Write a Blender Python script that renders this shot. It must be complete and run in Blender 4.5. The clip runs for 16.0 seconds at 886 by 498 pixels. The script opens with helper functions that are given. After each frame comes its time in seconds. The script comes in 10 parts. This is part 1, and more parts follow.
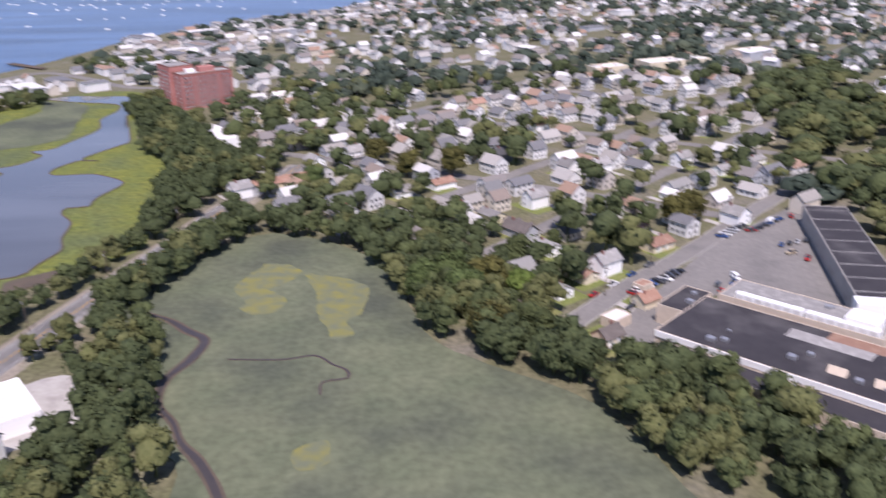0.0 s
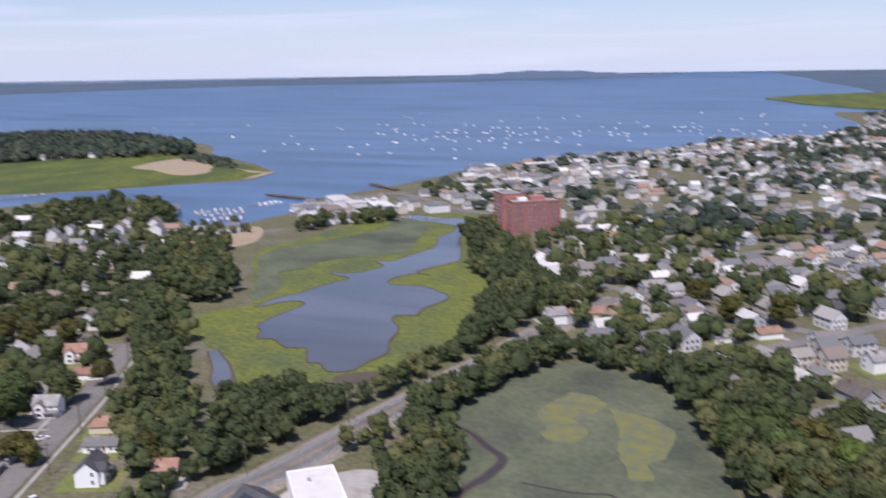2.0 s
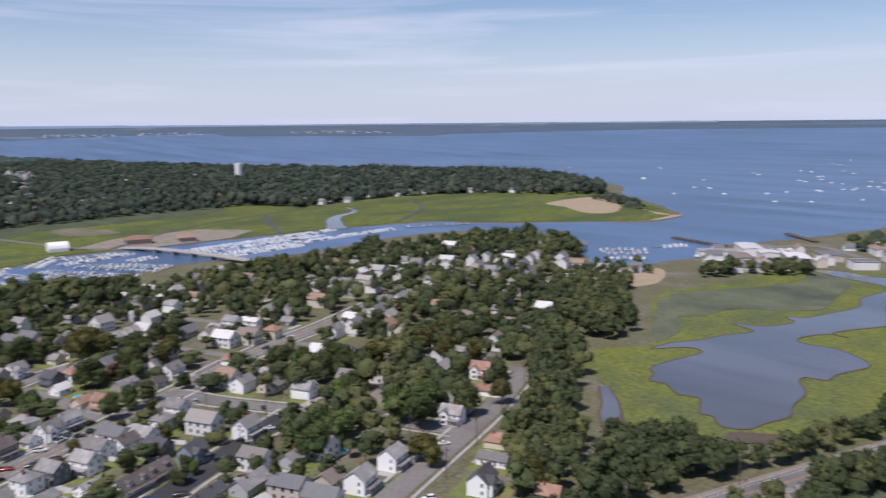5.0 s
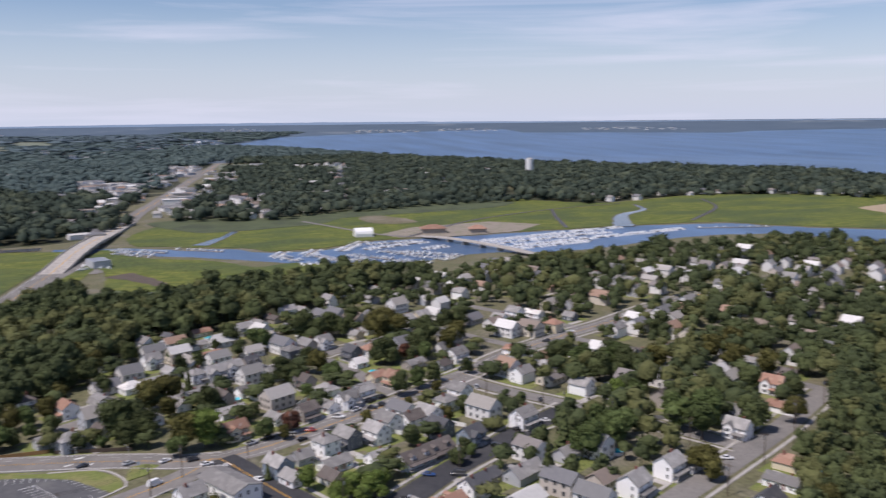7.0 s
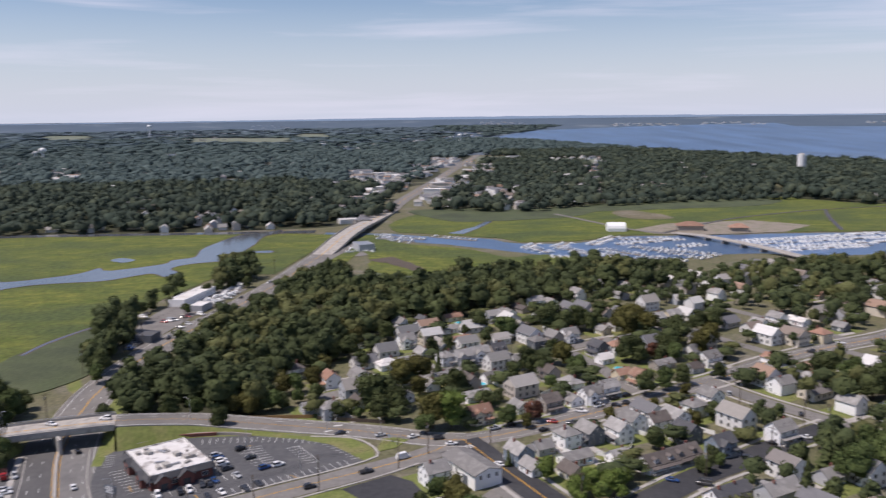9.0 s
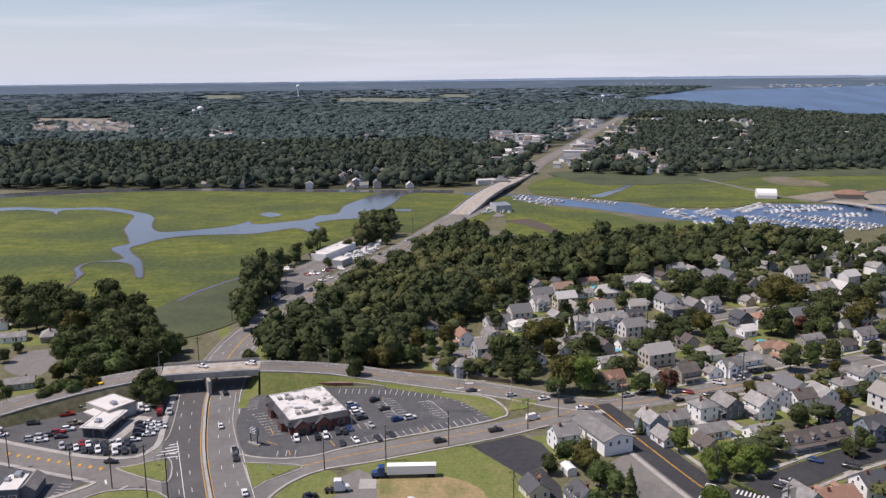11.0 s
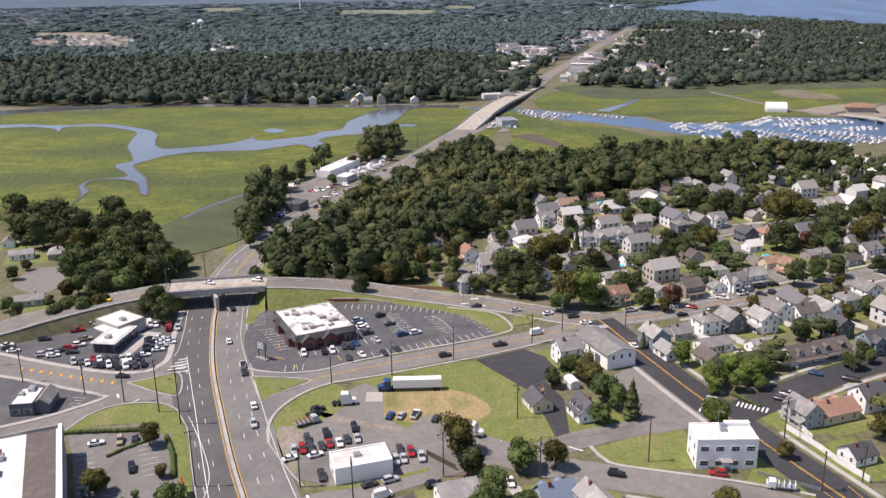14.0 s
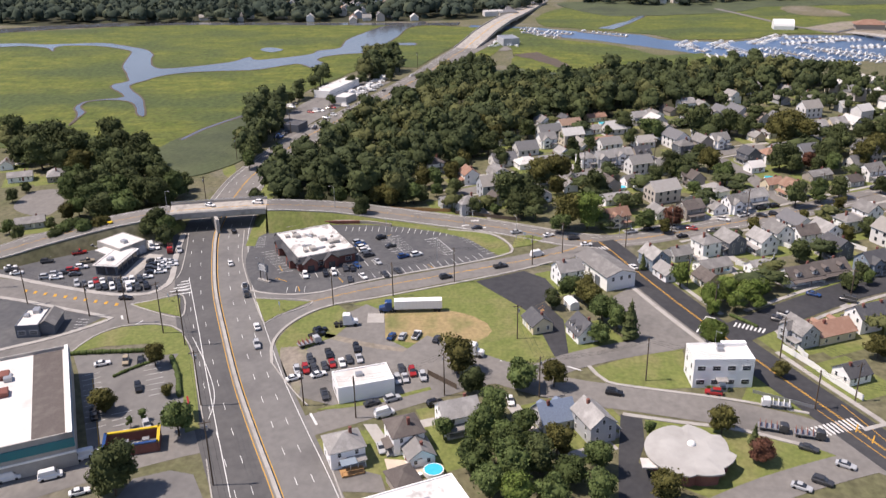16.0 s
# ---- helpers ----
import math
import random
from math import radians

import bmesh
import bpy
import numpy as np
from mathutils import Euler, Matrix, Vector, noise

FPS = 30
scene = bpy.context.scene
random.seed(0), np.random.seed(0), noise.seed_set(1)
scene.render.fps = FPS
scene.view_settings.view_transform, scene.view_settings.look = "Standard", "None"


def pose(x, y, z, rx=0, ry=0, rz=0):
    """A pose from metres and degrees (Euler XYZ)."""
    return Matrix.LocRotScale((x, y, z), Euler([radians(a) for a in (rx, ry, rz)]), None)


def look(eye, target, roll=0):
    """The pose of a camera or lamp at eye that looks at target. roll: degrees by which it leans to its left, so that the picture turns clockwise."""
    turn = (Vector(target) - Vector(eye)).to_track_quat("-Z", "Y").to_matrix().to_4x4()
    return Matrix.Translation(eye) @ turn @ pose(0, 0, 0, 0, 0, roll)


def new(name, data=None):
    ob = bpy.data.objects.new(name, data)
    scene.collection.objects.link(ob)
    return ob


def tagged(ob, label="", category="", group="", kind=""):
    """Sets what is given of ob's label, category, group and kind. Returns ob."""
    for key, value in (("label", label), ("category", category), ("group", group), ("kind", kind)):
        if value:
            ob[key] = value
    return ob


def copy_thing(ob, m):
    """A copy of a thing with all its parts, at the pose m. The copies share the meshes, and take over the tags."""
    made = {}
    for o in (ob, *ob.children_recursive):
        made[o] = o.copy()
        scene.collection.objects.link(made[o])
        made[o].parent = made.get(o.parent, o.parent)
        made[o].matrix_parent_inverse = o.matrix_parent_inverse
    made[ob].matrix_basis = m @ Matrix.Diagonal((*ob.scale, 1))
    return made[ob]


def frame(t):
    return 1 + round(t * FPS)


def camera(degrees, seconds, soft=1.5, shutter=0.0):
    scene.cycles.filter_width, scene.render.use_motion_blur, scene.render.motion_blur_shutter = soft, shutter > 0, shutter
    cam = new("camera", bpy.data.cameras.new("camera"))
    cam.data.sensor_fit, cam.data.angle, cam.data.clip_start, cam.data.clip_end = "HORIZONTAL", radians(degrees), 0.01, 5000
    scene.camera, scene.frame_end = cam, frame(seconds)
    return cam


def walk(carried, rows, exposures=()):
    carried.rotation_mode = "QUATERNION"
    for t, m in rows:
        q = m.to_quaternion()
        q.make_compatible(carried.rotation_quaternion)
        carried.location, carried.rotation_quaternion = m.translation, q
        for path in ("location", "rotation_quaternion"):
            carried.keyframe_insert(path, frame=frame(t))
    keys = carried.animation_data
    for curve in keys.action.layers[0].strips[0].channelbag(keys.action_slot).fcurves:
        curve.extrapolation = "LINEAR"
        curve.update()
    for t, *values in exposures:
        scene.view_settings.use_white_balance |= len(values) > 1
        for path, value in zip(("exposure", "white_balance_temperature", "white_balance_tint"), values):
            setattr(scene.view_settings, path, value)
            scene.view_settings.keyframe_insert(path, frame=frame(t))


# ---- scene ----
cam = camera(54.94, 16.0, soft=1.3, shutter=0.7)
PATH = [
    (0.0, pose(2.99, -5.03, 121.47, 68.957, 1.093, -1.179)),
    (0.5, pose(2.91, -4.84, 121.19, 71.308, 1.057, 4.371)),
    (1.0, pose(2.88, -4.59, 120.91, 73.652, 0.948, 10.605)),
    (1.5, pose(2.92, -4.33, 120.64, 75.943, 0.855, 15.955)),
    (2.0, pose(2.97, -4.06, 120.37, 78.228, 0.816, 20.661)),
    (2.5, pose(3.04, -3.85, 120.09, 80.493, 0.745, 25.253)),
    (3.0, pose(3.05, -3.66, 119.81, 81.302, 0.724, 29.824)),
    (3.5, pose(2.95, -3.39, 119.57, 81.334, 0.682, 34.429)),
    (4.0, pose(2.72, -3.02, 119.36, 81.349, 0.616, 38.685)),
    (6.5, pose(1.06, -0.92, 118.48, 81.308, 0.579, 62.197)),
    (7.0, pose(0.66, -0.59, 118.31, 81.311, 0.592, 66.954)),
    (7.5, pose(0.28, -0.29, 118.15, 81.264, 0.588, 71.540)),
    (8.0, pose(0.00, 0.00, 118.00, 81.233, 0.619, 75.830)),
    (8.5, pose(-0.21, 0.27, 117.83, 81.155, 0.652, 79.894)),
    (9.0, pose(-0.42, 0.49, 117.64, 81.050, 0.680, 83.941)),
    (9.5, pose(-0.69, 0.74, 117.44, 80.862, 0.677, 87.993)),
    (10.0, pose(-0.95, 0.94, 117.28, 80.652, 0.668, 91.463)),
    (12.3, pose(-2.03, 1.44, 116.93, 77.080, 0.646, 93.694)),
    (12.5, pose(-2.11, 1.47, 116.92, 76.690, 0.792, 93.635)),
    (13.0, pose(-2.26, 1.51, 116.92, 75.433, 0.868, 93.630)),
    (13.5, pose(-2.37, 1.54, 116.94, 74.174, 0.842, 93.645)),
    (14.0, pose(-2.46, 1.55, 116.96, 72.934, 0.906, 93.637)),
    (14.5, pose(-2.57, 1.56, 117.01, 71.655, 0.914, 93.636)),
    (15.0, pose(-2.66, 1.55, 117.05, 70.358, 0.927, 93.653)),
    (15.5, pose(-2.73, 1.52, 117.11, 69.002, 0.947, 93.656)),
    (16.0, pose(-2.84, 1.50, 117.18, 67.633, 0.992, 93.640)),
]
walk(cam, PATH, [(0.0, 0.46, 5950, 29), (1.5, 0.25, 5900, 26), (2.5, 0.06, 5830, 23), (4.0, 0.0, 5900, 22), (7.0, 0.02, 6100, 22), (9.0, 0.02, 6250, 22), (12.5, 0.2, 6450, 21), (14.5, 0.46, 6550, 21), (16.0, 0.42, 6550, 21)])


# ---- light ----
SUN_FROM = Vector((0.1, -1.0, 0.0)).normalized()
SUN_HIGH = 60.0
sun = new("sun", bpy.data.lights.new("sun", "SUN"))
sun.data.energy, sun.data.angle, sun.data.color = 4.45, radians(0.53), (1.0, 0.925, 0.80)
high = radians(SUN_HIGH)
sun.matrix_world = look(SUN_FROM * math.cos(high) * 900 + Vector((0, 0, math.sin(high) * 900)), (0, 0, 0))

world = bpy.data.worlds.new("sky")
scene.world = world
world.use_nodes = True
wn, wl = world.node_tree.nodes, world.node_tree.links
wn.clear()
w_out, w_bg, w_sky = wn.new("ShaderNodeOutputWorld"), wn.new("ShaderNodeBackground"), wn.new("ShaderNodeTexSky")
w_sky.sky_type, w_sky.sun_disc = "NISHITA", False
w_sky.sun_elevation, w_sky.sun_rotation = high, math.atan2(SUN_FROM.x, SUN_FROM.y)
w_sky.altitude, w_sky.air_density, w_sky.dust_density, w_sky.ozone_density = 100, 1.0, 0.25, 2.5
# thin streaks of high cloud, stretched along the horizon
w_co, w_map, w_noise, w_ramp = wn.new("ShaderNodeTexCoord"), wn.new("ShaderNodeMapping"), wn.new("ShaderNodeTexNoise"), wn.new("ShaderNodeValToRGB")
w_map.inputs["Scale"].default_value = (1.6, 1.6, 26.0)
w_noise.inputs["Scale"].default_value, w_noise.inputs["Detail"].default_value, w_noise.inputs["Roughness"].default_value = 1.6, 7.0, 0.55
w_noise.inputs["Distortion"].default_value = 0.4
w_ramp.color_ramp.elements[0].position, w_ramp.color_ramp.elements[1].position = 0.5, 0.8
w_mix = wn.new("ShaderNodeMixRGB")
w_mix.inputs["Color2"].default_value = (8.4, 8.5, 9.2, 1)
w_scale = wn.new("ShaderNodeMath")
w_scale.operation = "MULTIPLY"
w_scale.inputs[1].default_value = 0.6
wl.new(w_co.outputs["Generated"], w_map.inputs["Vector"])
wl.new(w_map.outputs["Vector"], w_noise.inputs["Vector"])
wl.new(w_noise.outputs["Fac"], w_ramp.inputs["Fac"])
wl.new(w_ramp.outputs["Color"], w_scale.inputs[0])
wl.new(w_scale.outputs["Value"], w_mix.inputs["Fac"])
# summer haze: the sky pales evenly towards the horizon
w_sep, w_low, w_haze = wn.new("ShaderNodeSeparateXYZ"), wn.new("ShaderNodeMapRange"), wn.new("ShaderNodeMixRGB")
w_low.inputs["From Min"].default_value, w_low.inputs["From Max"].default_value = 0.0, 0.125
w_low.inputs["To Min"].default_value, w_low.inputs["To Max"].default_value = 0.9, 0.0
w_haze.inputs["Color2"].default_value = (6.4, 7.15, 8.0, 1)
wl.new(w_co.outputs["Generated"], w_sep.inputs["Vector"])
wl.new(w_sep.outputs["Z"], w_low.inputs["Value"])
wl.new(w_low.outputs["Result"], w_haze.inputs["Fac"])
wl.new(w_sky.outputs["Color"], w_haze.inputs["Color1"])
wl.new(w_haze.outputs["Color"], w_mix.inputs["Color1"])
wl.new(w_mix.outputs["Color"], w_bg.inputs["Color"])
w_bg.inputs["Strength"].default_value = 0.092
wl.new(w_bg.outputs["Background"], w_out.inputs["Surface"])

# ---- materials ----
def material(name, c1, c2=None, scale=1.0, rough=0.9, bump=0.0, c3=None, scale3=0.1, cut3=0.6, metal=0.0, vary=0.0, spec=0.3,
             stretch=(1, 1, 1), island=0.0, soft3=0.12, grain=0.25, fine=0.0, fine_scale=0.9):
    """Colour from two noises in world metres: c1 to c2 at one scale, patches of c3 at a larger one; vary: by object; island: by piece."""
    m = bpy.data.materials.new(name)
    m.use_nodes = True
    n, l = m.node_tree.nodes, m.node_tree.links
    p = n["Principled BSDF"]
    p.inputs["Roughness"].default_value, p.inputs["Metallic"].default_value = rough, metal
    p.inputs["Specular IOR Level"].default_value = spec
    geo, mp = n.new("ShaderNodeNewGeometry"), n.new("ShaderNodeMapping")
    mp.inputs["Scale"].default_value = stretch
    l.new(geo.outputs["Position"], mp.inputs["Vector"])
    nz = n.new("ShaderNodeTexNoise")
    nz.inputs["Scale"].default_value, nz.inputs["Detail"].default_value = scale, 5.0
    l.new(mp.outputs["Vector"], nz.inputs["Vector"])
    rp = n.new("ShaderNodeValToRGB")
    rp.color_ramp.elements[0].position, rp.color_ramp.elements[1].position = 0.5 - grain, 0.5 + grain
    rp.color_ramp.elements[0].color, rp.color_ramp.elements[1].color = (*c1, 1), (*(c2 or [v * 0.8 for v in c1]), 1)
    l.new(nz.outputs["Fac"], rp.inputs["Fac"])
    col = rp.outputs["Color"]
    if c3:
        n3, r3, mx = n.new("ShaderNodeTexNoise"), n.new("ShaderNodeValToRGB"), n.new("ShaderNodeMixRGB")
        n3.inputs["Scale"].default_value, n3.inputs["Detail"].default_value = scale3, 6.0
        l.new(mp.outputs["Vector"], n3.inputs["Vector"])
        r3.color_ramp.elements[0].position, r3.color_ramp.elements[1].position = cut3 - soft3, cut3 + soft3
        l.new(n3.outputs["Fac"], r3.inputs["Fac"])
        l.new(r3.outputs["Color"], mx.inputs["Fac"])
        l.new(col, mx.inputs["Color1"])
        mx.inputs["Color2"].default_value = (*c3, 1)
        col = mx.outputs["Color"]
    if fine:
        nf, mf, hf = n.new("ShaderNodeTexNoise"), n.new("ShaderNodeMapRange"), n.new("ShaderNodeHueSaturation")
        nf.inputs["Scale"].default_value, nf.inputs["Detail"].default_value = fine_scale, 3.0
        l.new(geo.outputs["Position"], nf.inputs["Vector"])
        mf.inputs["From Min"].default_value, mf.inputs["From Max"].default_value = 0.3, 0.7
        mf.inputs["To Min"].default_value, mf.inputs["To Max"].default_value = 1 - fine, 1 + fine
        l.new(nf.outputs["Fac"], mf.inputs["Value"])
        l.new(mf.outputs["Result"], hf.inputs["Value"])
        l.new(col, hf.inputs["Color"])
        col = hf.outputs["Color"]
    for amount, node, out in ((vary, "ShaderNodeObjectInfo", "Random"), (island, "ShaderNodeNewGeometry", "Random Per Island")):
        if amount:
            src, mr, hs = n.new(node), n.new("ShaderNodeMapRange"), n.new("ShaderNodeHueSaturation")
            mr.inputs["To Min"].default_value, mr.inputs["To Max"].default_value = 1 - amount, 1 + amount
            l.new(src.outputs[out], mr.inputs["Value"])
            l.new(mr.outputs["Result"], hs.inputs["Value"])
            l.new(col, hs.inputs["Color"])
            col = hs.outputs["Color"]
    l.new(col, p.inputs["Base Color"])
    if bump:
        b = n.new("ShaderNodeBump")
        b.inputs["Strength"].default_value, b.inputs["Distance"].default_value = min(1.0, bump), max(0.02, bump * 0.3)
        l.new(nz.outputs["Fac"], b.inputs["Height"])
        l.new(b.outputs["Normal"], p.inputs["Normal"])
    return m


def choice_material(name, colours, rough=0.7, scale=0.8, dirt=0.15, spec=0.3):
    """One of several colours for each object, by its random number, with a little dirt."""
    m = material(name, (1, 1, 1), (1 - dirt,) * 3, scale, rough, spec=spec)
    n, l = m.node_tree.nodes, m.node_tree.links
    info, rp, mx = n.new("ShaderNodeObjectInfo"), n.new("ShaderNodeValToRGB"), n.new("ShaderNodeMixRGB")
    rp.color_ramp.interpolation = "CONSTANT"
    rp.color_ramp.elements[0].color = (*colours[0], 1)
    rp.color_ramp.elements[1].position, rp.color_ramp.elements[1].color = 1 / len(colours), (*colours[1], 1)
    for i, c in enumerate(colours[2:], 2):
        rp.color_ramp.elements.new(i / len(colours)).color = (*c, 1)
    mx.blend_type = "MULTIPLY"
    mx.inputs["Fac"].default_value = 1.0
    l.new(info.outputs["Random"], rp.inputs["Fac"])
    old = n["Principled BSDF"].inputs["Base Color"].links[0].from_socket
    l.new(old, mx.inputs["Color1"])
    l.new(rp.outputs["Color"], mx.inputs["Color2"])
    l.new(mx.outputs["Color"], n["Principled BSDF"].inputs["Base Color"])
    return m


M = {}
M["soil"] = material("suburb_ground", (0.095, 0.10, 0.045), (0.145, 0.13, 0.08), 0.06, c3=(0.17, 0.155, 0.13), scale3=0.035, cut3=0.64, bump=0.2, fine=0.3, fine_scale=0.5)
M["lawn"] = material("lawn", (0.115, 0.145, 0.036), (0.165, 0.18, 0.056), 0.25, c3=(0.22, 0.19, 0.09), scale3=0.06, cut3=0.64, bump=0.3, fine=0.2, fine_scale=0.8)
M["dry"] = material("dry_grass", (0.33, 0.25, 0.125), (0.26, 0.20, 0.10), 0.5, c3=(0.16, 0.16, 0.06), scale3=0.12, cut3=0.58, bump=0.3, fine=0.15, fine_scale=0.8)
M["dirt"] = material("bare_dirt", (0.27, 0.235, 0.19), (0.20, 0.175, 0.14), 0.3, c3=(0.16, 0.165, 0.09), scale3=0.09, cut3=0.62, bump=0.3, fine=0.2, fine_scale=0.7)
M["marsh"] = material("salt_marsh", (0.066, 0.092, 0.014), (0.140, 0.150, 0.028), 0.11, c3=(0.062, 0.084, 0.024), scale3=0.018, cut3=0.53, bump=0.8, stretch=(1.0, 0.5, 1), soft3=0.09, grain=0.16, fine=0.3, fine_scale=0.3)
M["marsh_gold"] = material("golden_marsh", (0.15, 0.16, 0.028), (0.105, 0.128, 0.03), 0.09, c3=(0.085, 0.105, 0.042), scale3=0.022, cut3=0.56, bump=0.7, grain=0.16, fine=0.3, fine_scale=0.35)
M["reeds"] = material("reed_bed", (0.096, 0.112, 0.066), (0.128, 0.140, 0.084), 0.06, c3=(0.066, 0.075, 0.052), scale3=0.026, cut3=0.55, bump=0.6, soft3=0.12, grain=0.18, fine=0.16, fine_scale=0.4)
M["reeds_green"] = material("green_reeds", (0.062, 0.08, 0.036), (0.085, 0.1, 0.05), 0.07, c3=(0.05, 0.062, 0.034), scale3=0.03, cut3=0.55, bump=0.7, fine=0.15, fine_scale=0.5)
M["weed"] = material("yellow_weed", (0.215, 0.195, 0.042), (0.165, 0.165, 0.055), 0.25, c3=(0.125, 0.138, 0.086), scale3=0.2, cut3=0.46, bump=0.5, soft3=0.2)
M["ditch"] = material("ditch_water", (0.06, 0.05, 0.045), (0.045, 0.04, 0.04), 0.4, rough=0.35, spec=0.3)
M["mud"] = material("mud_bank", (0.11, 0.085, 0.06), (0.075, 0.06, 0.045), 0.3, rough=0.7, bump=0.2)
# litter kept nearly black: the shade between the trees is in its colour
M["shaded_litter"] = material("wood_floor", (0.030, 0.033, 0.017), (0.045, 0.045, 0.024), 0.2, c3=(0.05, 0.06, 0.024), scale3=0.05, cut3=0.6, fine=0.3, fine_scale=0.5)
M["brown_flat"] = material("brown_flat", (0.155, 0.13, 0.085), (0.115, 0.115, 0.06), 0.05, c3=(0.19, 0.165, 0.125), scale3=0.03, cut3=0.58, fine=0.25, fine_scale=0.3)
M["sand"] = material("sand", (0.357, 0.281, 0.187), (0.289, 0.230, 0.153), 0.1, bump=0.2)
M["asphalt"] = material("asphalt", (0.15, 0.145, 0.138), (0.185, 0.178, 0.168), 0.35, c3=(0.125, 0.12, 0.116), scale3=0.07, cut3=0.6, bump=0.06, rough=0.85, fine=0.07, fine_scale=0.6)
M["asphalt_dark"] = material("dark_asphalt", (0.082, 0.08, 0.08), (0.102, 0.1, 0.098), 0.35, c3=(0.12, 0.117, 0.113), scale3=0.07, cut3=0.62, bump=0.06, rough=0.85, fine=0.07, fine_scale=0.6)
M["asphalt_old"] = material("worn_asphalt", (0.167, 0.158, 0.146), (0.203, 0.191, 0.176), 0.3, c3=(0.135, 0.129, 0.121), scale3=0.06, cut3=0.6, bump=0.06, fine=0.08, fine_scale=0.6)
M["asphalt_new"] = material("fresh_asphalt", (0.035, 0.036, 0.04), (0.05, 0.05, 0.053), 0.4, c3=(0.06, 0.06, 0.062), scale3=0.05, cut3=0.65, bump=0.05, rough=0.8, fine=0.1, fine_scale=0.6)
M["lot"] = material("lot_asphalt", (0.075, 0.077, 0.082), (0.10, 0.10, 0.102), 0.3, c3=(0.13, 0.128, 0.125), scale3=0.08, cut3=0.66, bump=0.05, fine=0.08, fine_scale=0.6)
M["concrete"] = material("concrete", (0.40, 0.38, 0.35), (0.33, 0.315, 0.29), 0.6, c3=(0.27, 0.25, 0.23), scale3=0.2, cut3=0.62, bump=0.05)
M["deck"] = material("bridge_deck", (0.42, 0.39, 0.35), (0.34, 0.315, 0.28), 0.5, c3=(0.25, 0.235, 0.215), scale3=0.25, cut3=0.58, bump=0.05)
M["white_paint"] = material("road_paint_white", (0.72, 0.72, 0.70), (0.5, 0.5, 0.48), 1.5)
M["yellow_paint"] = material("road_paint_yellow", (0.62, 0.34, 0.04), (0.45, 0.25, 0.05), 1.5)
M["wall"] = choice_material("house_siding", [(0.78, 0.77, 0.74), (0.74, 0.73, 0.70), (0.62, 0.61, 0.59), (0.70, 0.64, 0.53), (0.80, 0.79, 0.77), (0.42, 0.45, 0.48), (0.60, 0.55, 0.47), (0.75, 0.74, 0.72), (0.34, 0.38, 0.43), (0.66, 0.66, 0.66)])
M["roof"] = choice_material("house_shingles", [(0.17, 0.165, 0.165), (0.13, 0.13, 0.135), (0.22, 0.21, 0.20), (0.19, 0.165, 0.145), (0.27, 0.265, 0.26), (0.10, 0.10, 0.108), (0.21, 0.165, 0.135), (0.235, 0.235, 0.245)], rough=0.9, scale=2.5, dirt=0.3)
M["white_wall"] = material("white_siding", (0.88, 0.875, 0.86), (0.83, 0.825, 0.81), 0.8, stretch=(0.3, 0.3, 4), rough=0.6)
M["grey_wall"] = material("grey_siding", (0.44, 0.45, 0.47), (0.38, 0.39, 0.41), 0.8, stretch=(0.3, 0.3, 4), rough=0.6)
M["dark_wall"] = material("dark_siding", (0.10, 0.115, 0.14), (0.13, 0.14, 0.16), 0.8, stretch=(0.3, 0.3, 4), rough=0.6)
M["cream_wall"] = material("cream_siding", (0.68, 0.60, 0.44), (0.60, 0.53, 0.39), 0.8, stretch=(0.3, 0.3, 4), rough=0.6)
M["taupe_wall"] = material("taupe_siding", (0.36, 0.32, 0.28), (0.30, 0.27, 0.24), 0.8, stretch=(0.3, 0.3, 4), rough=0.6)
M["blue_wall"] = material("blue_siding", (0.24, 0.29, 0.34), (0.20, 0.25, 0.30), 0.8, stretch=(0.3, 0.3, 4), rough=0.6)
M["grey_roof"] = material("grey_shingle", (0.245, 0.236, 0.225), (0.19, 0.184, 0.176), 2.5, c3=(0.31, 0.30, 0.285), scale3=0.4, vary=0.3)
M["dark_roof"] = material("dark_shingle", (0.065, 0.067, 0.075), (0.09, 0.09, 0.095), 2.5, c3=(0.11, 0.11, 0.11), scale3=0.4, vary=0.15)
M["brown_roof"] = material("brown_shingle", (0.125, 0.108, 0.098), (0.10, 0.085, 0.078), 2.5, c3=(0.15, 0.132, 0.118), scale3=0.4, vary=0.15)
M["clay_roof"] = material("clay_shingle", (0.30, 0.175, 0.125), (0.245, 0.145, 0.105), 2.5, c3=(0.33, 0.22, 0.16), scale3=0.4, vary=0.15)
M["white_roof"] = material("white_membrane", (0.66, 0.64, 0.61), (0.58, 0.56, 0.53), 0.25, c3=(0.45, 0.42, 0.39), scale3=0.12, cut3=0.66)
M["stained_roof"] = material("stained_membrane", (0.66, 0.645, 0.62), (0.57, 0.555, 0.53), 0.4, c3=(0.30, 0.28, 0.26), scale3=0.3, cut3=0.6, soft3=0.06)
M["black_roof"] = material("black_membrane", (0.03, 0.028, 0.032), (0.045, 0.042, 0.046), 0.2, c3=(0.10, 0.095, 0.095), scale3=0.06, cut3=0.66)
M["tan_wall"] = material("tan_block", (0.58, 0.49, 0.39), (0.5, 0.42, 0.33), 0.6)
M["brick"] = material("red_brick", (0.21, 0.085, 0.068), (0.17, 0.07, 0.056), 1.2, c3=(0.24, 0.11, 0.085), scale3=0.2)
M["brick_pale"] = material("pink_brick", (0.40, 0.17, 0.145), (0.34, 0.14, 0.12), 0.5, c3=(0.44, 0.21, 0.18), scale3=0.08)
M["trim"] = material("white_trim", (0.80, 0.80, 0.78), (0.74, 0.74, 0.72), 2.0, rough=0.5)
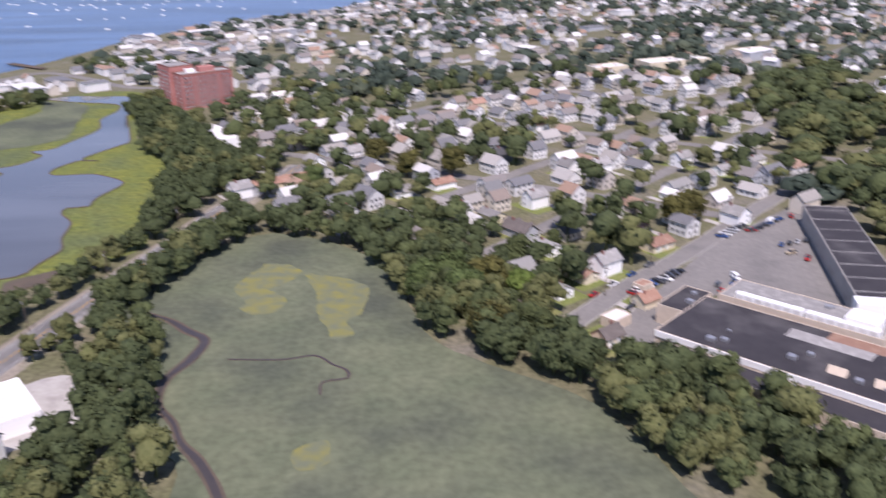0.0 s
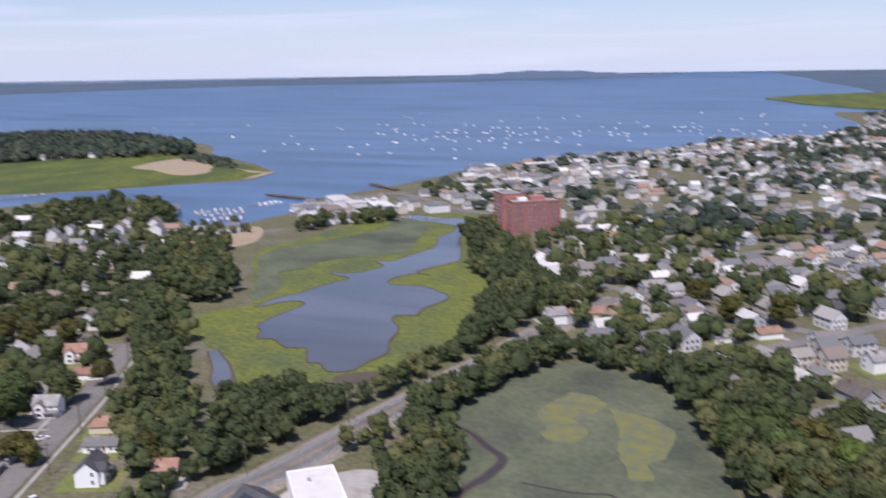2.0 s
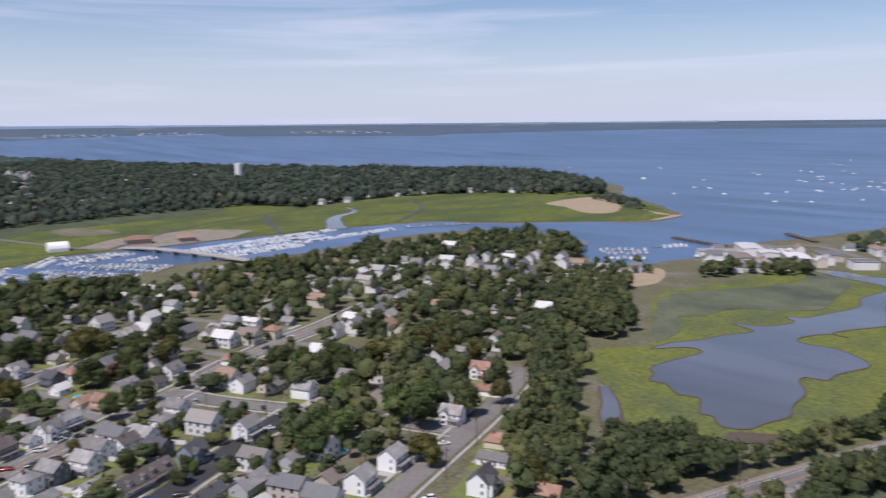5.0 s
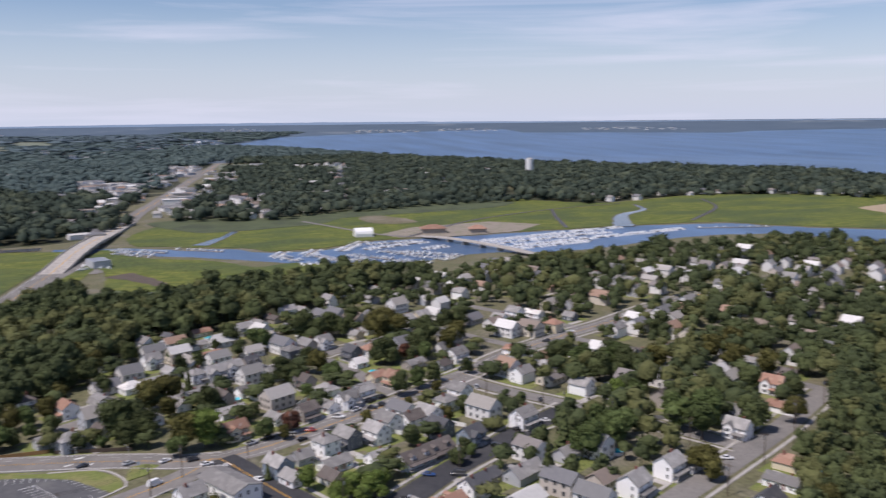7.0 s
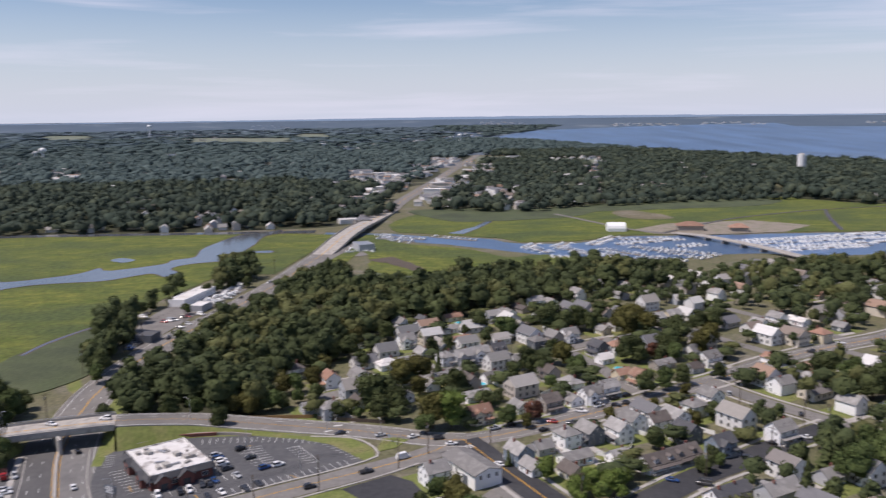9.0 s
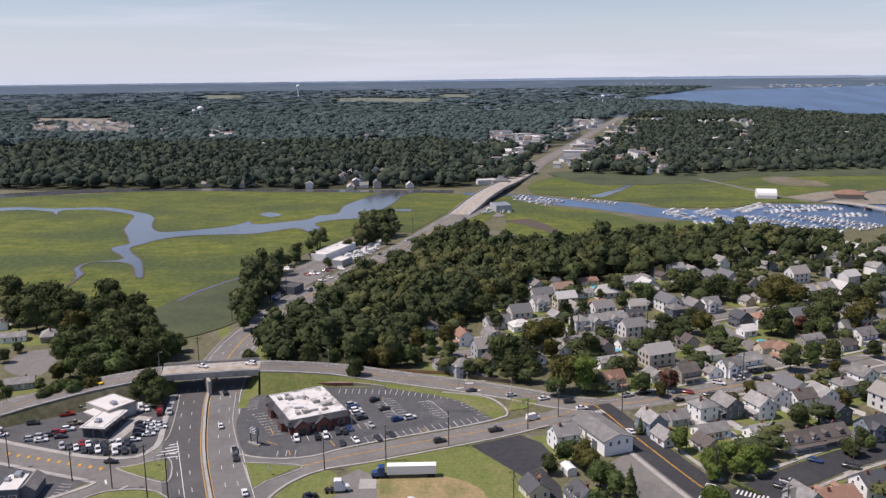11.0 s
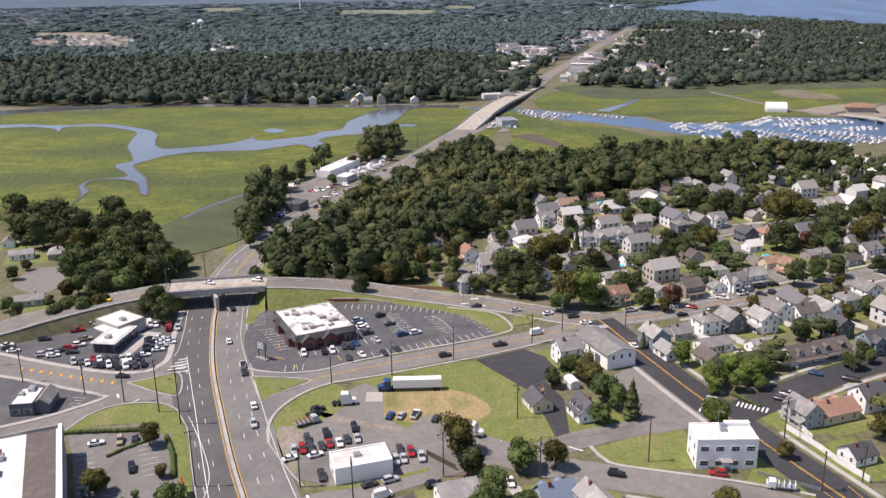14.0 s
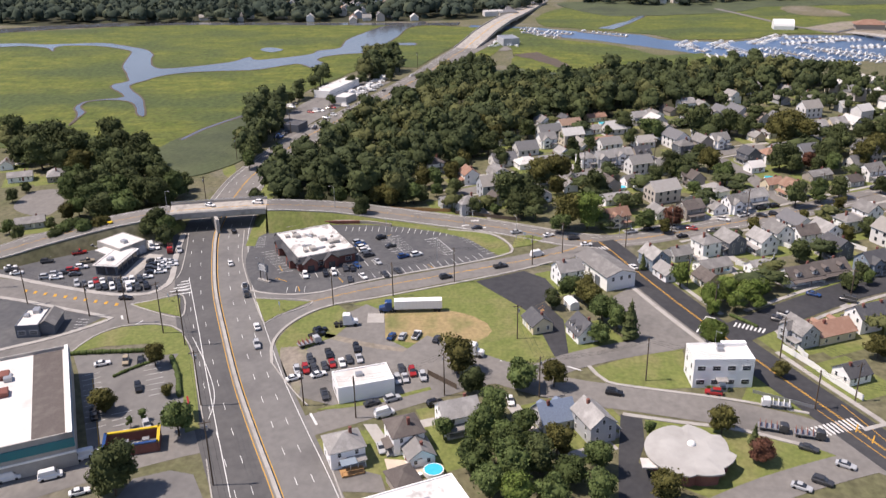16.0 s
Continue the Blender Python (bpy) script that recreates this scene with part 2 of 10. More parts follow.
M["glass"] = material("window_glass", (0.03, 0.035, 0.045), (0.05, 0.055, 0.065), 0.4, rough=0.08, spec=0.6)
M["teal"] = material("teal_fascia", (0.03, 0.20, 0.22), (0.04, 0.17, 0.2), 0.5, rough=0.5)
M["metal"] = material("galvanised_metal", (0.42, 0.43, 0.45), (0.34, 0.35, 0.37), 1.0, rough=0.45, metal=0.6)
M["timber"] = material("pole_timber", (0.12, 0.09, 0.065), (0.085, 0.065, 0.05), 2.0)
M["pale_timber"] = material("deck_timber", (0.42, 0.24, 0.10), (0.35, 0.2, 0.09), 2.0)
M["dock"] = material("dock_planks", (0.33, 0.29, 0.24), (0.26, 0.23, 0.19), 1.0)
M["bark"] = material("bark", (0.10, 0.075, 0.055), (0.07, 0.055, 0.04), 1.5)
M["leaf"] = material("leaves", (0.060, 0.086, 0.027), (0.092, 0.120, 0.041), 0.7, rough=0.85, bump=2.5, grain=0.18, vary=0.3, island=0.25, spec=0.15)
M["leaf_light"] = material("light_leaves", (0.078, 0.118, 0.024), (0.112, 0.145, 0.036), 0.7, rough=0.85, bump=2.5, grain=0.18, vary=0.2, island=0.3, spec=0.15)
M["leaf_olive"] = material("olive_leaves", (0.068, 0.065, 0.018), (0.090, 0.085, 0.027), 0.7, rough=0.85, bump=2.5, grain=0.18, vary=0.2, island=0.3, spec=0.15)
M["leaf_dark"] = material("dark_leaves", (0.047, 0.060, 0.023), (0.072, 0.086, 0.033), 0.7, rough=0.9, bump=2.5, grain=0.18, vary=0.25, island=0.2, spec=0.15)
M["hedge"] = material("hedge_leaves", (0.05, 0.075, 0.02), (0.075, 0.1, 0.03), 0.8, island=0.3)
M["rubber"] = material("tyre_rubber", (0.018, 0.018, 0.02), (0.03, 0.03, 0.03), 3.0)
# far land is blued: the haze of distance sits in its base colour
M["far_land"] = material("haze_tinted_land", (0.062, 0.092, 0.128), (0.082, 0.114, 0.150), 0.006, c3=(0.15, 0.18, 0.205), scale3=0.004, cut3=0.68, soft3=0.07)
M["far_field"] = material("distant_field", (0.135, 0.155, 0.11), (0.16, 0.175, 0.13), 0.01)
# ridges: near-black base, the blue of distance is given off as emission
M["ridge"] = material("glowing_ridge", (0.02, 0.022, 0.026), (0.025, 0.027, 0.03), 0.002, spec=0.0)
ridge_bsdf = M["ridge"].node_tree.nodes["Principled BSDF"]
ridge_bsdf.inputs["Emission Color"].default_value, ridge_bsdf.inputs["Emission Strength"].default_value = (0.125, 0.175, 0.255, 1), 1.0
M["ridge_pale"] = material("glowing_ridge_pale", (0.02, 0.022, 0.026), (0.025, 0.027, 0.03), 0.002, spec=0.0)
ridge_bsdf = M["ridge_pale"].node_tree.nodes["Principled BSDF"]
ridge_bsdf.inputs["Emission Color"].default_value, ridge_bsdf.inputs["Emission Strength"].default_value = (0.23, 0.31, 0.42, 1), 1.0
M["pool"] = material("pool_water", (0.03, 0.42, 0.55), (0.05, 0.5, 0.62), 0.8, rough=0.1)
PAINT = [("white", (0.75, 0.75, 0.74)), ("black", (0.012, 0.012, 0.014)), ("silver", (0.42, 0.43, 0.44)), ("grey", (0.11, 0.115, 0.12)),
         ("red", (0.32, 0.02, 0.018)), ("blue", (0.02, 0.06, 0.18)), ("dark_grey", (0.045, 0.047, 0.052)), ("tan", (0.35, 0.29, 0.2)), ("yellow", (0.65, 0.45, 0.02))]
for key, c in PAINT:
    M["paint_" + key] = material("car_paint_" + key, c, [v * 0.92 for v in c], 0.8, rough=0.25, spec=0.6)


def water_material(name, deep, rough, wave, height):
    m = material(name, deep, [v * 1.35 for v in deep], 0.006, rough=rough, spec=0.5, c3=[v * 0.7 for v in deep], scale3=0.004, cut3=0.55, stretch=(0.6, 3.0, 1), grain=0.12)
    n, l = m.node_tree.nodes, m.node_tree.links
    geo, mp, nz, b = n.new("ShaderNodeNewGeometry"), n.new("ShaderNodeMapping"), n.new("ShaderNodeTexNoise"), n.new("ShaderNodeBump")
    mp.inputs["Scale"].default_value = (1, 2.0, 1)
    nz.inputs["Scale"].default_value, nz.inputs["Detail"].default_value = wave, 4.0
    b.inputs["Strength"].default_value, b.inputs["Distance"].default_value = 1.0, height
    l.new(geo.outputs["Position"], mp.inputs["Vector"])
    l.new(mp.outputs["Vector"], nz.inputs["Vector"])
    l.new(nz.outputs["Fac"], b.inputs["Height"])
    l.new(b.outputs["Normal"], n["Principled BSDF"].inputs["Normal"])
    return m


M["bay"] = water_material("bay_water", (0.062, 0.110, 0.200), 0.3, 0.15, 0.3)
M["creek"] = water_material("creek_water", (0.10, 0.108, 0.12), 0.12, 0.2, 0.05)


# ---- helpers of this scene ----
EYE = 118.0
FLAT = 2600.0


def rim(x, y, z=0.0):
    """Far country past FLAT metres is drawn in towards the middle along the line of sight, rising gently to the horizon."""
    r = math.hypot(x, y)
    if r <= FLAT:
        return x, y, z
    s = (FLAT + 2200.0 * (1 - math.exp(-(r - FLAT) / 4500.0))) / r
    return x * s, y * s, EYE * (1 - s) + z * s


def part(name, bm, mat, parent=None, label="", smooth=False):
    """One bmesh as one mesh object, under parent if there is one."""
    me = bpy.data.meshes.new(name)
    bm.to_mesh(me)
    bm.free()
    for m in mat if isinstance(mat, (list, tuple)) else [mat]:
        me.materials.append(m)
    if smooth:
        me.shade_smooth()
    ob = new(name, me)
    if parent:
        ob.parent = parent
    if label:
        ob["label"] = label
    return ob


def data_part(name, verts, faces, mat, parent=None, label=""):
    me = bpy.data.meshes.new(name)
    me.from_pydata([tuple(v) for v in verts], [], faces)
    for m in mat if isinstance(mat, (list, tuple)) else [mat]:
        me.materials.append(m)
    ob = new(name, me)
    if parent:
        ob.parent = parent
    if label:
        ob["label"] = label
    return ob


def thing(name, m, label, category, group="", kind=""):
    ob = new(name)
    ob.matrix_basis = m
    return tagged(ob, label, category, group, kind)


def box(bm, x, y, z, sx, sy, sz, bevel=0.0, turn=0.0, mat=0):
    """A box with its middle at x, y and its underside at z."""
    m = Matrix.Translation((x, y, z + sz / 2)) @ Matrix.Rotation(turn, 4, "Z") @ Matrix.Diagonal((sx, sy, sz, 1))
    made = bmesh.ops.create_cube(bm, size=1.0, matrix=m)["verts"]
    if bevel:
        edges = list({e for v in made for e in v.link_edges})
        bmesh.ops.bevel(bm, geom=edges, offset=bevel, segments=1, affect="EDGES")
    if mat:
        for f in {f for v in made if v.is_valid for f in v.link_faces}:
            f.material_index = mat
    return bm


def rod(bm, p, q, r, n=8, r2=None):
    p, q = Vector(p), Vector(q)
    m = Matrix.Translation((p + q) / 2) @ (q - p).to_track_quat("Z", "Y").to_matrix().to_4x4()
    bmesh.ops.create_cone(bm, cap_ends=True, segments=n, radius1=r, radius2=r if r2 is None else r2, depth=(q - p).length, matrix=m)
    return bm


def one_box(*a, **k):
    return box(bmesh.new(), *a, **k)


def smooth_line(pts, step=6.0):
    """A line through pts, rounded, with a point about every step metres."""
    p = [Vector((*q, 0)[:3]) if len(q) == 2 else Vector(q) for q in pts]
    p = [p[0] * 2 - p[1], *p, p[-1] * 2 - p[-2]]
    out = []
    for a, b, c, d in zip(p, p[1:], p[2:], p[3:]):
        n = max(1, int((c - b).length / step))
        for i in range(n):
            t = i / n
            out.append(0.5 * ((2 * b) + (c - a) * t + (2 * a - 5 * b + 4 * c - d) * t * t + (3 * b - a - 3 * c + d) * t ** 3))
    return out + [p[-2]]


def offset_line(line, off):
    out = []
    for i, q in enumerate(line):
        d = line[min(i + 1, len(line) - 1)] - line[max(i - 1, 0)]
        d.z = 0
        d.normalize()
        out.append(q + Vector((-d.y, d.x, 0)) * off)
    return out


def ribbon(bm, line, left, right, z, mat=0):
    """A strip along a line, from left to right of it, lifted by z."""
    a, b = offset_line(line, left), offset_line(line, right)
    va = [bm.verts.new((*q.xy, q.z + z)) for q in a]
    vb = [bm.verts.new((*q.xy, q.z + z)) for q in b]
    for i in range(len(va) - 1):
        f = bm.faces.new((va[i], vb[i], vb[i + 1], va[i + 1]))
        f.material_index = mat
    return bm


def slab(bm, line, left, right, top, bottom):
    """A strip with thickness, for kerbs, parapets and decks."""
    a, b = offset_line(line, left), offset_line(line, right)
    rings = [[bm.verts.new((q.x, q.y, q.z + h)) for q, h in ((p, bottom), (p, top), (r, top), (r, bottom))] for p, r in zip(a, b)]
    for r, s in zip(rings, rings[1:]):
        for i in range(4):
            bm.faces.new((r[i], r[(i + 1) % 4], s[(i + 1) % 4], s[i]))
    bm.faces.new(rings[0])
    bm.faces.new(rings[-1][::-1])
    bmesh.ops.recalc_face_normals(bm, faces=bm.faces)
    return bm


def dashes(bm, line, off, width, z, on=3.0, gap=9.0, start=0.0):
    """Broken paint along a line."""
    q = offset_line(line, off)
    run, at = -start, 0.0
    for a, b in zip(q, q[1:]):
        n = (b - a).length
        d = (b - a) / max(n, 1e-6)
        s = Vector((-d.y, d.x, 0)) * width / 2
        while run < at + n:
            lo, hi = max(run, at), min(run + on, at + n)
            if hi > lo:
                u, v = a + d * (lo - at), a + d * (hi - at)
                bm.faces.new([bm.verts.new((p.x, p.y, p.z + z)) for p in (u + s, u - s, v - s, v + s)])
            if run + on > at + n:
                break
            run += on + gap
        at += n
    return bm


def outline(pts, wobble=0.0, step=8.0, seed=0, closed=True):
    """A closed outline through pts, rounded, with an uneven edge."""
    ring = [Vector((*q, 0)) for q in pts]
    n, out = len(ring), []
    for i in range(n):
        a, b, c, d = ring[i - 1], ring[i], ring[(i + 1) % n], ring[(i + 2) % n]
        k = max(1, int((c - b).length / step))
        for j in range(k):
            t = j / k
            q = 0.5 * ((2 * b) + (c - a) * t + (2 * a - 5 * b + 4 * c - d) * t * t + (3 * b - a - 3 * c + d) * t ** 3)
            w = noise.noise_vector(q * 0.06 + Vector((seed, 0, 0))) * wobble + noise.noise_vector(q * 0.25 + Vector((seed, 9, 0))) * wobble * 0.35
            out.append((q.x + w.x, q.y + w.y))
    return out


def sheet(name, pts, z, mat, label="", category="", thick=0.0, parent=None, kind="structure"):
    """A level sheet with that outline; thick: with a skirt down."""
    bm = bmesh.new()
    ring = [bm.verts.new((*q, z)) for q in pts]
    f = bm.faces.new(ring)
    f.normal_update()
    if f.normal.z < 0:
        f.normal_flip()
    if thick:
        low = bmesh.ops.extrude_edge_only(bm, edges=list(bm.edges))["geom"]
        for v in low:
            if isinstance(v, bmesh.types.BMVert):
                v.co.z -= thick
        bmesh.ops.recalc_face_normals(bm, faces=bm.faces)
    bmesh.ops.triangulate(bm, faces=[f for f in bm.faces if len(f.verts) > 4])
    ob = part(name, bm, mat, parent)
    return tagged(ob, label, category, kind=kind) if not parent else ob


def inside(x, y, ring):
    hit = False
    for (ax, ay), (bx, by) in zip(ring, ring[1:] + ring[:1]):
        if (ay > y) != (by > y) and x < (bx - ax) * (y - ay) / (by - ay) + ax:
            hit = not hit
    return hit


def scatter(ring, gap, seed, avoid=(), jitter=0.75):
    """Places in an outline on a shaken lattice."""
    rnd = random.Random(seed)
    xs, ys = [p[0] for p in ring], [p[1] for p in ring]
    out = []
    x = min(xs)
    row = 0
    while x < max(xs):
        y = min(ys) + (row % 2) * gap / 2
        while y < max(ys):
            u, v = x + rnd.uniform(-jitter, jitter) * gap, y + rnd.uniform(-jitter, jitter) * gap
            if inside(u, v, ring) and not any(inside(u, v, a) for a in avoid):
                out.append((u, v))
            y += gap
        x += gap * 0.87
        row += 1
    return out


# ---- ground, water, marsh ----
def shore(az):
    """How far off the far shore of the bay lies, by the angle to the left of straight ahead; FLAT where there is land."""
    table = [(-9.0, FLAT), (-8.5, 2700), (-6.0, 4200), (-3.0, 7000), (-1.0, 13000), (0.5, 26000), (6.5, 26000), (8.0, 12500), (19.0, 9600), (34.0, 8800), (47.0, 7000), (48.6, 6300),
             (61.7, 7000), (63.0, 9000), (70.0, 7600), (77.7, 6000), (80.5, 4300), (82.0, 4150), (83.0, FLAT)]
    if az <= table[0][0] or az >= table[-1][0]:
        return FLAT
    for (a, ra), (b, rb) in zip(table, table[1:]):
        if a <= az <= b:
            t = (az - a) / (b - a)
            return ra + (rb - ra) * t


def fan(name, spans, mat, z, label, category, steps):
    """A ring of far country between two distances for each angle."""
    verts, faces, rows = [], [], []
    for az, r1, r2 in spans:
        row = []
        for k in range(steps + 1):
            r = r1 * (r2 / r1) ** (k / steps)
            a = radians(az)
            row.append(len(verts))
            verts.append(rim(-math.sin(a) * r, math.cos(a) * r, z))
        rows.append(row)
    for p, q in zip(rows, rows[1:]):
        for k in range(steps):
            faces.append((p[k], p[k + 1], q[k + 1], q[k]))
    return tagged(data_part(name, verts, faces, mat), label, category, kind="structure")


disc = [(FLAT * math.cos(radians(a)), FLAT * math.sin(radians(a))) for a in range(0, 360, 3)]
sheet("ground", disc, 0.0, M["soil"], "suburban ground of grass, dirt and paving", "ground")
wobble = lambda az, s: noise.noise(Vector((az * s, 3.1, 0)))
land = []
az = -180.0
while az <= 180.0:
    r = shore(az)
    land.append((az, r * (1 + 0.03 * wobble(az, 0.7)) if r > FLAT else FLAT, 30000.0))
    az += 0.25 if -10 < az < 90 else 3.0
fan("far_ground", land, M["far_land"], 0.0, "wooded country reaching to the horizon, haze put into its colour", "land", 14)
fan("far_bay", [(a * 0.25, FLAT - 90, shore(a * 0.25) * 1.02) for a in range(-36, 331)], M["bay"], 0.08, "blue open bay water reaching the far shore", "water", 12)

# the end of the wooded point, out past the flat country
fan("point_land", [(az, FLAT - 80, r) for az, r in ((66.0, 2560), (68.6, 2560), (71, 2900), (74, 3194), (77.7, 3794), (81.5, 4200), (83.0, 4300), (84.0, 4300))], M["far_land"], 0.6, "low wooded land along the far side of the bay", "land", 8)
fan("salt_spit", [(0.2, 3480, 3640), (-1.0, 3250, 3800), (-2.0, 3000, 4000), (-5.0, 2700, 4300), (-9.0, 2600, 4400)], M["marsh"], 1.2, "far green salt marsh spit reaching into the bay", "marsh", 4)
coast = [(480, 2540), (178, 2500), (180, 1919), (70, 1602), (-55, 1528), (-120, 1330), (-173, 1256), (-274, 1145), (-337, 1012), (-365, 860), (-388, 770), (-408, 715), (-392, 680), (-388, 640),
         (-396, 592), (-418, 562), (-455, 580), (-500, 625), (-560, 640), (-640, 660), (-675, 565), (-655, 445), (-650, 394), (-674, 310), (-650, 235), (-690, 165),
         (-745, 108), (-785, 62), (-815, 20), (-850, -30), (-872, -30), (-850, 35), (-828, 65), (-795, 130), (-760, 150), (-758, 215), (-785, 250), (-780, 400), (-772, 500),
         (-770, 560), (-741, 660), (-694, 690), (-600, 790), (-565, 820), (-560, 850), (-578, 919), (-677, 1015), (-800, 1110), (-900, 1240), (-1094, 1350), (-1333, 1430),
         (-1560, 1270), (-1838, 1130), (-2336, 970), (-2430, 930)]
arc = [(-2590 * math.sin(radians(a)), 2590 * math.cos(radians(a))) for a in range(66, -11, -4)]
bay_ring = [(q.x, q.y) for q in smooth_line(coast, 14.0)]
bay_ring = [(x + 5 * noise.noise(Vector((x, y, 0)) * 0.04), y + 5 * noise.noise(Vector((y, x, 5)) * 0.04)) for x, y in bay_ring] + arc
sheet("bay", bay_ring, 0.05, M["bay"], "blue tidal bay and creek water with fine ripples", "water")

# salt meadows beside the creek, a little above the water
sheet("salt_meadow", outline([(-1036, 112), (-955, 205), (-1000, 240), (-1070, 306), (-1085, 389), (-1105, 481), (-1123, 582), (-1068, 608), (-1000, 674), (-1031, 819), (-1008, 930),
                              (-900, 1090), (-800, 1085), (-677, 1000), (-590, 919), (-575, 850), (-610, 800), (-700, 700), (-755, 660), (-778, 560), (-782, 480), (-790, 380), (-795, 255), (-770, 215), (-772, 155), (-800, 135), (-840, 75), (-870, 40), (-960, 50)], 4.0, 12, 3),
      0.45, M["marsh"], "green-gold salt meadow beside the tidal creek", "marsh", 0.8)
sheet("salt_meadow", outline([(-830, 5), (-775, 52), (-738, 98), (-688, 128), (-694, 160), (-640, 215), (-618, 150), (-612, 63), (-640, 15), (-700, 12)], 4.0, 10, 4), 0.45, M["marsh"],
      "green salt meadow south of the tidal creek", "marsh", 0.8)
west = outline([(-425, -320), (-418, -229), (-405, -178), (-371, -146), (-395, -128), (-455, -130), (-528, -131), (-583, -120), (-674, -92), (-763, -63), (-838, -34), (-870, -60),
                (-880, -165), (-890, -353), (-850, -480), (-830, -700), (-600, -760), (-450, -600)], 3.0, 12, 5)
sheet("salt_meadow", west, 0.25, M["marsh"], "wide green salt meadow cut by winding creeks", "marsh", 0.3)
sheet("reed_bed", outline([(-371, -143), (-400, -175), (-440, -170), (-492, -148), (-470, -130), (-410, -122)], 2.0, 6, 6), 0.4, M["reeds_green"], "dark green reed bed along the road bank", "marsh", 0.4)
sheet("reed_bed", outline([(-1040, 250), (-1095, 390), (-1118, 540), (-1060, 560), (-1010, 480), (-1000, 330), (-985, 240), (-1010, 225)], 6, 10, 31), 0.6, M["reeds_green"], "dark reed belt below the far wood", "marsh", 0.3)
sheet("bare_flat", outline([(-982, 305), (-999, 334), (-950, 352), (-914, 355), (-904, 328), (-926, 305)], 5, 8, 33), 0.66, M["brown_flat"], "bare brown flat in the salt meadow", "marsh")
sheet("reed_bed", outline([(-1036, 68), (-941, 105), (-924, 139), (-932, 188), (-949, 246), (-999, 297), (-1020, 342), (-1052, 399), (-1031, 454), (-1070, 520), (-1110, 470), (-1085, 360), (-1050, 250), (-1062, 110)], 4, 9, 35), 0.64, M["reeds_green"], "broad dark reed belt below the wood", "marsh", 0.3)
sheet("reed_bed", outline([(-572, -5), (-575, 66), (-632, 70), (-630, -2)], 3, 8, 34), 0.3, M["reeds_green"], "dark reed bed behind the highway wood", "marsh", 0.3)
sheet("sand_bar", outline([(-788, 913), (-806, 997), (-785, 1049), (-711, 977), (-652, 886), (-672, 853), (-736, 893)], 5, 8, 7), 0.6, M["sand"], "pale sand flat on the point", "beach", 0.5)
sheet("sand_bar", outline([(-690, 985), (-600, 905), (-570, 915), (-562, 860), (-570, 845), (-582, 905), (-640, 935)], 1, 6, 8), 0.6, M["sand"], "narrow sand spit at the creek mouth", "beach", 0.5)


def creek(name, pts, widths, z, label, mud=1.2, step=5.0, seed=0, mat="creek"):
    """A winding tidal creek: a strip of water of changing width with mud banks."""
    line = smooth_line(pts, step)
    n = len(line) - 1
    for bm_mat, extra, dz in (("mud", mud, 0.0), (mat, 0.0, 0.06)):
        bm = bmesh.new()
        left, right = [], []
        for i, q in enumerate(line):
            f = i / n * (len(widths) - 1)
            k = min(int(f), len(widths) - 2)
            w = (widths[k] + (widths[k + 1] - widths[k]) * (f - k)) / 2 + extra
            d = line[min(i + 1, n)] - line[max(i - 1, 0)]
            d.normalize()
            s = Vector((-d.y, d.x, 0))
            left.append(bm.verts.new((*(q + s * w * (1 + 0.35 * noise.noise(q * 0.08 + Vector((seed, 0, 0))))).xy, z + dz)))
            right.append(bm.verts.new((*(q - s * w * (1 + 0.35 * noise.noise(q * 0.08 + Vector((seed, 7, 0))))).xy, z + dz)))
        for i in range(n):
            bm.faces.new((right[i], right[i + 1], left[i + 1], left[i]))
        tagged(part(name if bm_mat == mat else name + "_bank", bm, M[bm_mat]), label if bm_mat == mat else "muddy bank of the tidal creek", "creek" if bm_mat == mat else "bank", kind="structure")


north_edge = [(-766, -481), (-775, -442), (-767, -410), (-773, -364), (-758, -336), (-734, -305), (-710, -290), (-681, -280), (-647, -263), (-647, -243), (-669, -213), (-693, -202), (-679, -191), (-703, -156), (-721, -152), (-736, -136), (-778, -137), (-814, -130), (-866, -115), (-882, -94), (-899, -77)]
south_edge = [(-876, -74), (-852, -89), (-801, -92), (-763, -95), (-759, -73), (-746, -73), (-747, -90), (-716, -96), (-700, -132), (-681, -144), (-660, -133), (-643, -140), (-660, -156), (-636, -183), (-630, -223), (-616, -245), (-599, -251), (-583, -256), (-567, -249), (-541, -232), (-508, -216), (-488, -210), (-492, -215)]
west_edge = [(-516, -226), (-530, -237), (-534, -251), (-529, -262), (-516, -261), (-500, -251), (-484, -248), (-467, -245), (-492, -252), (-514, -264), (-529, -264), (-537, -255), (-544, -245), (-579, -269), (-595, -264), (-622, -276), (-658, -294), (-710, -309), (-729, -319), (-752, -349), (-759, -379), (-753, -394), (-728, -386), (-747, -401), (-758, -432), (-746, -468)]
tidal = outline(north_edge + south_edge + west_edge, 0.9, 5.0, 61)
sheet("tidal_river", tidal, 0.45, M["creek"], "winding grey-blue tidal river through the meadow", "river")
bank_line = [Vector((*q, 0)) for q in tidal]
tagged(part("river_bank", slab(bmesh.new(), bank_line + bank_line[:1], 0.7, -0.5, 0.47, 0.0), M["mud"]), "dark muddy edge of the tidal river", "bank", kind="structure")
sheet("tidal_pool", outline([(-731, -204), (-741, -197), (-728, -183), (-716, -191)], 0.6, 4, 62), 0.43, M["creek"], "small pool in the meadow", "water")
creek("ditch", [(-436, -168), (-456, -164), (-475, -157), (-492, -149)], [1.6, 2.0, 1.8, 1.0], 0.43, "narrow marsh ditch", seed=5)
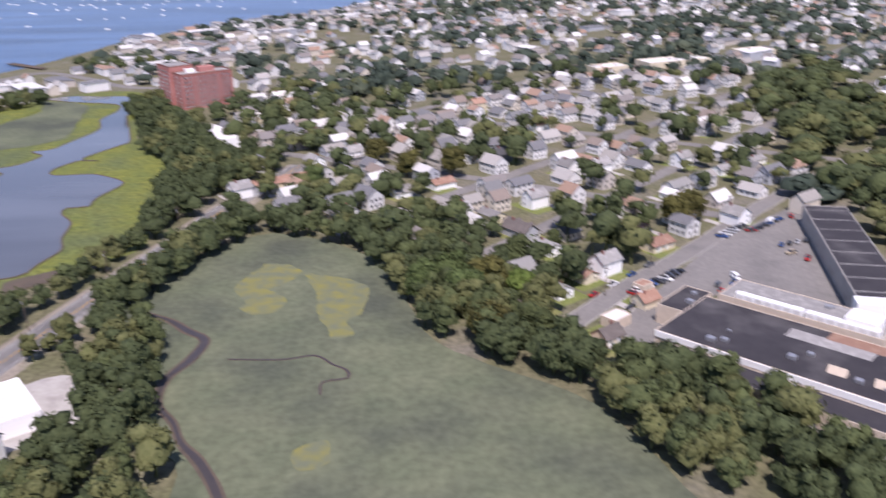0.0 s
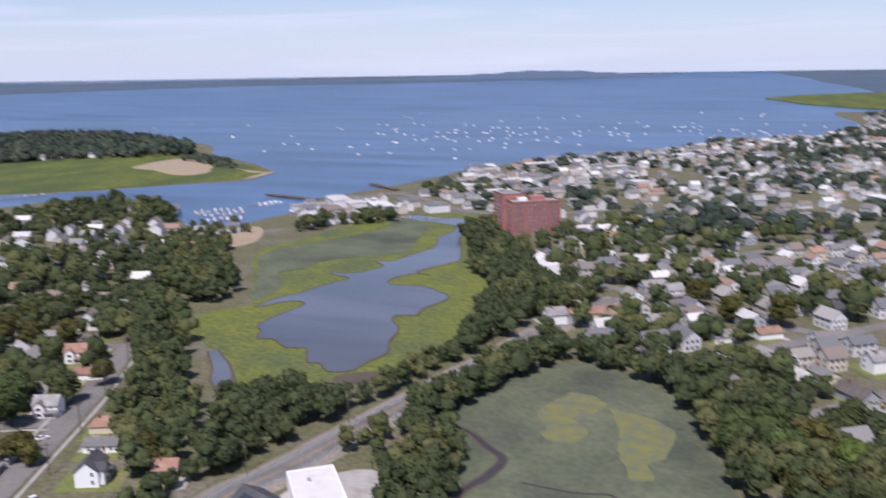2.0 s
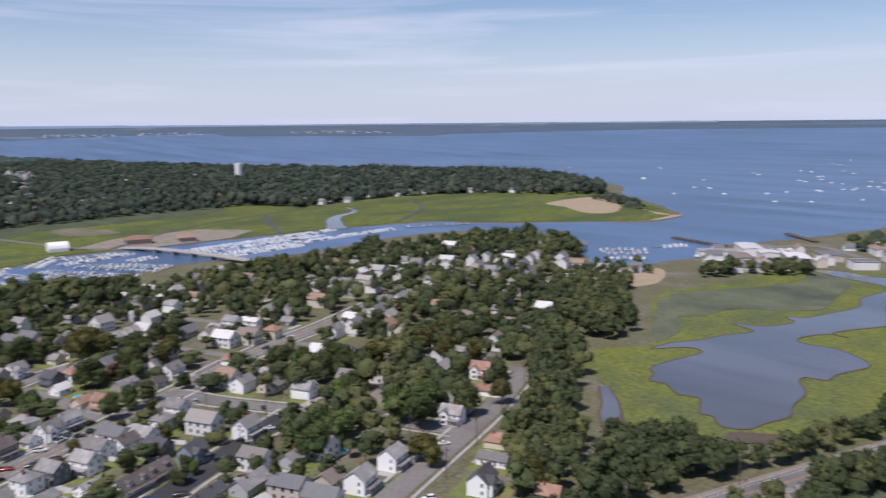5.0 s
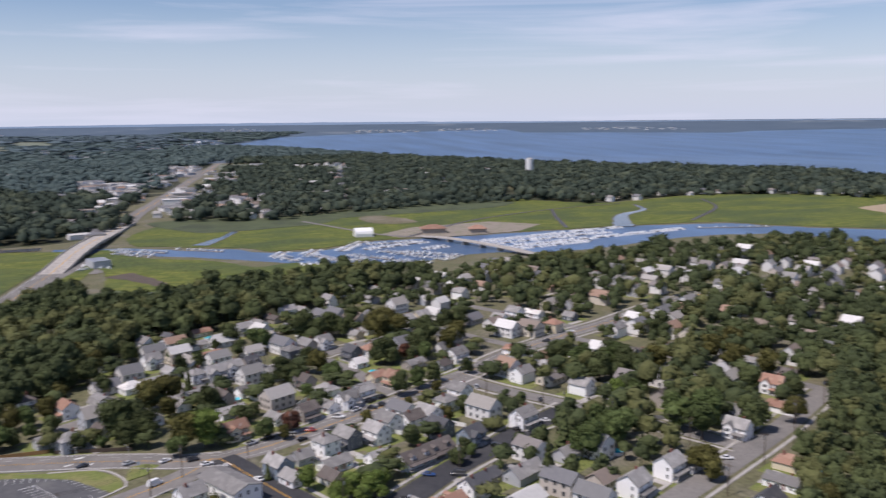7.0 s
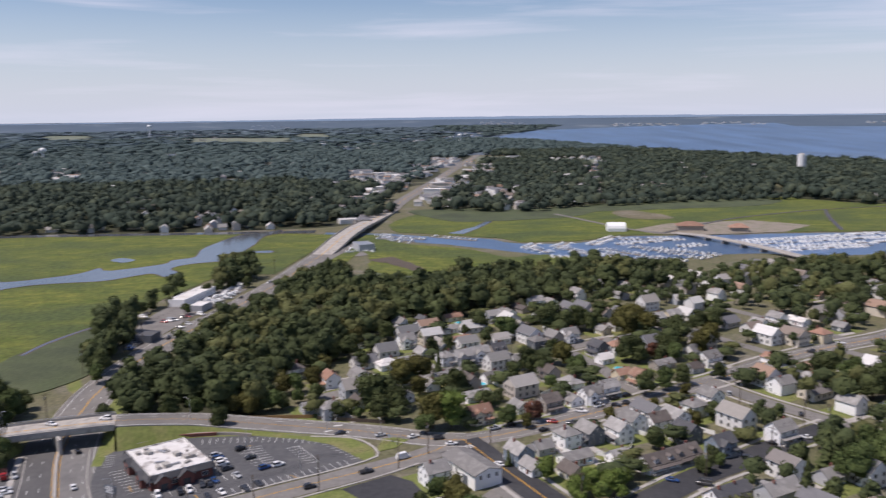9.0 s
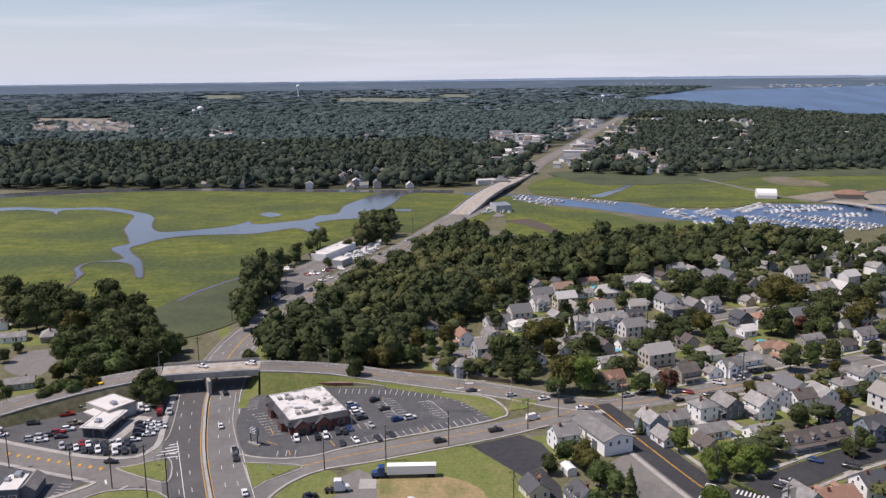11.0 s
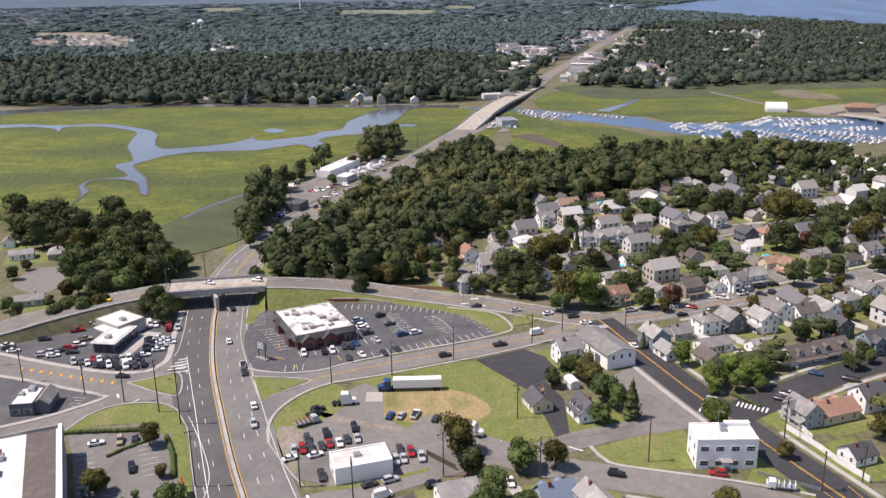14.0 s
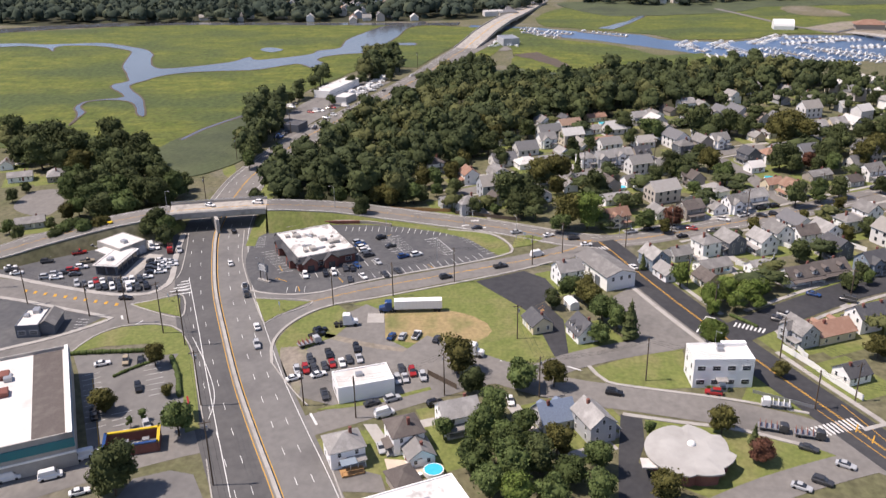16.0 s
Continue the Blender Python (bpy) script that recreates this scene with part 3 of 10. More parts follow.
creek("river", [(-850, -520), (-886, -449), (-900, -344), (-892, -233), (-884, -120), (-880, -40)], [34, 26, 18, 15, 16, 18], 0.30, "tidal river along the wooded bank", seed=7)
creek("creek", [(-835, 100), (-880, 128), (-930, 150)], [16, 8, 5], 0.52, "side creek running into the salt meadow", seed=8)
creek("creek", [(-770, 540), (-860, 600), (-900, 660), (-960, 690)], [22, 16, 8, 4], 0.52, "tidal creek winding into the salt meadow", seed=9)
for k, pts in enumerate(([(-800, 300), (-900, 420), (-960, 560), (-980, 680)], [(-790, 480), (-880, 520), (-960, 560)], [(-780, 640), (-880, 760), (-980, 820)])):
    creek("ditch", pts, [3, 3, 2.5, 2], 0.6, "straight dark drainage ditch in the salt meadow", seed=40 + k, mat="ditch")
creek("mud_flat", [(-700, 20), (-665, 40), (-640, 48)], [22, 14, 8], 0.5, "bare grey mud flat", seed=10, mat="mud")

# the pond between the causeway and the town, with its golden marsh
POND_WEST = [(-289, 650), (-269, 638), (-248, 631), (-225, 621), (-218, 599), (-220, 571), (-214, 553), (-210, 536), (-216, 506), (-220, 490), (-230, 484), (-219, 474), (-227, 453), (-244, 447), (-225, 438), (-232, 420), (-235, 403), (-243, 384), (-244, 366), (-237, 376), (-231, 383), (-222, 380), (-223, 364), (-225, 339), (-218, 330), (-213, 319), (-206, 321), (-193, 312), (-184, 314), (-174, 297), (-168, 298), (-161, 290)]
POND_EAST = [(-153, 292), (-150, 296), (-150, 304), (-147, 320), (-152, 333), (-156, 354), (-165, 366), (-166, 375), (-157, 377), (-158, 389), (-153, 412), (-159, 422), (-172, 432), (-181, 433), (-197, 433), (-200, 445), (-193, 462), (-183, 461), (-193, 466), (-181, 496), (-179, 507), (-192, 544), (-205, 582), (-213, 616), (-216, 642), (-232, 655), (-250, 655), (-271, 660)]
sheet("pond_marsh", outline([(-258, 321), (-263, 348), (-250, 369), (-258, 385), (-280, 420), (-320, 487), (-315, 537), (-295, 646), (-224, 670), (-177, 514), (-152, 479), (-129, 447), (-125, 395), (-124, 359), (-114, 325), (-126, 303), (-143, 288), (-161, 276), (-163, 259), (-175, 246), (-194, 274), (-220, 298), (-243, 313)], 2, 6, 11), 0.12, M["marsh_gold"], "golden-green salt marsh round the pond", "marsh", 0.3)
sheet("reed_bed", outline([(-254, 377), (-279, 421), (-313, 480), (-307, 514), (-296, 535), (-292, 546), (-274, 598), (-285, 639), (-248, 622), (-237, 585), (-228, 542), (-224, 519), (-232, 503), (-261, 481), (-265, 452), (-276, 440), (-262, 422), (-251, 396)], 2, 6, 12), 0.3, M["reeds"], "grey-green reed bed beside the pond", "marsh", 0.3)
sheet("reed_bed", outline([(-165, 493), (-153, 487), (-133, 473), (-130, 446), (-140, 459), (-152, 470)], 2, 6, 16), 0.28, M["reeds"], "grey-green reeds below the trees", "marsh", 0.3)
sheet("marsh_strip", outline([(-305, 561), (-300, 597), (-283, 628), (-277, 598), (-290, 547)], 2, 6, 17), 0.34, M["marsh_gold"], "strip of golden marsh grass among the reeds", "marsh", 0.3)
sheet("pond", outline(POND_WEST + POND_EAST, 0.7, 3.5, 13), 0.36, M["creek"], "still grey-blue pond with an uneven marsh edge", "water")
pond_line = [Vector((*q, 0)) for q in outline(POND_WEST + POND_EAST, 0.7, 3.5, 13)]
tagged(part("pond_bank", slab(bmesh.new(), pond_line + pond_line[:1], 0.6, -0.3, 0.42, 0.0), M["mud"]), "dark muddy edge of the pond", "bank", kind="structure")
sheet("mud_flat", outline([(-155, 286), (-146, 294), (-129, 304), (-125, 300), (-137, 287), (-152, 277)], 1.5, 5, 14), 0.33, M["mud"], "brown mud flat at the head of the pond", "bank")
creek("creek", [(-222, 298), (-210, 285), (-196, 268), (-181, 251)], [3, 6, 8, 3], 0.33, "narrow creek beside the pond marsh", seed=12)

# the near reed marsh beyond the causeway
reed_ring = [(-121, 259), (-100, 276), (-90, 309), (-69, 331), (-49, 327), (-24, 308), (-10, 285), (0, 237), (19, 215), (34, 204), (46, 191), (56, 165), (70, 110), (40, 60), (-20, 60), (-52, 120), (-58, 165),
             (-66, 175), (-77, 196), (-80, 219), (-88, 234)]
sheet("reed_marsh", outline(reed_ring, 2.0, 6, 15), 0.5, M["reeds"], "wide grey-green reed marsh", "marsh", 0.5)
creek("ditch", [(-59, 222), (-43, 221), (-33, 223), (-27, 217), (-23, 214), (-22, 209), (-29, 207), (-29, 200)], [0.4, 0.5, 0.7, 0.6, 0.6, 0.6, 0.5, 0.3], 0.53, "thin dark runnel in the reed marsh", 0.3, 2.0, 15, "ditch")
creek("creek", [(-93, 256), (-84, 250), (-76, 242), (-69, 235), (-70, 223), (-74, 212), (-74, 203), (-72, 196), (-66, 188), (-61, 178), (-52, 166), (-40, 140)], [0.8, 1.4, 2.2, 2.8, 2.0, 1.5, 1.1, 1.2, 1.7, 2.0, 1.7, 1.6], 0.55, "narrow dark creek winding through the reeds", mud=0.8, step=2.5, seed=13, mat="ditch")
for k, ring in enumerate(([(-66, 282), (-61, 298), (-49, 293), (-51, 282), (-55, 273), (-47, 260), (-54, 254), (-64, 266)], [(-45, 287), (-31, 282), (-19, 270), (-20, 255), (-25, 247), (-23, 236), (-30, 233), (-33, 251), (-37, 270)],
                          [(-33, 174), (-27, 176), (-25, 167), (-31, 165)], [(-60, 262), (-52, 268), (-50, 258), (-57, 254)])):
    sheet("weed_patch", outline(ring, 3.6, 1.6, 20 + k), 0.54 + 0.004 * k, M["weed"], "patch of yellow flowering weed among the reeds", "marsh")


# ---- roads ----
ROADS = {}
BRIDGE_Z = 6.6


def road(name, pts, width, mat, label, marks=(), z=0.08, step=5.0, kerb=True, category="road"):
    """A road with kerbs and painted lines; marks: (offset, width, colour, on, gap), gap 0 for an unbroken line."""
    line = smooth_line(pts, step)
    ROADS.setdefault(name, []).append((line, width))
    root = tagged(part(name, ribbon(bmesh.new(), line, width / 2, -width / 2, z), M[mat]), label, category, kind="structure")
    for off, w, colour, on, gap in marks:
        bm = bmesh.new()
        if gap:
            dashes(bm, line, off, w, z + 0.02, on, gap)
        else:
            ribbon(bm, line, off + w / 2, off - w / 2, z + 0.02)
        part("road_line", bm, M[colour + "_paint"], root)
    if kerb:
        for s in (1, -1):
            part("kerb", slab(bmesh.new(), line, s * width / 2, s * (width / 2 + 0.3), z + 0.12, -0.1), M["concrete"], root)
    return line


PAVEMENTS = []


def pavement(pts, off, width, label="pale concrete pavement beside the street"):
    line = smooth_line(pts, 5.0)
    top = 0.16 + 0.005 * len(PAVEMENTS)
    PAVEMENTS.append(pts)
    tagged(part("pavement", slab(bmesh.new(), line, off - width / 2, off + width / 2, top, -0.05), M["concrete"]), label, "pavement", kind="structure")


DOUBLE = [(0.2, 0.16, "yellow", 0, 0), (-0.2, 0.16, "yellow", 0, 0)]
# the main highway: two carriageways with a median, under the bridge, then on over the river
hw = [(-95, -22), (-120, -32), (-148, -45), (-168, -55), (-193, -67), (-221, -79), (-248, -90), (-275, -99), (-300, -106), (-325, -110)]
road("highway", hw, 26.0, "asphalt", "wide dark asphalt highway with two carriageways",
     [(1.0, 0.2, "yellow", 0, 0), (-1.0, 0.2, "yellow", 0, 0), (4.7, 0.15, "white", 3, 9), (8.3, 0.15, "white", 3, 9), (-4.7, 0.15, "white", 3, 9), (-8.3, 0.15, "white", 3, 9), (-11.8, 0.18, "white", 0, 0)], kerb=False)
tagged(part("carriageway", ribbon(bmesh.new(), smooth_line(hw, 5.0), 13.0, 1.2, 0.085), M["asphalt_dark"]), "darker resurfaced carriageway of the highway", "road", kind="structure")
tagged(part("median_barrier", slab(bmesh.new(), smooth_line(hw, 5.0), 0.45, -0.45, 0.75, 0.0), M["concrete"]), "low pale concrete median barrier", "barrier", kind="structure")
hw2 = [(-325, -110), (-343, -112), (-380, -112), (-443, -102), (-520, -79), (-592, -59), (-648, -46), (-690, -37), (-730, -28)]
road("highway", hw2, 19.0, "asphalt_old", "worn grey asphalt highway running past the marsh",
     [(0.2, 0.2, "yellow", 0, 0), (-0.2, 0.2, "yellow", 0, 0), (3.8, 0.15, "white", 3, 9), (-3.8, 0.15, "white", 3, 9), (7.6, 0.18, "white", 0, 0), (-7.6, 0.18, "white", 0, 0)])
hw3 = [(-730, -28, 0), (-770, -19, 2.2), (-806, -11, 4.2), (-867, 3, 5.0), (-913, 14, 4.0), (-1000, 32, 1.2), (-1060, 46, 0.2)]
line3 = smooth_line(hw3, 10)
river_bridge = tagged(part("highway_bridge", slab(bmesh.new(), line3, 10, -10, 0.3, -1.2), M["deck"]), "long pale concrete road bridge over the tidal river", "bridge", kind="structure")
for s in (1, -1):
    part("parapet", slab(bmesh.new(), line3, s * 10.0, s * 9.6, 1.2, 0.3), M["concrete"], river_bridge)
for k in range(4, len(line3) - 4, 3):
    q = line3[k]
    part("pier", one_box(q.x, q.y, -1.0, 1.6, 16, q.z + 0.1, turn=radians(12)), M["concrete"], river_bridge)
part("road_line", ribbon(bmesh.new(), line3, 0.3, -0.3, 0.33), M["yellow_paint"], river_bridge)
for near, far in ((13, 48), (-12.5, -30)):
    tagged(part("road_verge", ribbon(bmesh.new(), smooth_line([(-640, -48), (-690, -37), (-730, -28), (-790, -14), (-850, -1)], 8.0), max(near, far), min(near, far), 0.31), M["marsh"]), "green marsh verge beside the highway", "verge", kind="structure")
hw4 = [(-1060, 46), (-1157, 62), (-1376, 112), (-1861, 222), (-2200, 300), (-2475, 362), (-2590, 386)]
road("highway", hw4, 20.0, "asphalt_old", "straight highway running away to the horizon", [(0, 0.5, "yellow", 0, 0)], z=0.3, step=40, kerb=False)
road("service_road", [(-662, -34), (-700, -24), (-740, -12), (-790, 3), (-822, 14)], 7.0, "asphalt_old", "pale service road beside the bridge approach", z=0.34, kerb=False)
road("access_road", [(-981, 236), (-924, 252), (-873, 266), (-836, 277), (-800, 300)], 6.0, "asphalt_old", "pale access road to the marina", z=0.72, kerb=False)

# the overpass and its approaches
over = [(-252, -210, 0.6), (-263, -192, 2.0), (-273, -175.5, 3.4), (-281, -166, 4.4), (-294.5, -149, 5.6), (-303, -135, BRIDGE_Z - 0.4), (-307, -126, BRIDGE_Z), (-312, -106, BRIDGE_Z), (-315, -90, BRIDGE_Z),
        (-319, -76, 5.0), (-322, -60, 3.0), (-320, -40, 1.2), (-316, -21, 0.3), (-311, -4, 0.02), (-304, 13, 0), (-298, 25, 0), (-295, 38, 0)]
o_line = smooth_line(over, 4.0)
ROADS["overpass"] = [(o_line, 13.0)]
cut = [i for i, q in enumerate(o_line) if q.z > BRIDGE_Z - 0.15]
i0, i1 = cut[0], cut[-1]
approach = tagged(part("overpass_road", ribbon(bmesh.new(), o_line[: i0 + 1], 6.2, -6.2, 0.1), M["asphalt_old"]), "curved asphalt road climbing to the overpass", "road", kind="structure")
east = tagged(part("overpass_road", ribbon(bmesh.new(), o_line[i1:], 6.2, -6.2, 0.1), M["asphalt_old"]), "curved asphalt road coming down from the overpass", "road", kind="structure")
for seg, root in ((o_line[: i0 + 1], approach), (o_line[i1:], east)):
    for off in (0.3, -0.3):
        part("road_line", ribbon(bmesh.new(), seg, off + 0.06, off - 0.06, 0.13), M["yellow_paint"], root)
    part("road_line", dashes(bmesh.new(), seg, 3.4, 0.15, 0.13), M["white_paint"], root)
    for off in (5.7, -5.7):
        part("road_line", ribbon(bmesh.new(), seg, off + 0.08, off - 0.08, 0.13), M["white_paint"], root)
    for s in (1, -1):
        part("kerb", slab(bmesh.new(), seg, s * 6.2, s * 6.7, 0.25, -0.2), M["concrete"], root)
    bank = bmesh.new()
    for s in (1, -1):
        a, b = offset_line(seg, s * 6.5), offset_line(seg, s * 6.5)
        fall = 1.25 if s < 0 and root is east else 0.7
        b = [o + (o - c).normalized() * (o.z * fall + 0.2) for o, c in zip(b, [Vector((q.x, q.y, q.z)) for q in seg])]
        va, vb = [bank.verts.new(q) for q in a], [bank.verts.new((q.x, q.y, -0.05)) for q in b]
        for i in range(len(va) - 1):
            bank.faces.new((va[i], vb[i], vb[i + 1], va[i + 1]))
    bmesh.ops.recalc_face_normals(bank, faces=bank.faces)
    tagged(part("embankment", bank, M["lawn" if root is east else "soil"]), "grassy embankment beside the overpass road", "embankment", kind="structure")
for at, to, reach in ((o_line[i0], o_line[i0 + 1], 11.4), (o_line[i1], o_line[i1 - 1], 15.2)):
    # the grassy slope under each end of the deck
    ahead = (to - at).normalized()
    side = Vector((-ahead.y, ahead.x, 0))
    slope = bmesh.new()
    top = [slope.verts.new(at + side * w - Vector((0, 0, 0.25))) for w in (-6.9, -2.3, 2.3, 6.9)]
    foot = [slope.verts.new(((at + side * w + ahead * out).x, (at + side * w + ahead * out).y, 0.02)) for w, out in ((-11.4, 0.0), (-3.0, 5.0), (3.0, 5.0), (reach, 0.0))]
    for k in range(3):
        slope.faces.new((top[k], foot[k], foot[k + 1], top[k + 1]))
    bmesh.ops.recalc_face_normals(slope, faces=slope.faces)
    tagged(part("embankment", slope, M["lawn"]), "grassy slope under the end of the overpass", "embankment", kind="structure")
deck_line = o_line[i0 : i1 + 1]
bridge = tagged(part("overpass_bridge", slab(bmesh.new(), deck_line, 7.0, -7.0, 0.1, -1.1), M["deck"]), "pale weathered concrete overpass over the highway", "bridge", kind="structure")
for s in (1, -1):
    part("parapet", slab(bmesh.new(), deck_line, s * 7.0, s * 6.65, 1.0, 0.1), M["concrete"], bridge)
    part("rail", slab(bmesh.new(), deck_line, s * 6.9, s * 6.75, 1.45, 1.3), M["metal"], bridge)
for off in (0.25, -0.25):
    part("road_line", ribbon(bmesh.new(), deck_line, off + 0.09, off - 0.09, 0.12), M["yellow_paint"], bridge)
for at in (deck_line[0], deck_line[-1], Vector((-305.5, -108, 0))):
    part("abutment", one_box(at.x, at.y, -0.1, 11.5, 1.2, BRIDGE_Z - 0.9, turn=radians(28)), M["concrete"], bridge)
for k in range(5):
    off = -5.6 + k * 2.8
    part("girder", slab(bmesh.new(), deck_line, off + 0.35, off - 0.35, -1.05, -1.7), M["concrete"], bridge)

main_st = [(-295, 38), (-298, 51), (-303, 64), (-316, 92), (-327, 116), (-343, 144), (-354, 164), (-373, 194), (-392, 234), (-408, 276), (-434, 331), (-452, 390)]
road("main_street", main_st, 12.0, "asphalt_old", "worn asphalt street between the houses", DOUBLE + [(3.8, 0.12, "white", 0, 0), (-3.8, 0.12, "white", 0, 0)], kerb=False)
pavement(main_st[1:], 8.3, 1.6)
pavement(main_st[2:], -8.3, 1.6)
def kerb_line(pts, label="pale concrete kerb", wide=0.35, top=0.24):
    line = smooth_line(pts, 3.0)
    tagged(part("kerb", slab(bmesh.new(), line, wide / 2, -wide / 2, top, -0.1), M["concrete"]), label, "kerb", kind="structure")


def junction(name, pts, z, mat, label):
    """A paved junction with a free outline."""
    tagged(part(name, sheet_mesh(pts, z), M[mat]), label, "road", kind="structure")


def sheet_mesh(pts, z):
    bm = bmesh.new()
    f = bm.faces.new([bm.verts.new((*q, z)) for q in pts])
    f.normal_update()
    if f.normal.z < 0:
        f.normal_flip()
    bmesh.ops.triangulate(bm, faces=list(bm.faces))
    return bm


# highway kerbs, broken at the mouths of the side roads
kerb_line([(-300, -117), (-284, -112.4), (-265.3, -107.6), (-259, -107)])
kerb_line([(-219.5, -91), (-209, -84.5), (-192, -77.5), (-176, -70.5)])
kerb_line([(-160, -64.5), (-140, -56), (-118, -45.5), (-95, -35)])
kerb_line([(-304, -96.5), (-290, -93), (-276, -89.3), (-262, -84), (-250, -79)])
kerb_line([(-203.5, -60.3), (-196, -55.5), (-188, -50), (-183, -46)])
kerb_line([(-170, -38), (-164, -37.5), (-150, -32), (-130, -23), (-100, -9)])
# the curving connecting road round the restaurant car park
jug = [(-240, -60), (-245.5, -51), (-251.5, -40.5), (-259.3, -24.7), (-268, -6.5), (-275, 8), (-281, 19), (-287, 28), (-296, 36)]
road("jughandle", jug, 11.0, "asphalt_old", "curving asphalt connecting road with a yellow centre line", [(0.9, 0.16, "yellow", 0, 0), (0.5, 0.16, "yellow", 0, 0)], z=0.106, kerb=False)
junction("slip_road", [(-192, -58), (-203.5, -60.3), (-213.9, -62.9), (-223.2, -62.1), (-231.7, -58.4), (-237.4, -53.8), (-240.8, -49.3), (-245, -41), (-256, -46), (-249.5, -56.1), (-247.1, -67.1), (-248.6, -77.5), (-240, -75), (-222, -66)], 0.072, "asphalt", "flared asphalt slip road off the highway")
kerb_line([(-203.5, -60.3), (-213.9, -62.9), (-223.2, -62.1), (-231.7, -58.4), (-237.4, -53.8), (-240.8, -49.3), (-245.3, -38.1), (-252.7, -22.4), (-262.4, -2.9), (-269.5, 10), (-276, 20)], "pale concrete kerb curving round the yard", 0.9)
kerb_line([(-244.2, -76.6), (-227, -68.4), (-232.2, -65.7), (-242.2, -57), (-244.2, -76.6)], "white kerb round the triangular island", 0.4)
kerb_line([(-250, -79), (-248.6, -75.9), (-247.1, -67.1), (-249.1, -56.1), (-255.7, -46.5), (-264.6, -29.7), (-274, -9.6), (-280.5, 1.8), (-284, 6), (-291.4, 5.5), (-301.8, -1.5), (-306.3, -18)], "pale concrete kerb round the car park", 0.9)
# the side road with its row of yellow blocks, and the fork beside the car dealer
left = [(-262, -235), (-256, -190), (-250, -163), (-246.4, -150.5), (-241.5, -135.7), (-237.4, -121.7), (-235, -113)]
road("side_road", left, 12.0, "asphalt_old", "asphalt side road with a row of yellow blocks", z=0.09, kerb=False)
ROADS["side_road"].append((smooth_line([(-203, -135), (-214, -125), (-226, -114), (-226.5, -95), (-219, -86)], 5), 9.0))
junction("side_fork", [(-253.5, -155.3), (-248.4, -139.2), (-244.4, -123.2), (-245.6, -111.3), (-252, -107.5), (-260.5, -107.5), (-262, -100), (-222, -84), (-220, -90.7), (-224.2, -95.8), (-225.5, -102), (-223.7, -111.4), (-219, -115.8), (-213.4, -118.1), (-204, -119.5), (-196, -135), (-200, -150),
                        (-208.2, -140.4), (-214.3, -131.1), (-220.7, -123.6), (-228.4, -116), (-230.4, -120.1), (-234.1, -132.2), (-238.6, -145.9), (-244, -165)], 0.072, "asphalt_old", "forking asphalt junction beside the car dealer")
for pts in ([(-266, -215), (-261.5, -185), (-257.9, -168.4), (-253.5, -155.3), (-248.4, -139.2), (-244.4, -123.2), (-245.6, -111.3), (-252, -107.5), (-259.5, -107.5), (-277.6, -112.6), (-300.4, -117.8)],):
    tagged(part("pavement", slab(bmesh.new(), smooth_line(pts, 3), 0.3, 2.3, 0.2, -0.05), M["concrete"]), "pale concrete pavement round the car lot", "pavement", kind="structure")
kerb_line([(-250, -190), (-242.5, -159.7), (-238.6, -145.9), (-234.1, -132.2), (-230.4, -120.1), (-228.8, -116.6), (-220.7, -123.6), (-214.3, -131.1), (-208.2, -140.4), (-200, -150)], "pale concrete kerb round the corner lot", 1.6)
kerb_line([(-204, -119.8), (-213.4, -118.1), (-219.1, -115.8), (-223.7, -111.4), (-225.5, -102), (-224.2, -95.8), (-219.9, -90.7)], "pale kerb below the grass bank", 0.5)
kerb_line([(-238.7, -114.7), (-234.5, -107), (-230.3, -95.3), (-245.9, -100.6), (-241.4, -108.9), (-238.7, -114.7)], "pale kerb round the grass island", 0.5)
fresh = [(-295, 38), (-285, 42), (-279, 44), (-243, 57.5), (-220, 67), (-197, 77), (-184, 83), (-170, 89), (-150, 98), (-110, 116)]
road("fresh_street", fresh, 12.0, "asphalt_new", "freshly laid black asphalt street with double yellow line", [(0.18, 0.18, "yellow", 0, 0), (-0.18, 0.18, "yellow", 0, 0)], z=0.11, kerb=False)
pavement([(-279, 44), (-243, 57.5), (-234, 61.2)], 8.0, 1.5)
pavement([(-211, 70.8), (-197, 77), (-184, 83), (-170, 89), (-150, 98), (-110, 116)], 8.0, 1.5)
pavement(fresh[2:5], -7.6, 1.5)
cross = [(-224, 68), (-240, 90), (-254, 111), (-263, 128), (-277, 152), (-291, 180)]
road("fresh_street", cross, 11.0, "asphalt_new", "freshly laid black asphalt cross street", z=0.105, kerb=False)
pavement([(-233.5, 80), *cross[1:]], 7.3, 1.4)
pavement([(-233.5, 80), *cross[1:]], -7.3, 1.4)
road("back_street", [(-166, -52), (-173, -46), (-180, -34), (-187, -23), (-193, -13), (-199, -2), (-201, 8)], 9.0, "asphalt_old", "worn grey asphalt back street", z=0.074, kerb=False)
yard = [(-216, -22), (-208, -9), (-200, 4), (-193, 19), (-188, 40), (-183, 59), (-176, 75), (-164, 90)]
road("back_street", yard, 11.5, "asphalt_old", "broad worn grey asphalt street", z=0.09, kerb=False)
kerb_line([(-182, 32), (-179, 45), (-176.5, 58), (-171, 71)], "pale pavement beside the street", 1.3)
kerb_line([(-205, 26), (-197, 30), (-194, 40), (-189.5, 60), (-184, 77)], "pale pavement beside the lawn", 1.0)
road("back_street", [(-199, 10), (-207, 21), (-214, 36), (-220, 53), (-226, 62)], 8.5, "asphalt_old", "worn grey asphalt street past the small lot", z=0.095, kerb=False)
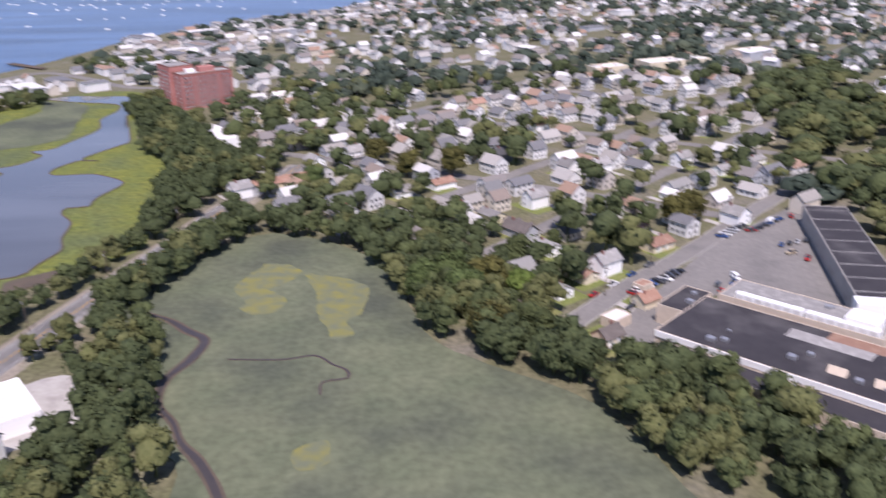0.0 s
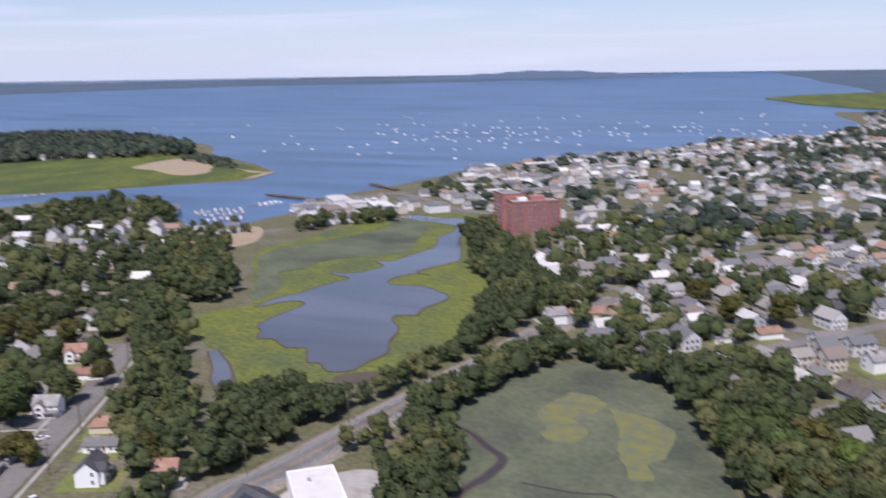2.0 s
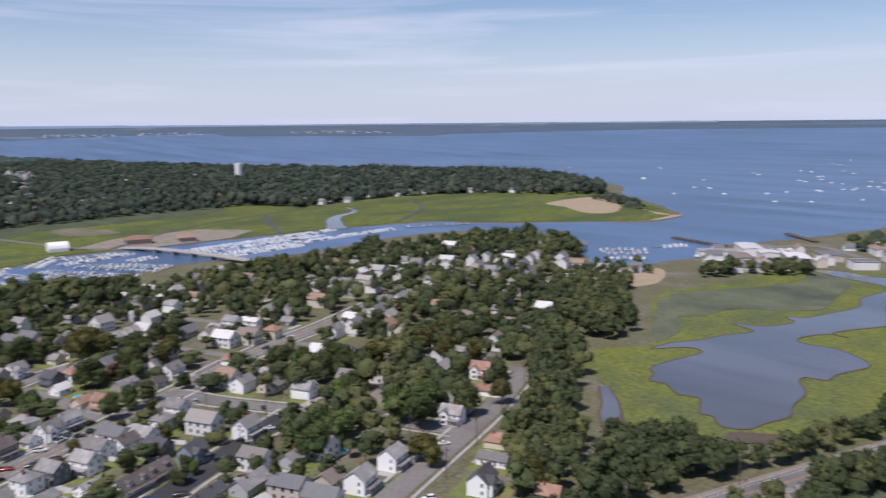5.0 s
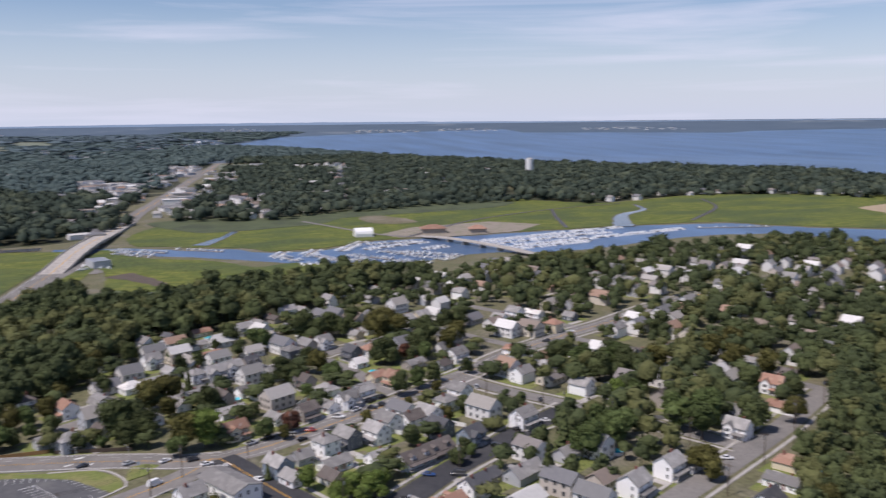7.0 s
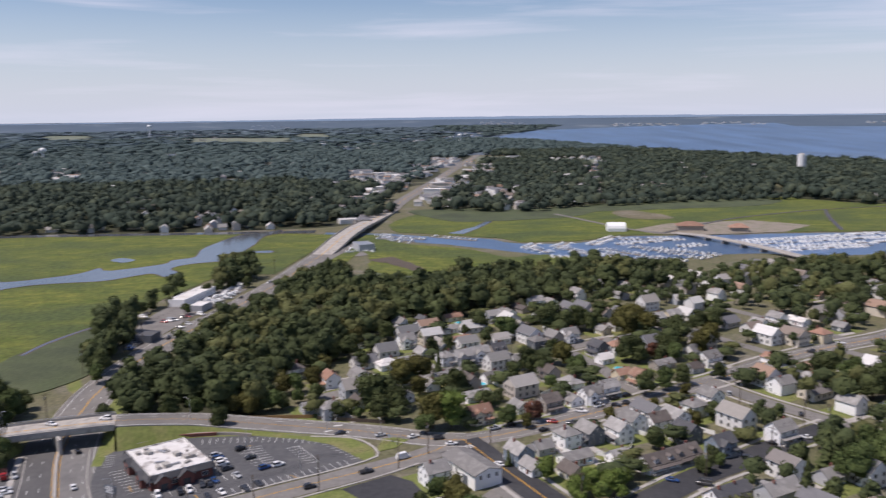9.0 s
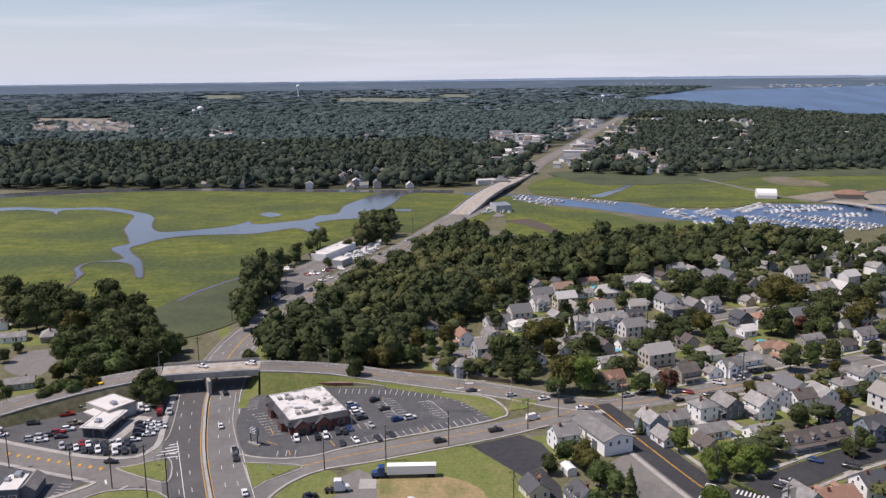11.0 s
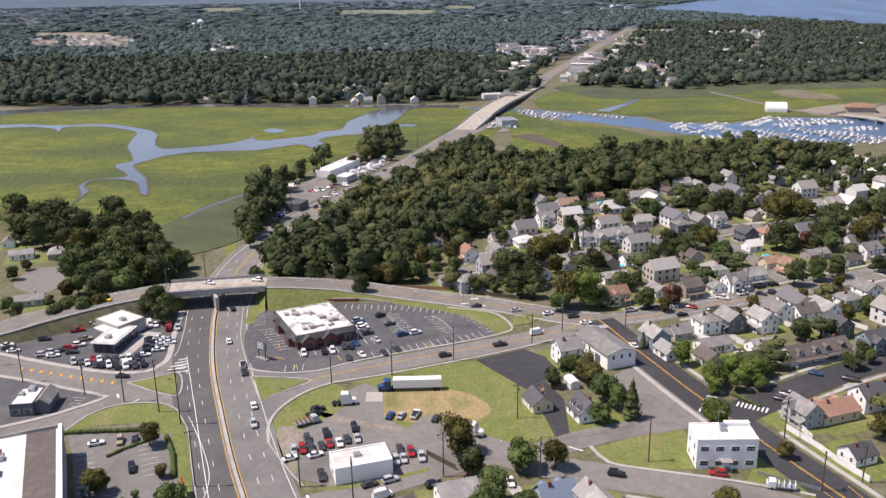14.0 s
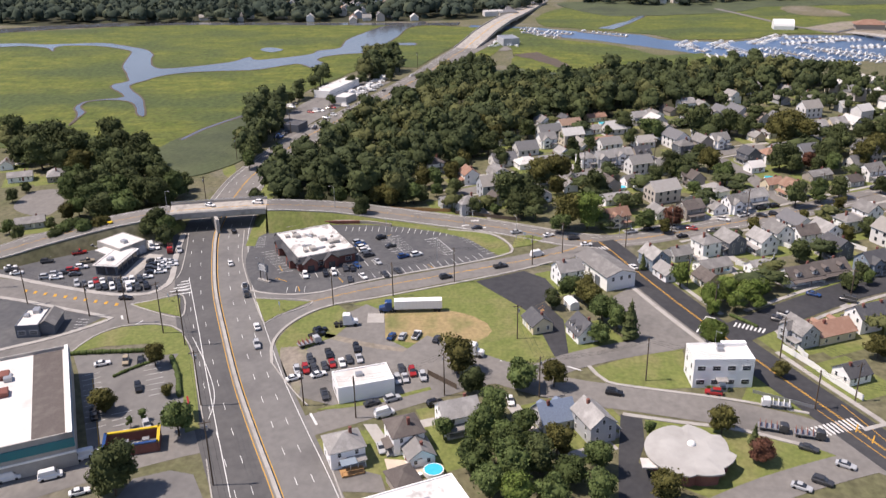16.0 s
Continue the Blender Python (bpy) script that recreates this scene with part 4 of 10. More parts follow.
road("corner_street", [(-120, 20), (-140, 38), (-152, 55), (-160, 71), (-167, 88)], 8.0, "asphalt_old", "grey asphalt street beside the lawn", z=0.1, kerb=False)
road("corner_street", [(-128, -138), (-140, -112), (-150, -98), (-158, -85), (-165, -72), (-170, -60)], 9.0, "asphalt_old", "worn asphalt street joining the highway", z=0.068, kerb=False)
s2 = [(-352, 152), (-324, 163), (-299, 177), (-277, 189), (-257, 200), (-228, 213)]
road("side_street", s2, 9.0, "asphalt_old", "grey asphalt residential street", z=0.1, kerb=False)
pavement(s2, 6.6, 1.3)
pavement(s2, -6.6, 1.3)
s3 = [(-171, 90), (-187, 128), (-203, 164), (-218, 199), (-233, 233), (-248, 262), (-262, 289)]
road("side_street", s3, 9.5, "asphalt_old", "grey asphalt residential street beside the wood", z=0.105, kerb=False)
pavement(s3, 7.0, 1.3)
pavement(s3, -7.0, 1.3)
st4 = [(-348, -19), (-356, -7), (-362, 7), (-384, 46), (-388, 57), (-396, 75), (-402, 92), (-414, 112), (-425, 134)]
road("side_street", st4, 8.0, "asphalt_old", "grey asphalt residential street", z=0.09, kerb=False)
pavement(st4, 6.2, 1.3)
pavement(st4, -6.2, 1.3)
road("side_street", [(-337, 119), (-353, 115), (-375, 113), (-402, 106)], 7.0, "asphalt_old", "grey asphalt residential street", z=0.088, kerb=False)
road("side_street", [(-380, 205), (-410, 192), (-450, 176), (-500, 160)], 7.0, "asphalt_old", "grey asphalt residential street", z=0.088, kerb=False)
road("side_street", [(-400, 255), (-440, 240), (-500, 215), (-560, 190)], 7.0, "asphalt_old", "grey asphalt residential street", z=0.088, kerb=False)
road("side_street", [(-392, 236), (-340, 262), (-300, 280), (-262, 292)], 7.0, "asphalt_old", "grey asphalt residential street", z=0.088, kerb=False)
# the causeway past the reed marsh, and the shore road to the tower
cause = [(-150, 90), (-146, 130), (-141, 165), (-137, 190), (-132, 203), (-125, 232), (-117, 264), (-108, 301), (-99, 334), (-93, 362), (-80, 400), (-66, 440)]
road("causeway", cause, 10.5, "asphalt", "straight worn causeway road between the marshes", [(0.2, 0.14, "yellow", 0, 0), (-0.2, 0.14, "yellow", 0, 0), (4.0, 0.12, "white", 0, 0), (-4.0, 0.12, "white", 0, 0)], z=0.6)
bank = bmesh.new()
c_line = smooth_line(cause, 5)
for s in (1, -1):
    a, b = offset_line(c_line, s * 5.5), offset_line(c_line, s * 9)
    va, vb = [bank.verts.new((*q.xy, 0.62)) for q in a], [bank.verts.new((*q.xy, -0.05)) for q in b]
    for i in range(len(va) - 1):
        bank.faces.new((va[i], vb[i], vb[i + 1], va[i + 1]))
tagged(part("causeway_bank", bank, M["dirt"]), "low earth bank of the causeway", "embankment", kind="structure")
road("shore_road", [(-384, 700), (-372, 738), (-344, 778), (-296, 746), (-249, 701), (-212, 688), (-170, 700), (-120, 730)], 9.0, "asphalt_old", "pale shore road behind the harbour", z=0.12, step=8.0, kerb=False)
e1 = [(40, 232), (54, 249), (77, 275), (96, 294), (118, 318), (139, 342), (173, 377), (230, 430), (300, 490)]
road("town_street", e1, 8.0, "asphalt_old", "pale worn street past the car park", z=0.1)
for k, pts in enumerate(([(-40, 330), (60, 430), (180, 560), (300, 700), (420, 840)], [(20, 300), (130, 420), (260, 560), (400, 690)], [(-85, 470), (40, 400), (140, 335)], [(-70, 610), (80, 510), (230, 420)], [(0, 710), (160, 600), (330, 490)], [(-20, 560), (90, 690), (200, 830)])):
    road("town_street", pts, 8.0, "asphalt_old", "pale worn street between the town houses", z=0.12 + 0.012 * k, step=8.0, kerb=False)


# ---- the plan of houses and trees: x, y, form, walls, roof, way of the ridge; x, y, height, sort ----
HILL_HOUSES_1 = [
    (-273, 54, "cross", "blue", "grey", 6),
    (-280, 64, "g1", "grey", "grey", 7),
    (-285, 74, "hip2", "white", "grey", 7),
    (-288, 83, "g2", "dark", "grey", 4),
    (-288, 94, "g2", "white", "grey", 4),
    (-264, 57, "g1", "white", "grey", 4),
    (-270, 73, "ranch", "white", "grey", 5),
    (-269, 88, "g1", "white", "grey", 5),
    (-262, 99, "bung", "white", "brown", 5),
    (-267, 109, "bung", "taupe", "brown", 5),
    (-284, 118, "g2", "dark", "dark", 4),
    (-271, 125, "cross", "blue", "dark", 5),
    (-259, 69, "g1", "cream", "brown", 4),
    (-221, 86, "cross", "grey", "grey", 4),
    (-224, 95, "bung", "cream", "clay", 7),
    (-230, 107, "g2", "white", "dark", 7),
    (-239, 116, "g1", "taupe", "dark", 7),
    (-297, 102, "g2", "white", "grey", 4),
    (-296, 111, "g2", "white", "brown", 7),
    (-298, 119, "g2", "white", "grey", 4),
]
HILL_HOUSES_2 = [
    (-382, -29, "hip2", "white", "brown", 5),
    (-411, -16, "g1", "white", "grey", 4),
    (-309, 131, "hip2", "white", "grey", 7),
    (-319, 142, "g2", "white", "grey", 4),
    (-322, 76, "g2", "taupe", "brown", 5),
    (-328, 87, "g1", "white", "grey", 4),
    (-329, 95, "cross", "white", "grey", 5),
    (-336, 104, "g2", "white", "grey", 5),
    (-350, 92, "hip1", "white", "grey", 4),
    (-348, 123, "g2", "cream", "clay", 4),
    (-359, 118, "g1", "cream", "clay", 5),
    (-371, 141, "ranch", "taupe", "grey", 5),
    (-363, 153, "g1", "grey", "brown", 5),
    (-372, 164, "g2", "white", "grey", 5),
    (-362, 85, "cross", "taupe", "brown", 4),
    (-397, 118, "g2", "dark", "dark", 4),
    (-397, 127, "hip2", "white", "clay", 5),
    (-383, 117, "g1", "white", "white", 5),
    (-436, 132, "g1", "cream", "grey", 4),
    (-443, 141, "g1", "white", "grey", 4),
    (-413, 91, "hip2", "dark", "grey", 5),
    (-419, 101, "g2", "taupe", "grey", 4),
]
HILL_HOUSES_3 = [
    (-423, 110, "cross", "white", "grey", 5),
    (-451, 167, "g2", "white", "grey", 5),
    (-455, 178, "cross", "cream", "grey", 5),
    (-426, 160, "ranch", "grey", "grey", 4),
    (-370, 1, "gamb", "white", "grey", 4),
    (-366, -12, "g2", "white", "clay", 4),
    (-412, -19, "g1", "white", "grey", 4),
    (-430, 5, "ranch", "white", "grey", 5),
    (-326, -11, "hip2", "grey", "grey", 5),
    (-333, -19, "g1", "grey", "grey", 5),
    (-337, 0, "g1", "white", "brown", 4),
    (-389, 14, "hip1", "white", "white", 5),
    (-394, 25, "ranch", "white", "grey", 5),
    (-406, 32, "g1", "white", "grey", 4),
    (-424, 25, "cross", "white", "grey", 5),
    (-461, 25, "g2", "white", "grey", 4),
    (-464, 37, "g2", "taupe", "dark", 4),
    (-451, 49, "ranch", "white", "grey", 5),
    (-429, 54, "ranch", "cream", "clay", 5),
    (-479, 55, "ranch", "cream", "clay", 5),
]
HILL_HOUSES_4 = [
    (-391, 42, "hip2", "white", "grey", 5),
    (-391, 50, "cross", "grey", "grey", 5),
    (-397, 59, "cross", "white", "grey", 5),
    (-404, 69, "cape", "taupe", "dark", 5),
    (-353, 48, "g2", "taupe", "brown", 4),
    (-362, 59, "g1", "white", "grey", 5),
    (-339, 49, "ranch", "white", "grey", 5),
    (-313, 46, "cross", "cream", "clay", 5),
    (-355, 31, "g1", "white", "grey", 4),
    (-365, 37, "g1", "white", "grey", 5),
    (-323, 64, "g1", "white", "grey", 4),
    (-471, 78, "g2", "grey", "grey", 5),
    (-472, 104, "g1", "white", "grey", 5),
    (-487, 89, "ranch", "white", "grey", 0),
    (-494, 99, "ranch", "taupe", "brown", 0),
    (-505, 110, "g2", "white", "grey", 1),
    (-508, 120, "g1", "white", "grey", 0),
    (-523, 141, "g2", "white", "grey", 0),
    (-548, 159, "g2", "white", "grey", 1),
    (-523, 169, "ranch", "grey", "grey", 0),
]
HILL_HOUSES_5 = [
    (-551, 181, "g1", "white", "grey", 0),
    (-534, 190, "g1", "white", "grey", 1),
    (-201, 93, "g1", "white", "dark", 1),
    (-260, 24, "g2", "white", "grey", 1),
    (-227, 13, "g1", "cream", "dark", 0),
    (-222, 26, "cape", "white", "dark", 0),
    (-178, 15, "cape", "grey", "blue", 1),
    (-162, -33, "hip2", "white", "grey", 1),
    (-176, -8, "g2", "white", "grey", 1),
    (-163, -16.5, "g1", "white", "grey", 0),
    (-174, 24, "g2", "grey", "grey", 0),
    (-168, -20, "hip2", "white", "brown", 0),
    (-385, -236, "g1", "white", "grey", 4),
    (-366, -219, "ranch", "white", "grey", 5),
    (-368, -203, "hip1", "taupe", "grey", 4),
    (-307, -183, "ranch", "grey", "grey", 5),
    (-376, -71, "g2", "white", "clay", 5),
    (-393, -36, "g2", "white", "grey", 0),
    (-424, -52, "g1", "white", "grey", 0),
]
HILL_HOUSES = HILL_HOUSES_1 + HILL_HOUSES_2 + HILL_HOUSES_3 + HILL_HOUSES_4 + HILL_HOUSES_5
SHORE_HOUSES_1 = [
    (-330, 178, "g2", "white", "grey", 1),
    (-335, 192, "hip2", "blue", "grey", 0),
    (-304, 193, "cross", "white", "grey", 0),
    (-371, 196, "ranch", "white", "clay", 0),
    (-438, 221, "g1", "white", "grey", 0),
    (-441, 233, "g2", "white", "grey", 0),
    (-440, 245, "ranch", "white", "white", 0),
    (-403, 237, "hip2", "cream", "clay", 0),
    (-380, 263, "g2", "white", "grey", 1),
    (-340, 249, "g1", "cream", "brown", 0),
    (-340, 267, "g1", "white", "grey", 1),
    (-276, 215, "g2", "taupe", "brown", 1),
    (-299, 247, "g1", "white", "grey", 0),
    (-236, 218, "cross", "white", "grey", 0),
    (-308, 288, "ranch", "white", "grey", 0),
    (-270, 268, "cross", "white", "clay", 0),
    (-283, 289, "g1", "taupe", "brown", 0),
    (-304, 275, "ranch", "grey", "grey", 0),
    (-279, 151, "g2", "white", "grey", 1),
    (-257, 169, "g1", "white", "grey", 0),
]
SHORE_HOUSES_2 = [
    (-271, 172, "ranch", "grey", "brown", 1),
    (-211, 154, "g2", "white", "grey", 1),
    (-218, 173, "g2", "white", "grey", 1),
    (-220, 182, "g1", "grey", "grey", 0),
    (-244, 149, "g1", "grey", "grey", 1),
    (-236, 128, "bung", "grey", "grey", 1),
    (-206, 214, "hip1", "cream", "clay", 0),
    (-196, 201, "ranch", "white", "grey", 0),
    (-488, 349, "g2", "white", "grey", 0),
    (-491, 314, "g2", "white", "grey", 0),
    (-535, 348, "ranch", "white", "grey", 0),
    (-571, 412, "g1", "cream", "clay", 0),
    (-501, 290, "g1", "taupe", "clay", 0),
    (-500, 266, "g2", "grey", "grey", 0),
    (-506, 226, "g2", "white", "grey", 0),
    (-434, 386, "ranch", "white", "grey", 0),
    (-425, 362, "ranch", "grey", "grey", 0),
    (-403, 376, "g2", "white", "grey", 0),
    (-493, 453, "g2", "white", "grey", 0),
    (-423, 260, "g1", "dark", "grey", 0),
]
SHORE_HOUSES_3 = [
    (-463, 335, "g2", "grey", "grey", 1),
    (-250, 254, "ranch", "white", "clay", 0),
    (-183, 182, "cross", "white", "dark", 1),
    (-252, 229, "cape", "white", "grey", 0),
    (-164, 193, "g1", "taupe", "clay", 0),
]
SHORE_HOUSES = SHORE_HOUSES_1 + SHORE_HOUSES_2 + SHORE_HOUSES_3
TOWN_HOUSES_1 = [
    (-72, 404, "long", "cream", "clay", 0),
    (-88, 386, "g2", "white", "grey", 0),
    (-83, 390, "g1", "grey", "grey", 1),
    (-58, 433, "g2", "white", "grey", 1),
    (-32, 344, "g2", "white", "grey", 1),
    (-43, 377, "ranch", "taupe", "brown", 0),
    (-125, 515, "long", "white", "white", 1),
    (-105, 548, "g2", "cream", "white", 0),
    (-66, 492, "cross", "taupe", "brown", 0),
    (-106, 618, "g2", "white", "white", 0),
    (-39, 451, "g2", "white", "grey", 0),
    (-11, 382, "g1", "white", "grey", 0),
    (8, 395, "ranch", "white", "clay", 0),
    (29, 345, "ranch", "cream", "grey", 1),
    (39, 324, "bung", "grey", "brown", 1),
    (56, 278, "ranch", "cream", "clay", 1),
    (66, 283, "g2", "white", "grey", 0),
    (86, 325, "ranch", "cream", "clay", 0),
    (91, 306, "ranch", "cream", "clay", 0),
    (78, 318, "g2", "white", "dark", 1),
]
TOWN_HOUSES_2 = [
    (48, 305, "ranch", "white", "grey", 1),
    (45, 265, "ranch", "white", "grey", 1),
    (34, 253, "g1", "cream", "brown", 0),
    (29, 236, "g1", "white", "brown", 0),
    (74, 254, "g1", "cream", "clay", 0),
    (56, 228, "g1", "cream", "brown", 0),
    (50, 362, "g2", "white", "grey", 0),
    (41, 440, "cross", "dark", "dark", 0),
    (73, 412, "g2", "white", "grey", 1),
    (89, 413, "g2", "white", "grey", 0),
    (109, 440, "ranch", "cream", "brown", 0),
    (134, 424, "g2", "white", "grey", 0),
    (151, 408, "ranch", "white", "grey", 0),
    (172, 424, "ranch", "white", "grey", 0),
    (165, 491, "g2", "grey", "grey", 0),
    (70, 506, "g2", "white", "clay", 0),
    (36, 575, "g2", "cream", "clay", 0),
    (15, 345, "g2", "white", "grey", 0),
    (131, 333, "g2", "white", "grey", 1),
    (115, 367, "ranch", "white", "white", 1),
]
TOWN_HOUSES = TOWN_HOUSES_1 + TOWN_HOUSES_2
STREET_TREES_1 = [
    (-442, -9, 12, "o"), (-428, 0, 11, "o"), (-450, -24, 14, "d"), (-385, -15, 9, "o"), (-404, -11, 12, "d"), (-408, -4, 12, "d"),
    (-390, 2, 9, "d"), (-331, 6, 15, "d"), (-333, 12, 15, "d"), (-358, 19, 14, "o"), (-365, 27, 13, "o"), (-320, 9, 10, "d"),
    (-327, 15, 9, "d"), (-378, 37, 11, "c"), (-346, 42, 12, "d"), (-348, 26, 9, "o"), (-308, 28, 14, "o"), (-308, 35, 14, "l"),
    (-303, 25, 8, "g"), (-307, 57, 8, "g"), (-323, -8, 8, "d"), (-324, 0, 5, "g"), (-410, 37, 9, "d"), (-412, 45, 8, "d"),
    (-454, 67, 12, "d"), (-425, 67, 9, "d"), (-432, 78, 13, "g"), (-358, 68, 10, "d"), (-429, 35, 8, "g"), (-443, 58, 6, "d"),
]
STREET_TREES_2 = [
    (-439, 16, 11, "d"), (-369, -20, 9, "o"), (-348, -17, 8, "d"), (-371, 78, 13, "d"), (-366, 81, 11, "d"), (-349, 83, 6, "g"),
    (-380, 96, 12, "o"), (-366, 99, 10, "g"), (-402, 96, 8, "d"), (-442, 105, 16, "d"), (-439, 111, 15, "d"), (-446, 121, 14, "d"),
    (-441, 127, 12, "d"), (-461, 138, 12, "d"), (-426, 141, 17, "o"), (-437, 150, 16, "o"), (-427, 154, 13, "o"), (-383, 128, 13, "d"),
    (-389, 134, 12, "d"), (-380, 133, 9, "d"), (-387, 142, 8, "r"), (-382, 144, 6, "d"), (-392, 152, 15, "d"), (-412, 164, 14, "d"),
    (-382, 151, 9, "g"), (-389, 167, 14, "o"), (-400, 177, 13, "o"), (-434, 193, 12, "d"), (-434, 184, 12, "d"), (-345, 141, 9, "d"),
]
STREET_TREES_3 = [
    (-340, 131, 10, "g"), (-334, 120, 11, "d"), (-351, 160, 8, "d"), (-331, 136, 6, "o"), (-303, 136, 8, "d"), (-306, 96, 6, "o"),
    (-317, 118, 5, "o"), (-296, 126, 7, "o"), (-311, 67, 9, "r"), (-304, 63, 6, "o"), (-270, 50, 6, "c"), (-257, 60, 8, "l"),
    (-242, 66, 8, "l"), (-246, 72, 8, "l"), (-239, 73, 7, "l"), (-243, 78, 9, "l"), (-248, 83, 7, "l"), (-237, 66, 5, "l"),
    (-240, 80, 5, "l"), (-278, 104, 8, "d"), (-256, 113, 7, "d"), (-264, 119, 6, "d"), (-260, 120, 5, "g"), (-217, 61, 8, "l"),
    (-212, 104, 7, "o"), (-327, 52, 7, "d"), (-335, 58, 6, "d"), (-200, -9, 11, "o"), (-191, -5, 8, "d"), (-193, 8, 9, "g"),
]
STREET_TREES_4 = [
    (-194, 16, 8, "o"), (-169, -2, 9, "g"), (-166, 3, 8, "g"), (-158, -3, 9, "g"), (-170, -11, 6, "g"), (-178, 1, 9, "g"),
    (-172, 8, 7, "g"), (-163, 4, 9, "g"), (-155, 4, 10, "g"), (-158, 11, 9, "d"), (-165, 15, 8, "o"), (-154, 17, 8, "g"),
    (-159, 24, 8, "g"), (-149, 23, 8, "g"), (-146, 6, 9, "l"), (-147, 13, 8, "g"), (-148, 0, 9, "g"), (-150, 37, 8, "o"),
    (-175, 54, 7, "o"), (-164, 60, 6, "r"), (-170, 60, 6, "c"), (-173, 37, 5, "h"), (-217, 61, 8, "l"), (-201, 75, 5, "o"),
    (-221, 39, 12, "c"), (-226, 36, 8, "g"), (-230, 32, 9, "g"), (-241, 30, 8, "o"), (-247, 24, 8, "g"), (-245, 28, 9, "o"),
]
STREET_TREES_5 = [
    (-240, 18, 7, "d"), (-218, 30, 7, "g"), (-512, 220, 10, "d"), (-147, -80, 12, "d"), (-169, -74, 9, "g"), (-178, -96, 7, "o"),
    (-201, -92, 7, "o"), (-186, -83, 4, "o"), (-172, -87, 4, "h"), (-175, -85, 4, "h"), (-326, -97, 10, "d"), 
    (-318, -53, 9, "d"), 
    (-275, -188, 8, "d"),
    
]
STREET_TREES_6 = [
    (-334, -74, 10, "d"), (-332, -64, 9, "g"), (-332, -43, 9, "o"), (-336, -34, 9, "g"),
    (-329, 209, 15, "g"), (-316, 210, 14, "d"), (-325, 224, 14, "g"), (-348, 208, 13, "d"), (-254, 171, 15, "g"), (-245, 172, 15, "g"),
    (-241, 156, 14, "g"), (-227, 132, 16, "c"), (-252, 204, 15, "g"), (-239, 204, 15, "g"), (-254, 218, 14, "g"), (-278, 262, 12, "d"),
    (-255, 241, 10, "d"), (-364, 278, 12, "d"), (-388, 318, 13, "d"), (-322, 278, 13, "o"), (-331, 299, 13, "o"), (-330, 316, 13, "d"),
    (-360, 359, 12, "d"), (-288, 200, 10, "l"), (-285, 208, 10, "g"), (-217, 183, 9, "o"), (-209, 183, 9, "o"), (-263, 272, 9, "d"),
]
STREET_TREES_7 = [
    (-319, 232, 10, "o"), (-238, 248, 11, "o"), (-249, 151, 16, "c"), (-250, 215, 14, "g"), (-313, 223, 15, "d"), (-330, 224, 14, "d"),
    (-321, 246, 12, "o"), (-303, 276, 13, "o"), (-291, 285, 13, "o"), (-217, 188, 9, "o"), (-237, 227, 12, "d"), (-247, 234, 12, "d"),
    (-172, 194, 12, "o"), (-25, 437, 15, "o"), (-9, 414, 15, "o"), (14, 414, 15, "o"), (33, 285, 14, "d"), (105, 330, 14, "o"),
    (114, 337, 14, "o"), (51, 310, 8, "d"), (9, 272, 15, "g"), (-1, 262, 15, "g"), (14, 253, 15, "g"), (22, 263, 15, "o"),
    (32, 257, 12, "l"), (78, 295, 11, "d"), (-54, 397, 12, "g"), (33, 230, 14, "d"), (37, 223, 13, "d"), (20, 229, 14, "o"),
]
BANK_TREES_1 = [
    (-421, -252, 17, "d"), (-408, -233, 18, "d"), (-400, -220, 19, "d"), (-397, -210, 18, "d"), (-392, -201, 16, "d"), (-392, -231, 16, "d"),
    (-382, -217, 16, "d"), (-379, -206, 15, "d"), (-415, -197, 17, "d"), (-400, -184, 17, "d"), (-385, -170, 17, "d"), (-373, -160, 16, "d"),
    (-382, -187, 16, "d"), (-368, -174, 16, "d"), (-355, -161, 16, "d"), (-357, -152, 15, "d"), (-347, -144, 14, "d"), (-376, -195, 12, "o"),
    (-354, -187, 12, "g"), (-340, -176, 13, "d"), (-334, -180, 12, "g"), (-345, -170, 15, "d"), (-330, -159, 15, "g"), (-337, -155, 15, "d"),
    (-322, -165, 13, "g"), (-315, -156, 13, "d"), (-315, -149, 13, "g"), (-331, -147, 14, "d"), (-329, -140, 13, "d"), (-342, -137, 12, "g"),
]
BANK_TREES_2 = [
    (-352, -136, 8, "d"), (-317, -168, 9, "g"), (-314, -171, 8, "o"), (-321, -146, 8, "d"), (-333, -136, 8, "g"), (-290, -161, 8, "g"),
    (-285, -162, 7, "d"), (-291, -153, 9, "g"), (-295, -149, 9, "o"), (-296, -160, 8, "g"), (-299, -129, 10, "d"), (-295, -123, 9, "g"),
    (-296, -131, 8, "d"), (-288, -122, 8, "d"), (-292, -180, 6, "d"), (-298, -187, 6, "g"), (-303, -173, 5, "d"), (-348, -207, 5, "d"),
    (-335, -206, 6, "d"), (-421, -130, 11, "g"), (-400, -120, 11, "d"), (-385, -117, 9, "g"), (-463, -129, 9, "d"), (-457, -121, 9, "d"),
    (-437, -127, 10, "d"), (-531, -125, 8, "d"), (-525, -129, 7, "d"), (-517, -102, 7, "g"), (-543, -117, 6, "d"), (-582, -93, 9, "d"),
]
BANK_TREES_3 = [
    (-594, -85, 9, "d"), (-596, -75, 9, "d"), (-575, -99, 8, "d"), (-389, -38, 9, "g"), (-357, -32, 10, "o"), (-358, -27, 9, "g"),
    (-367, -20, 9, "o"), (-336, -44, 9, "o"), (-336, -37, 9, "d"), (-338, -31, 8, "d"), (-339, -54, 9, "d"), (-334, -49, 8, "o"),
    (-345, -25, 6, "g"),
]
BANK_TREES = BANK_TREES_1 + BANK_TREES_2 + BANK_TREES_3
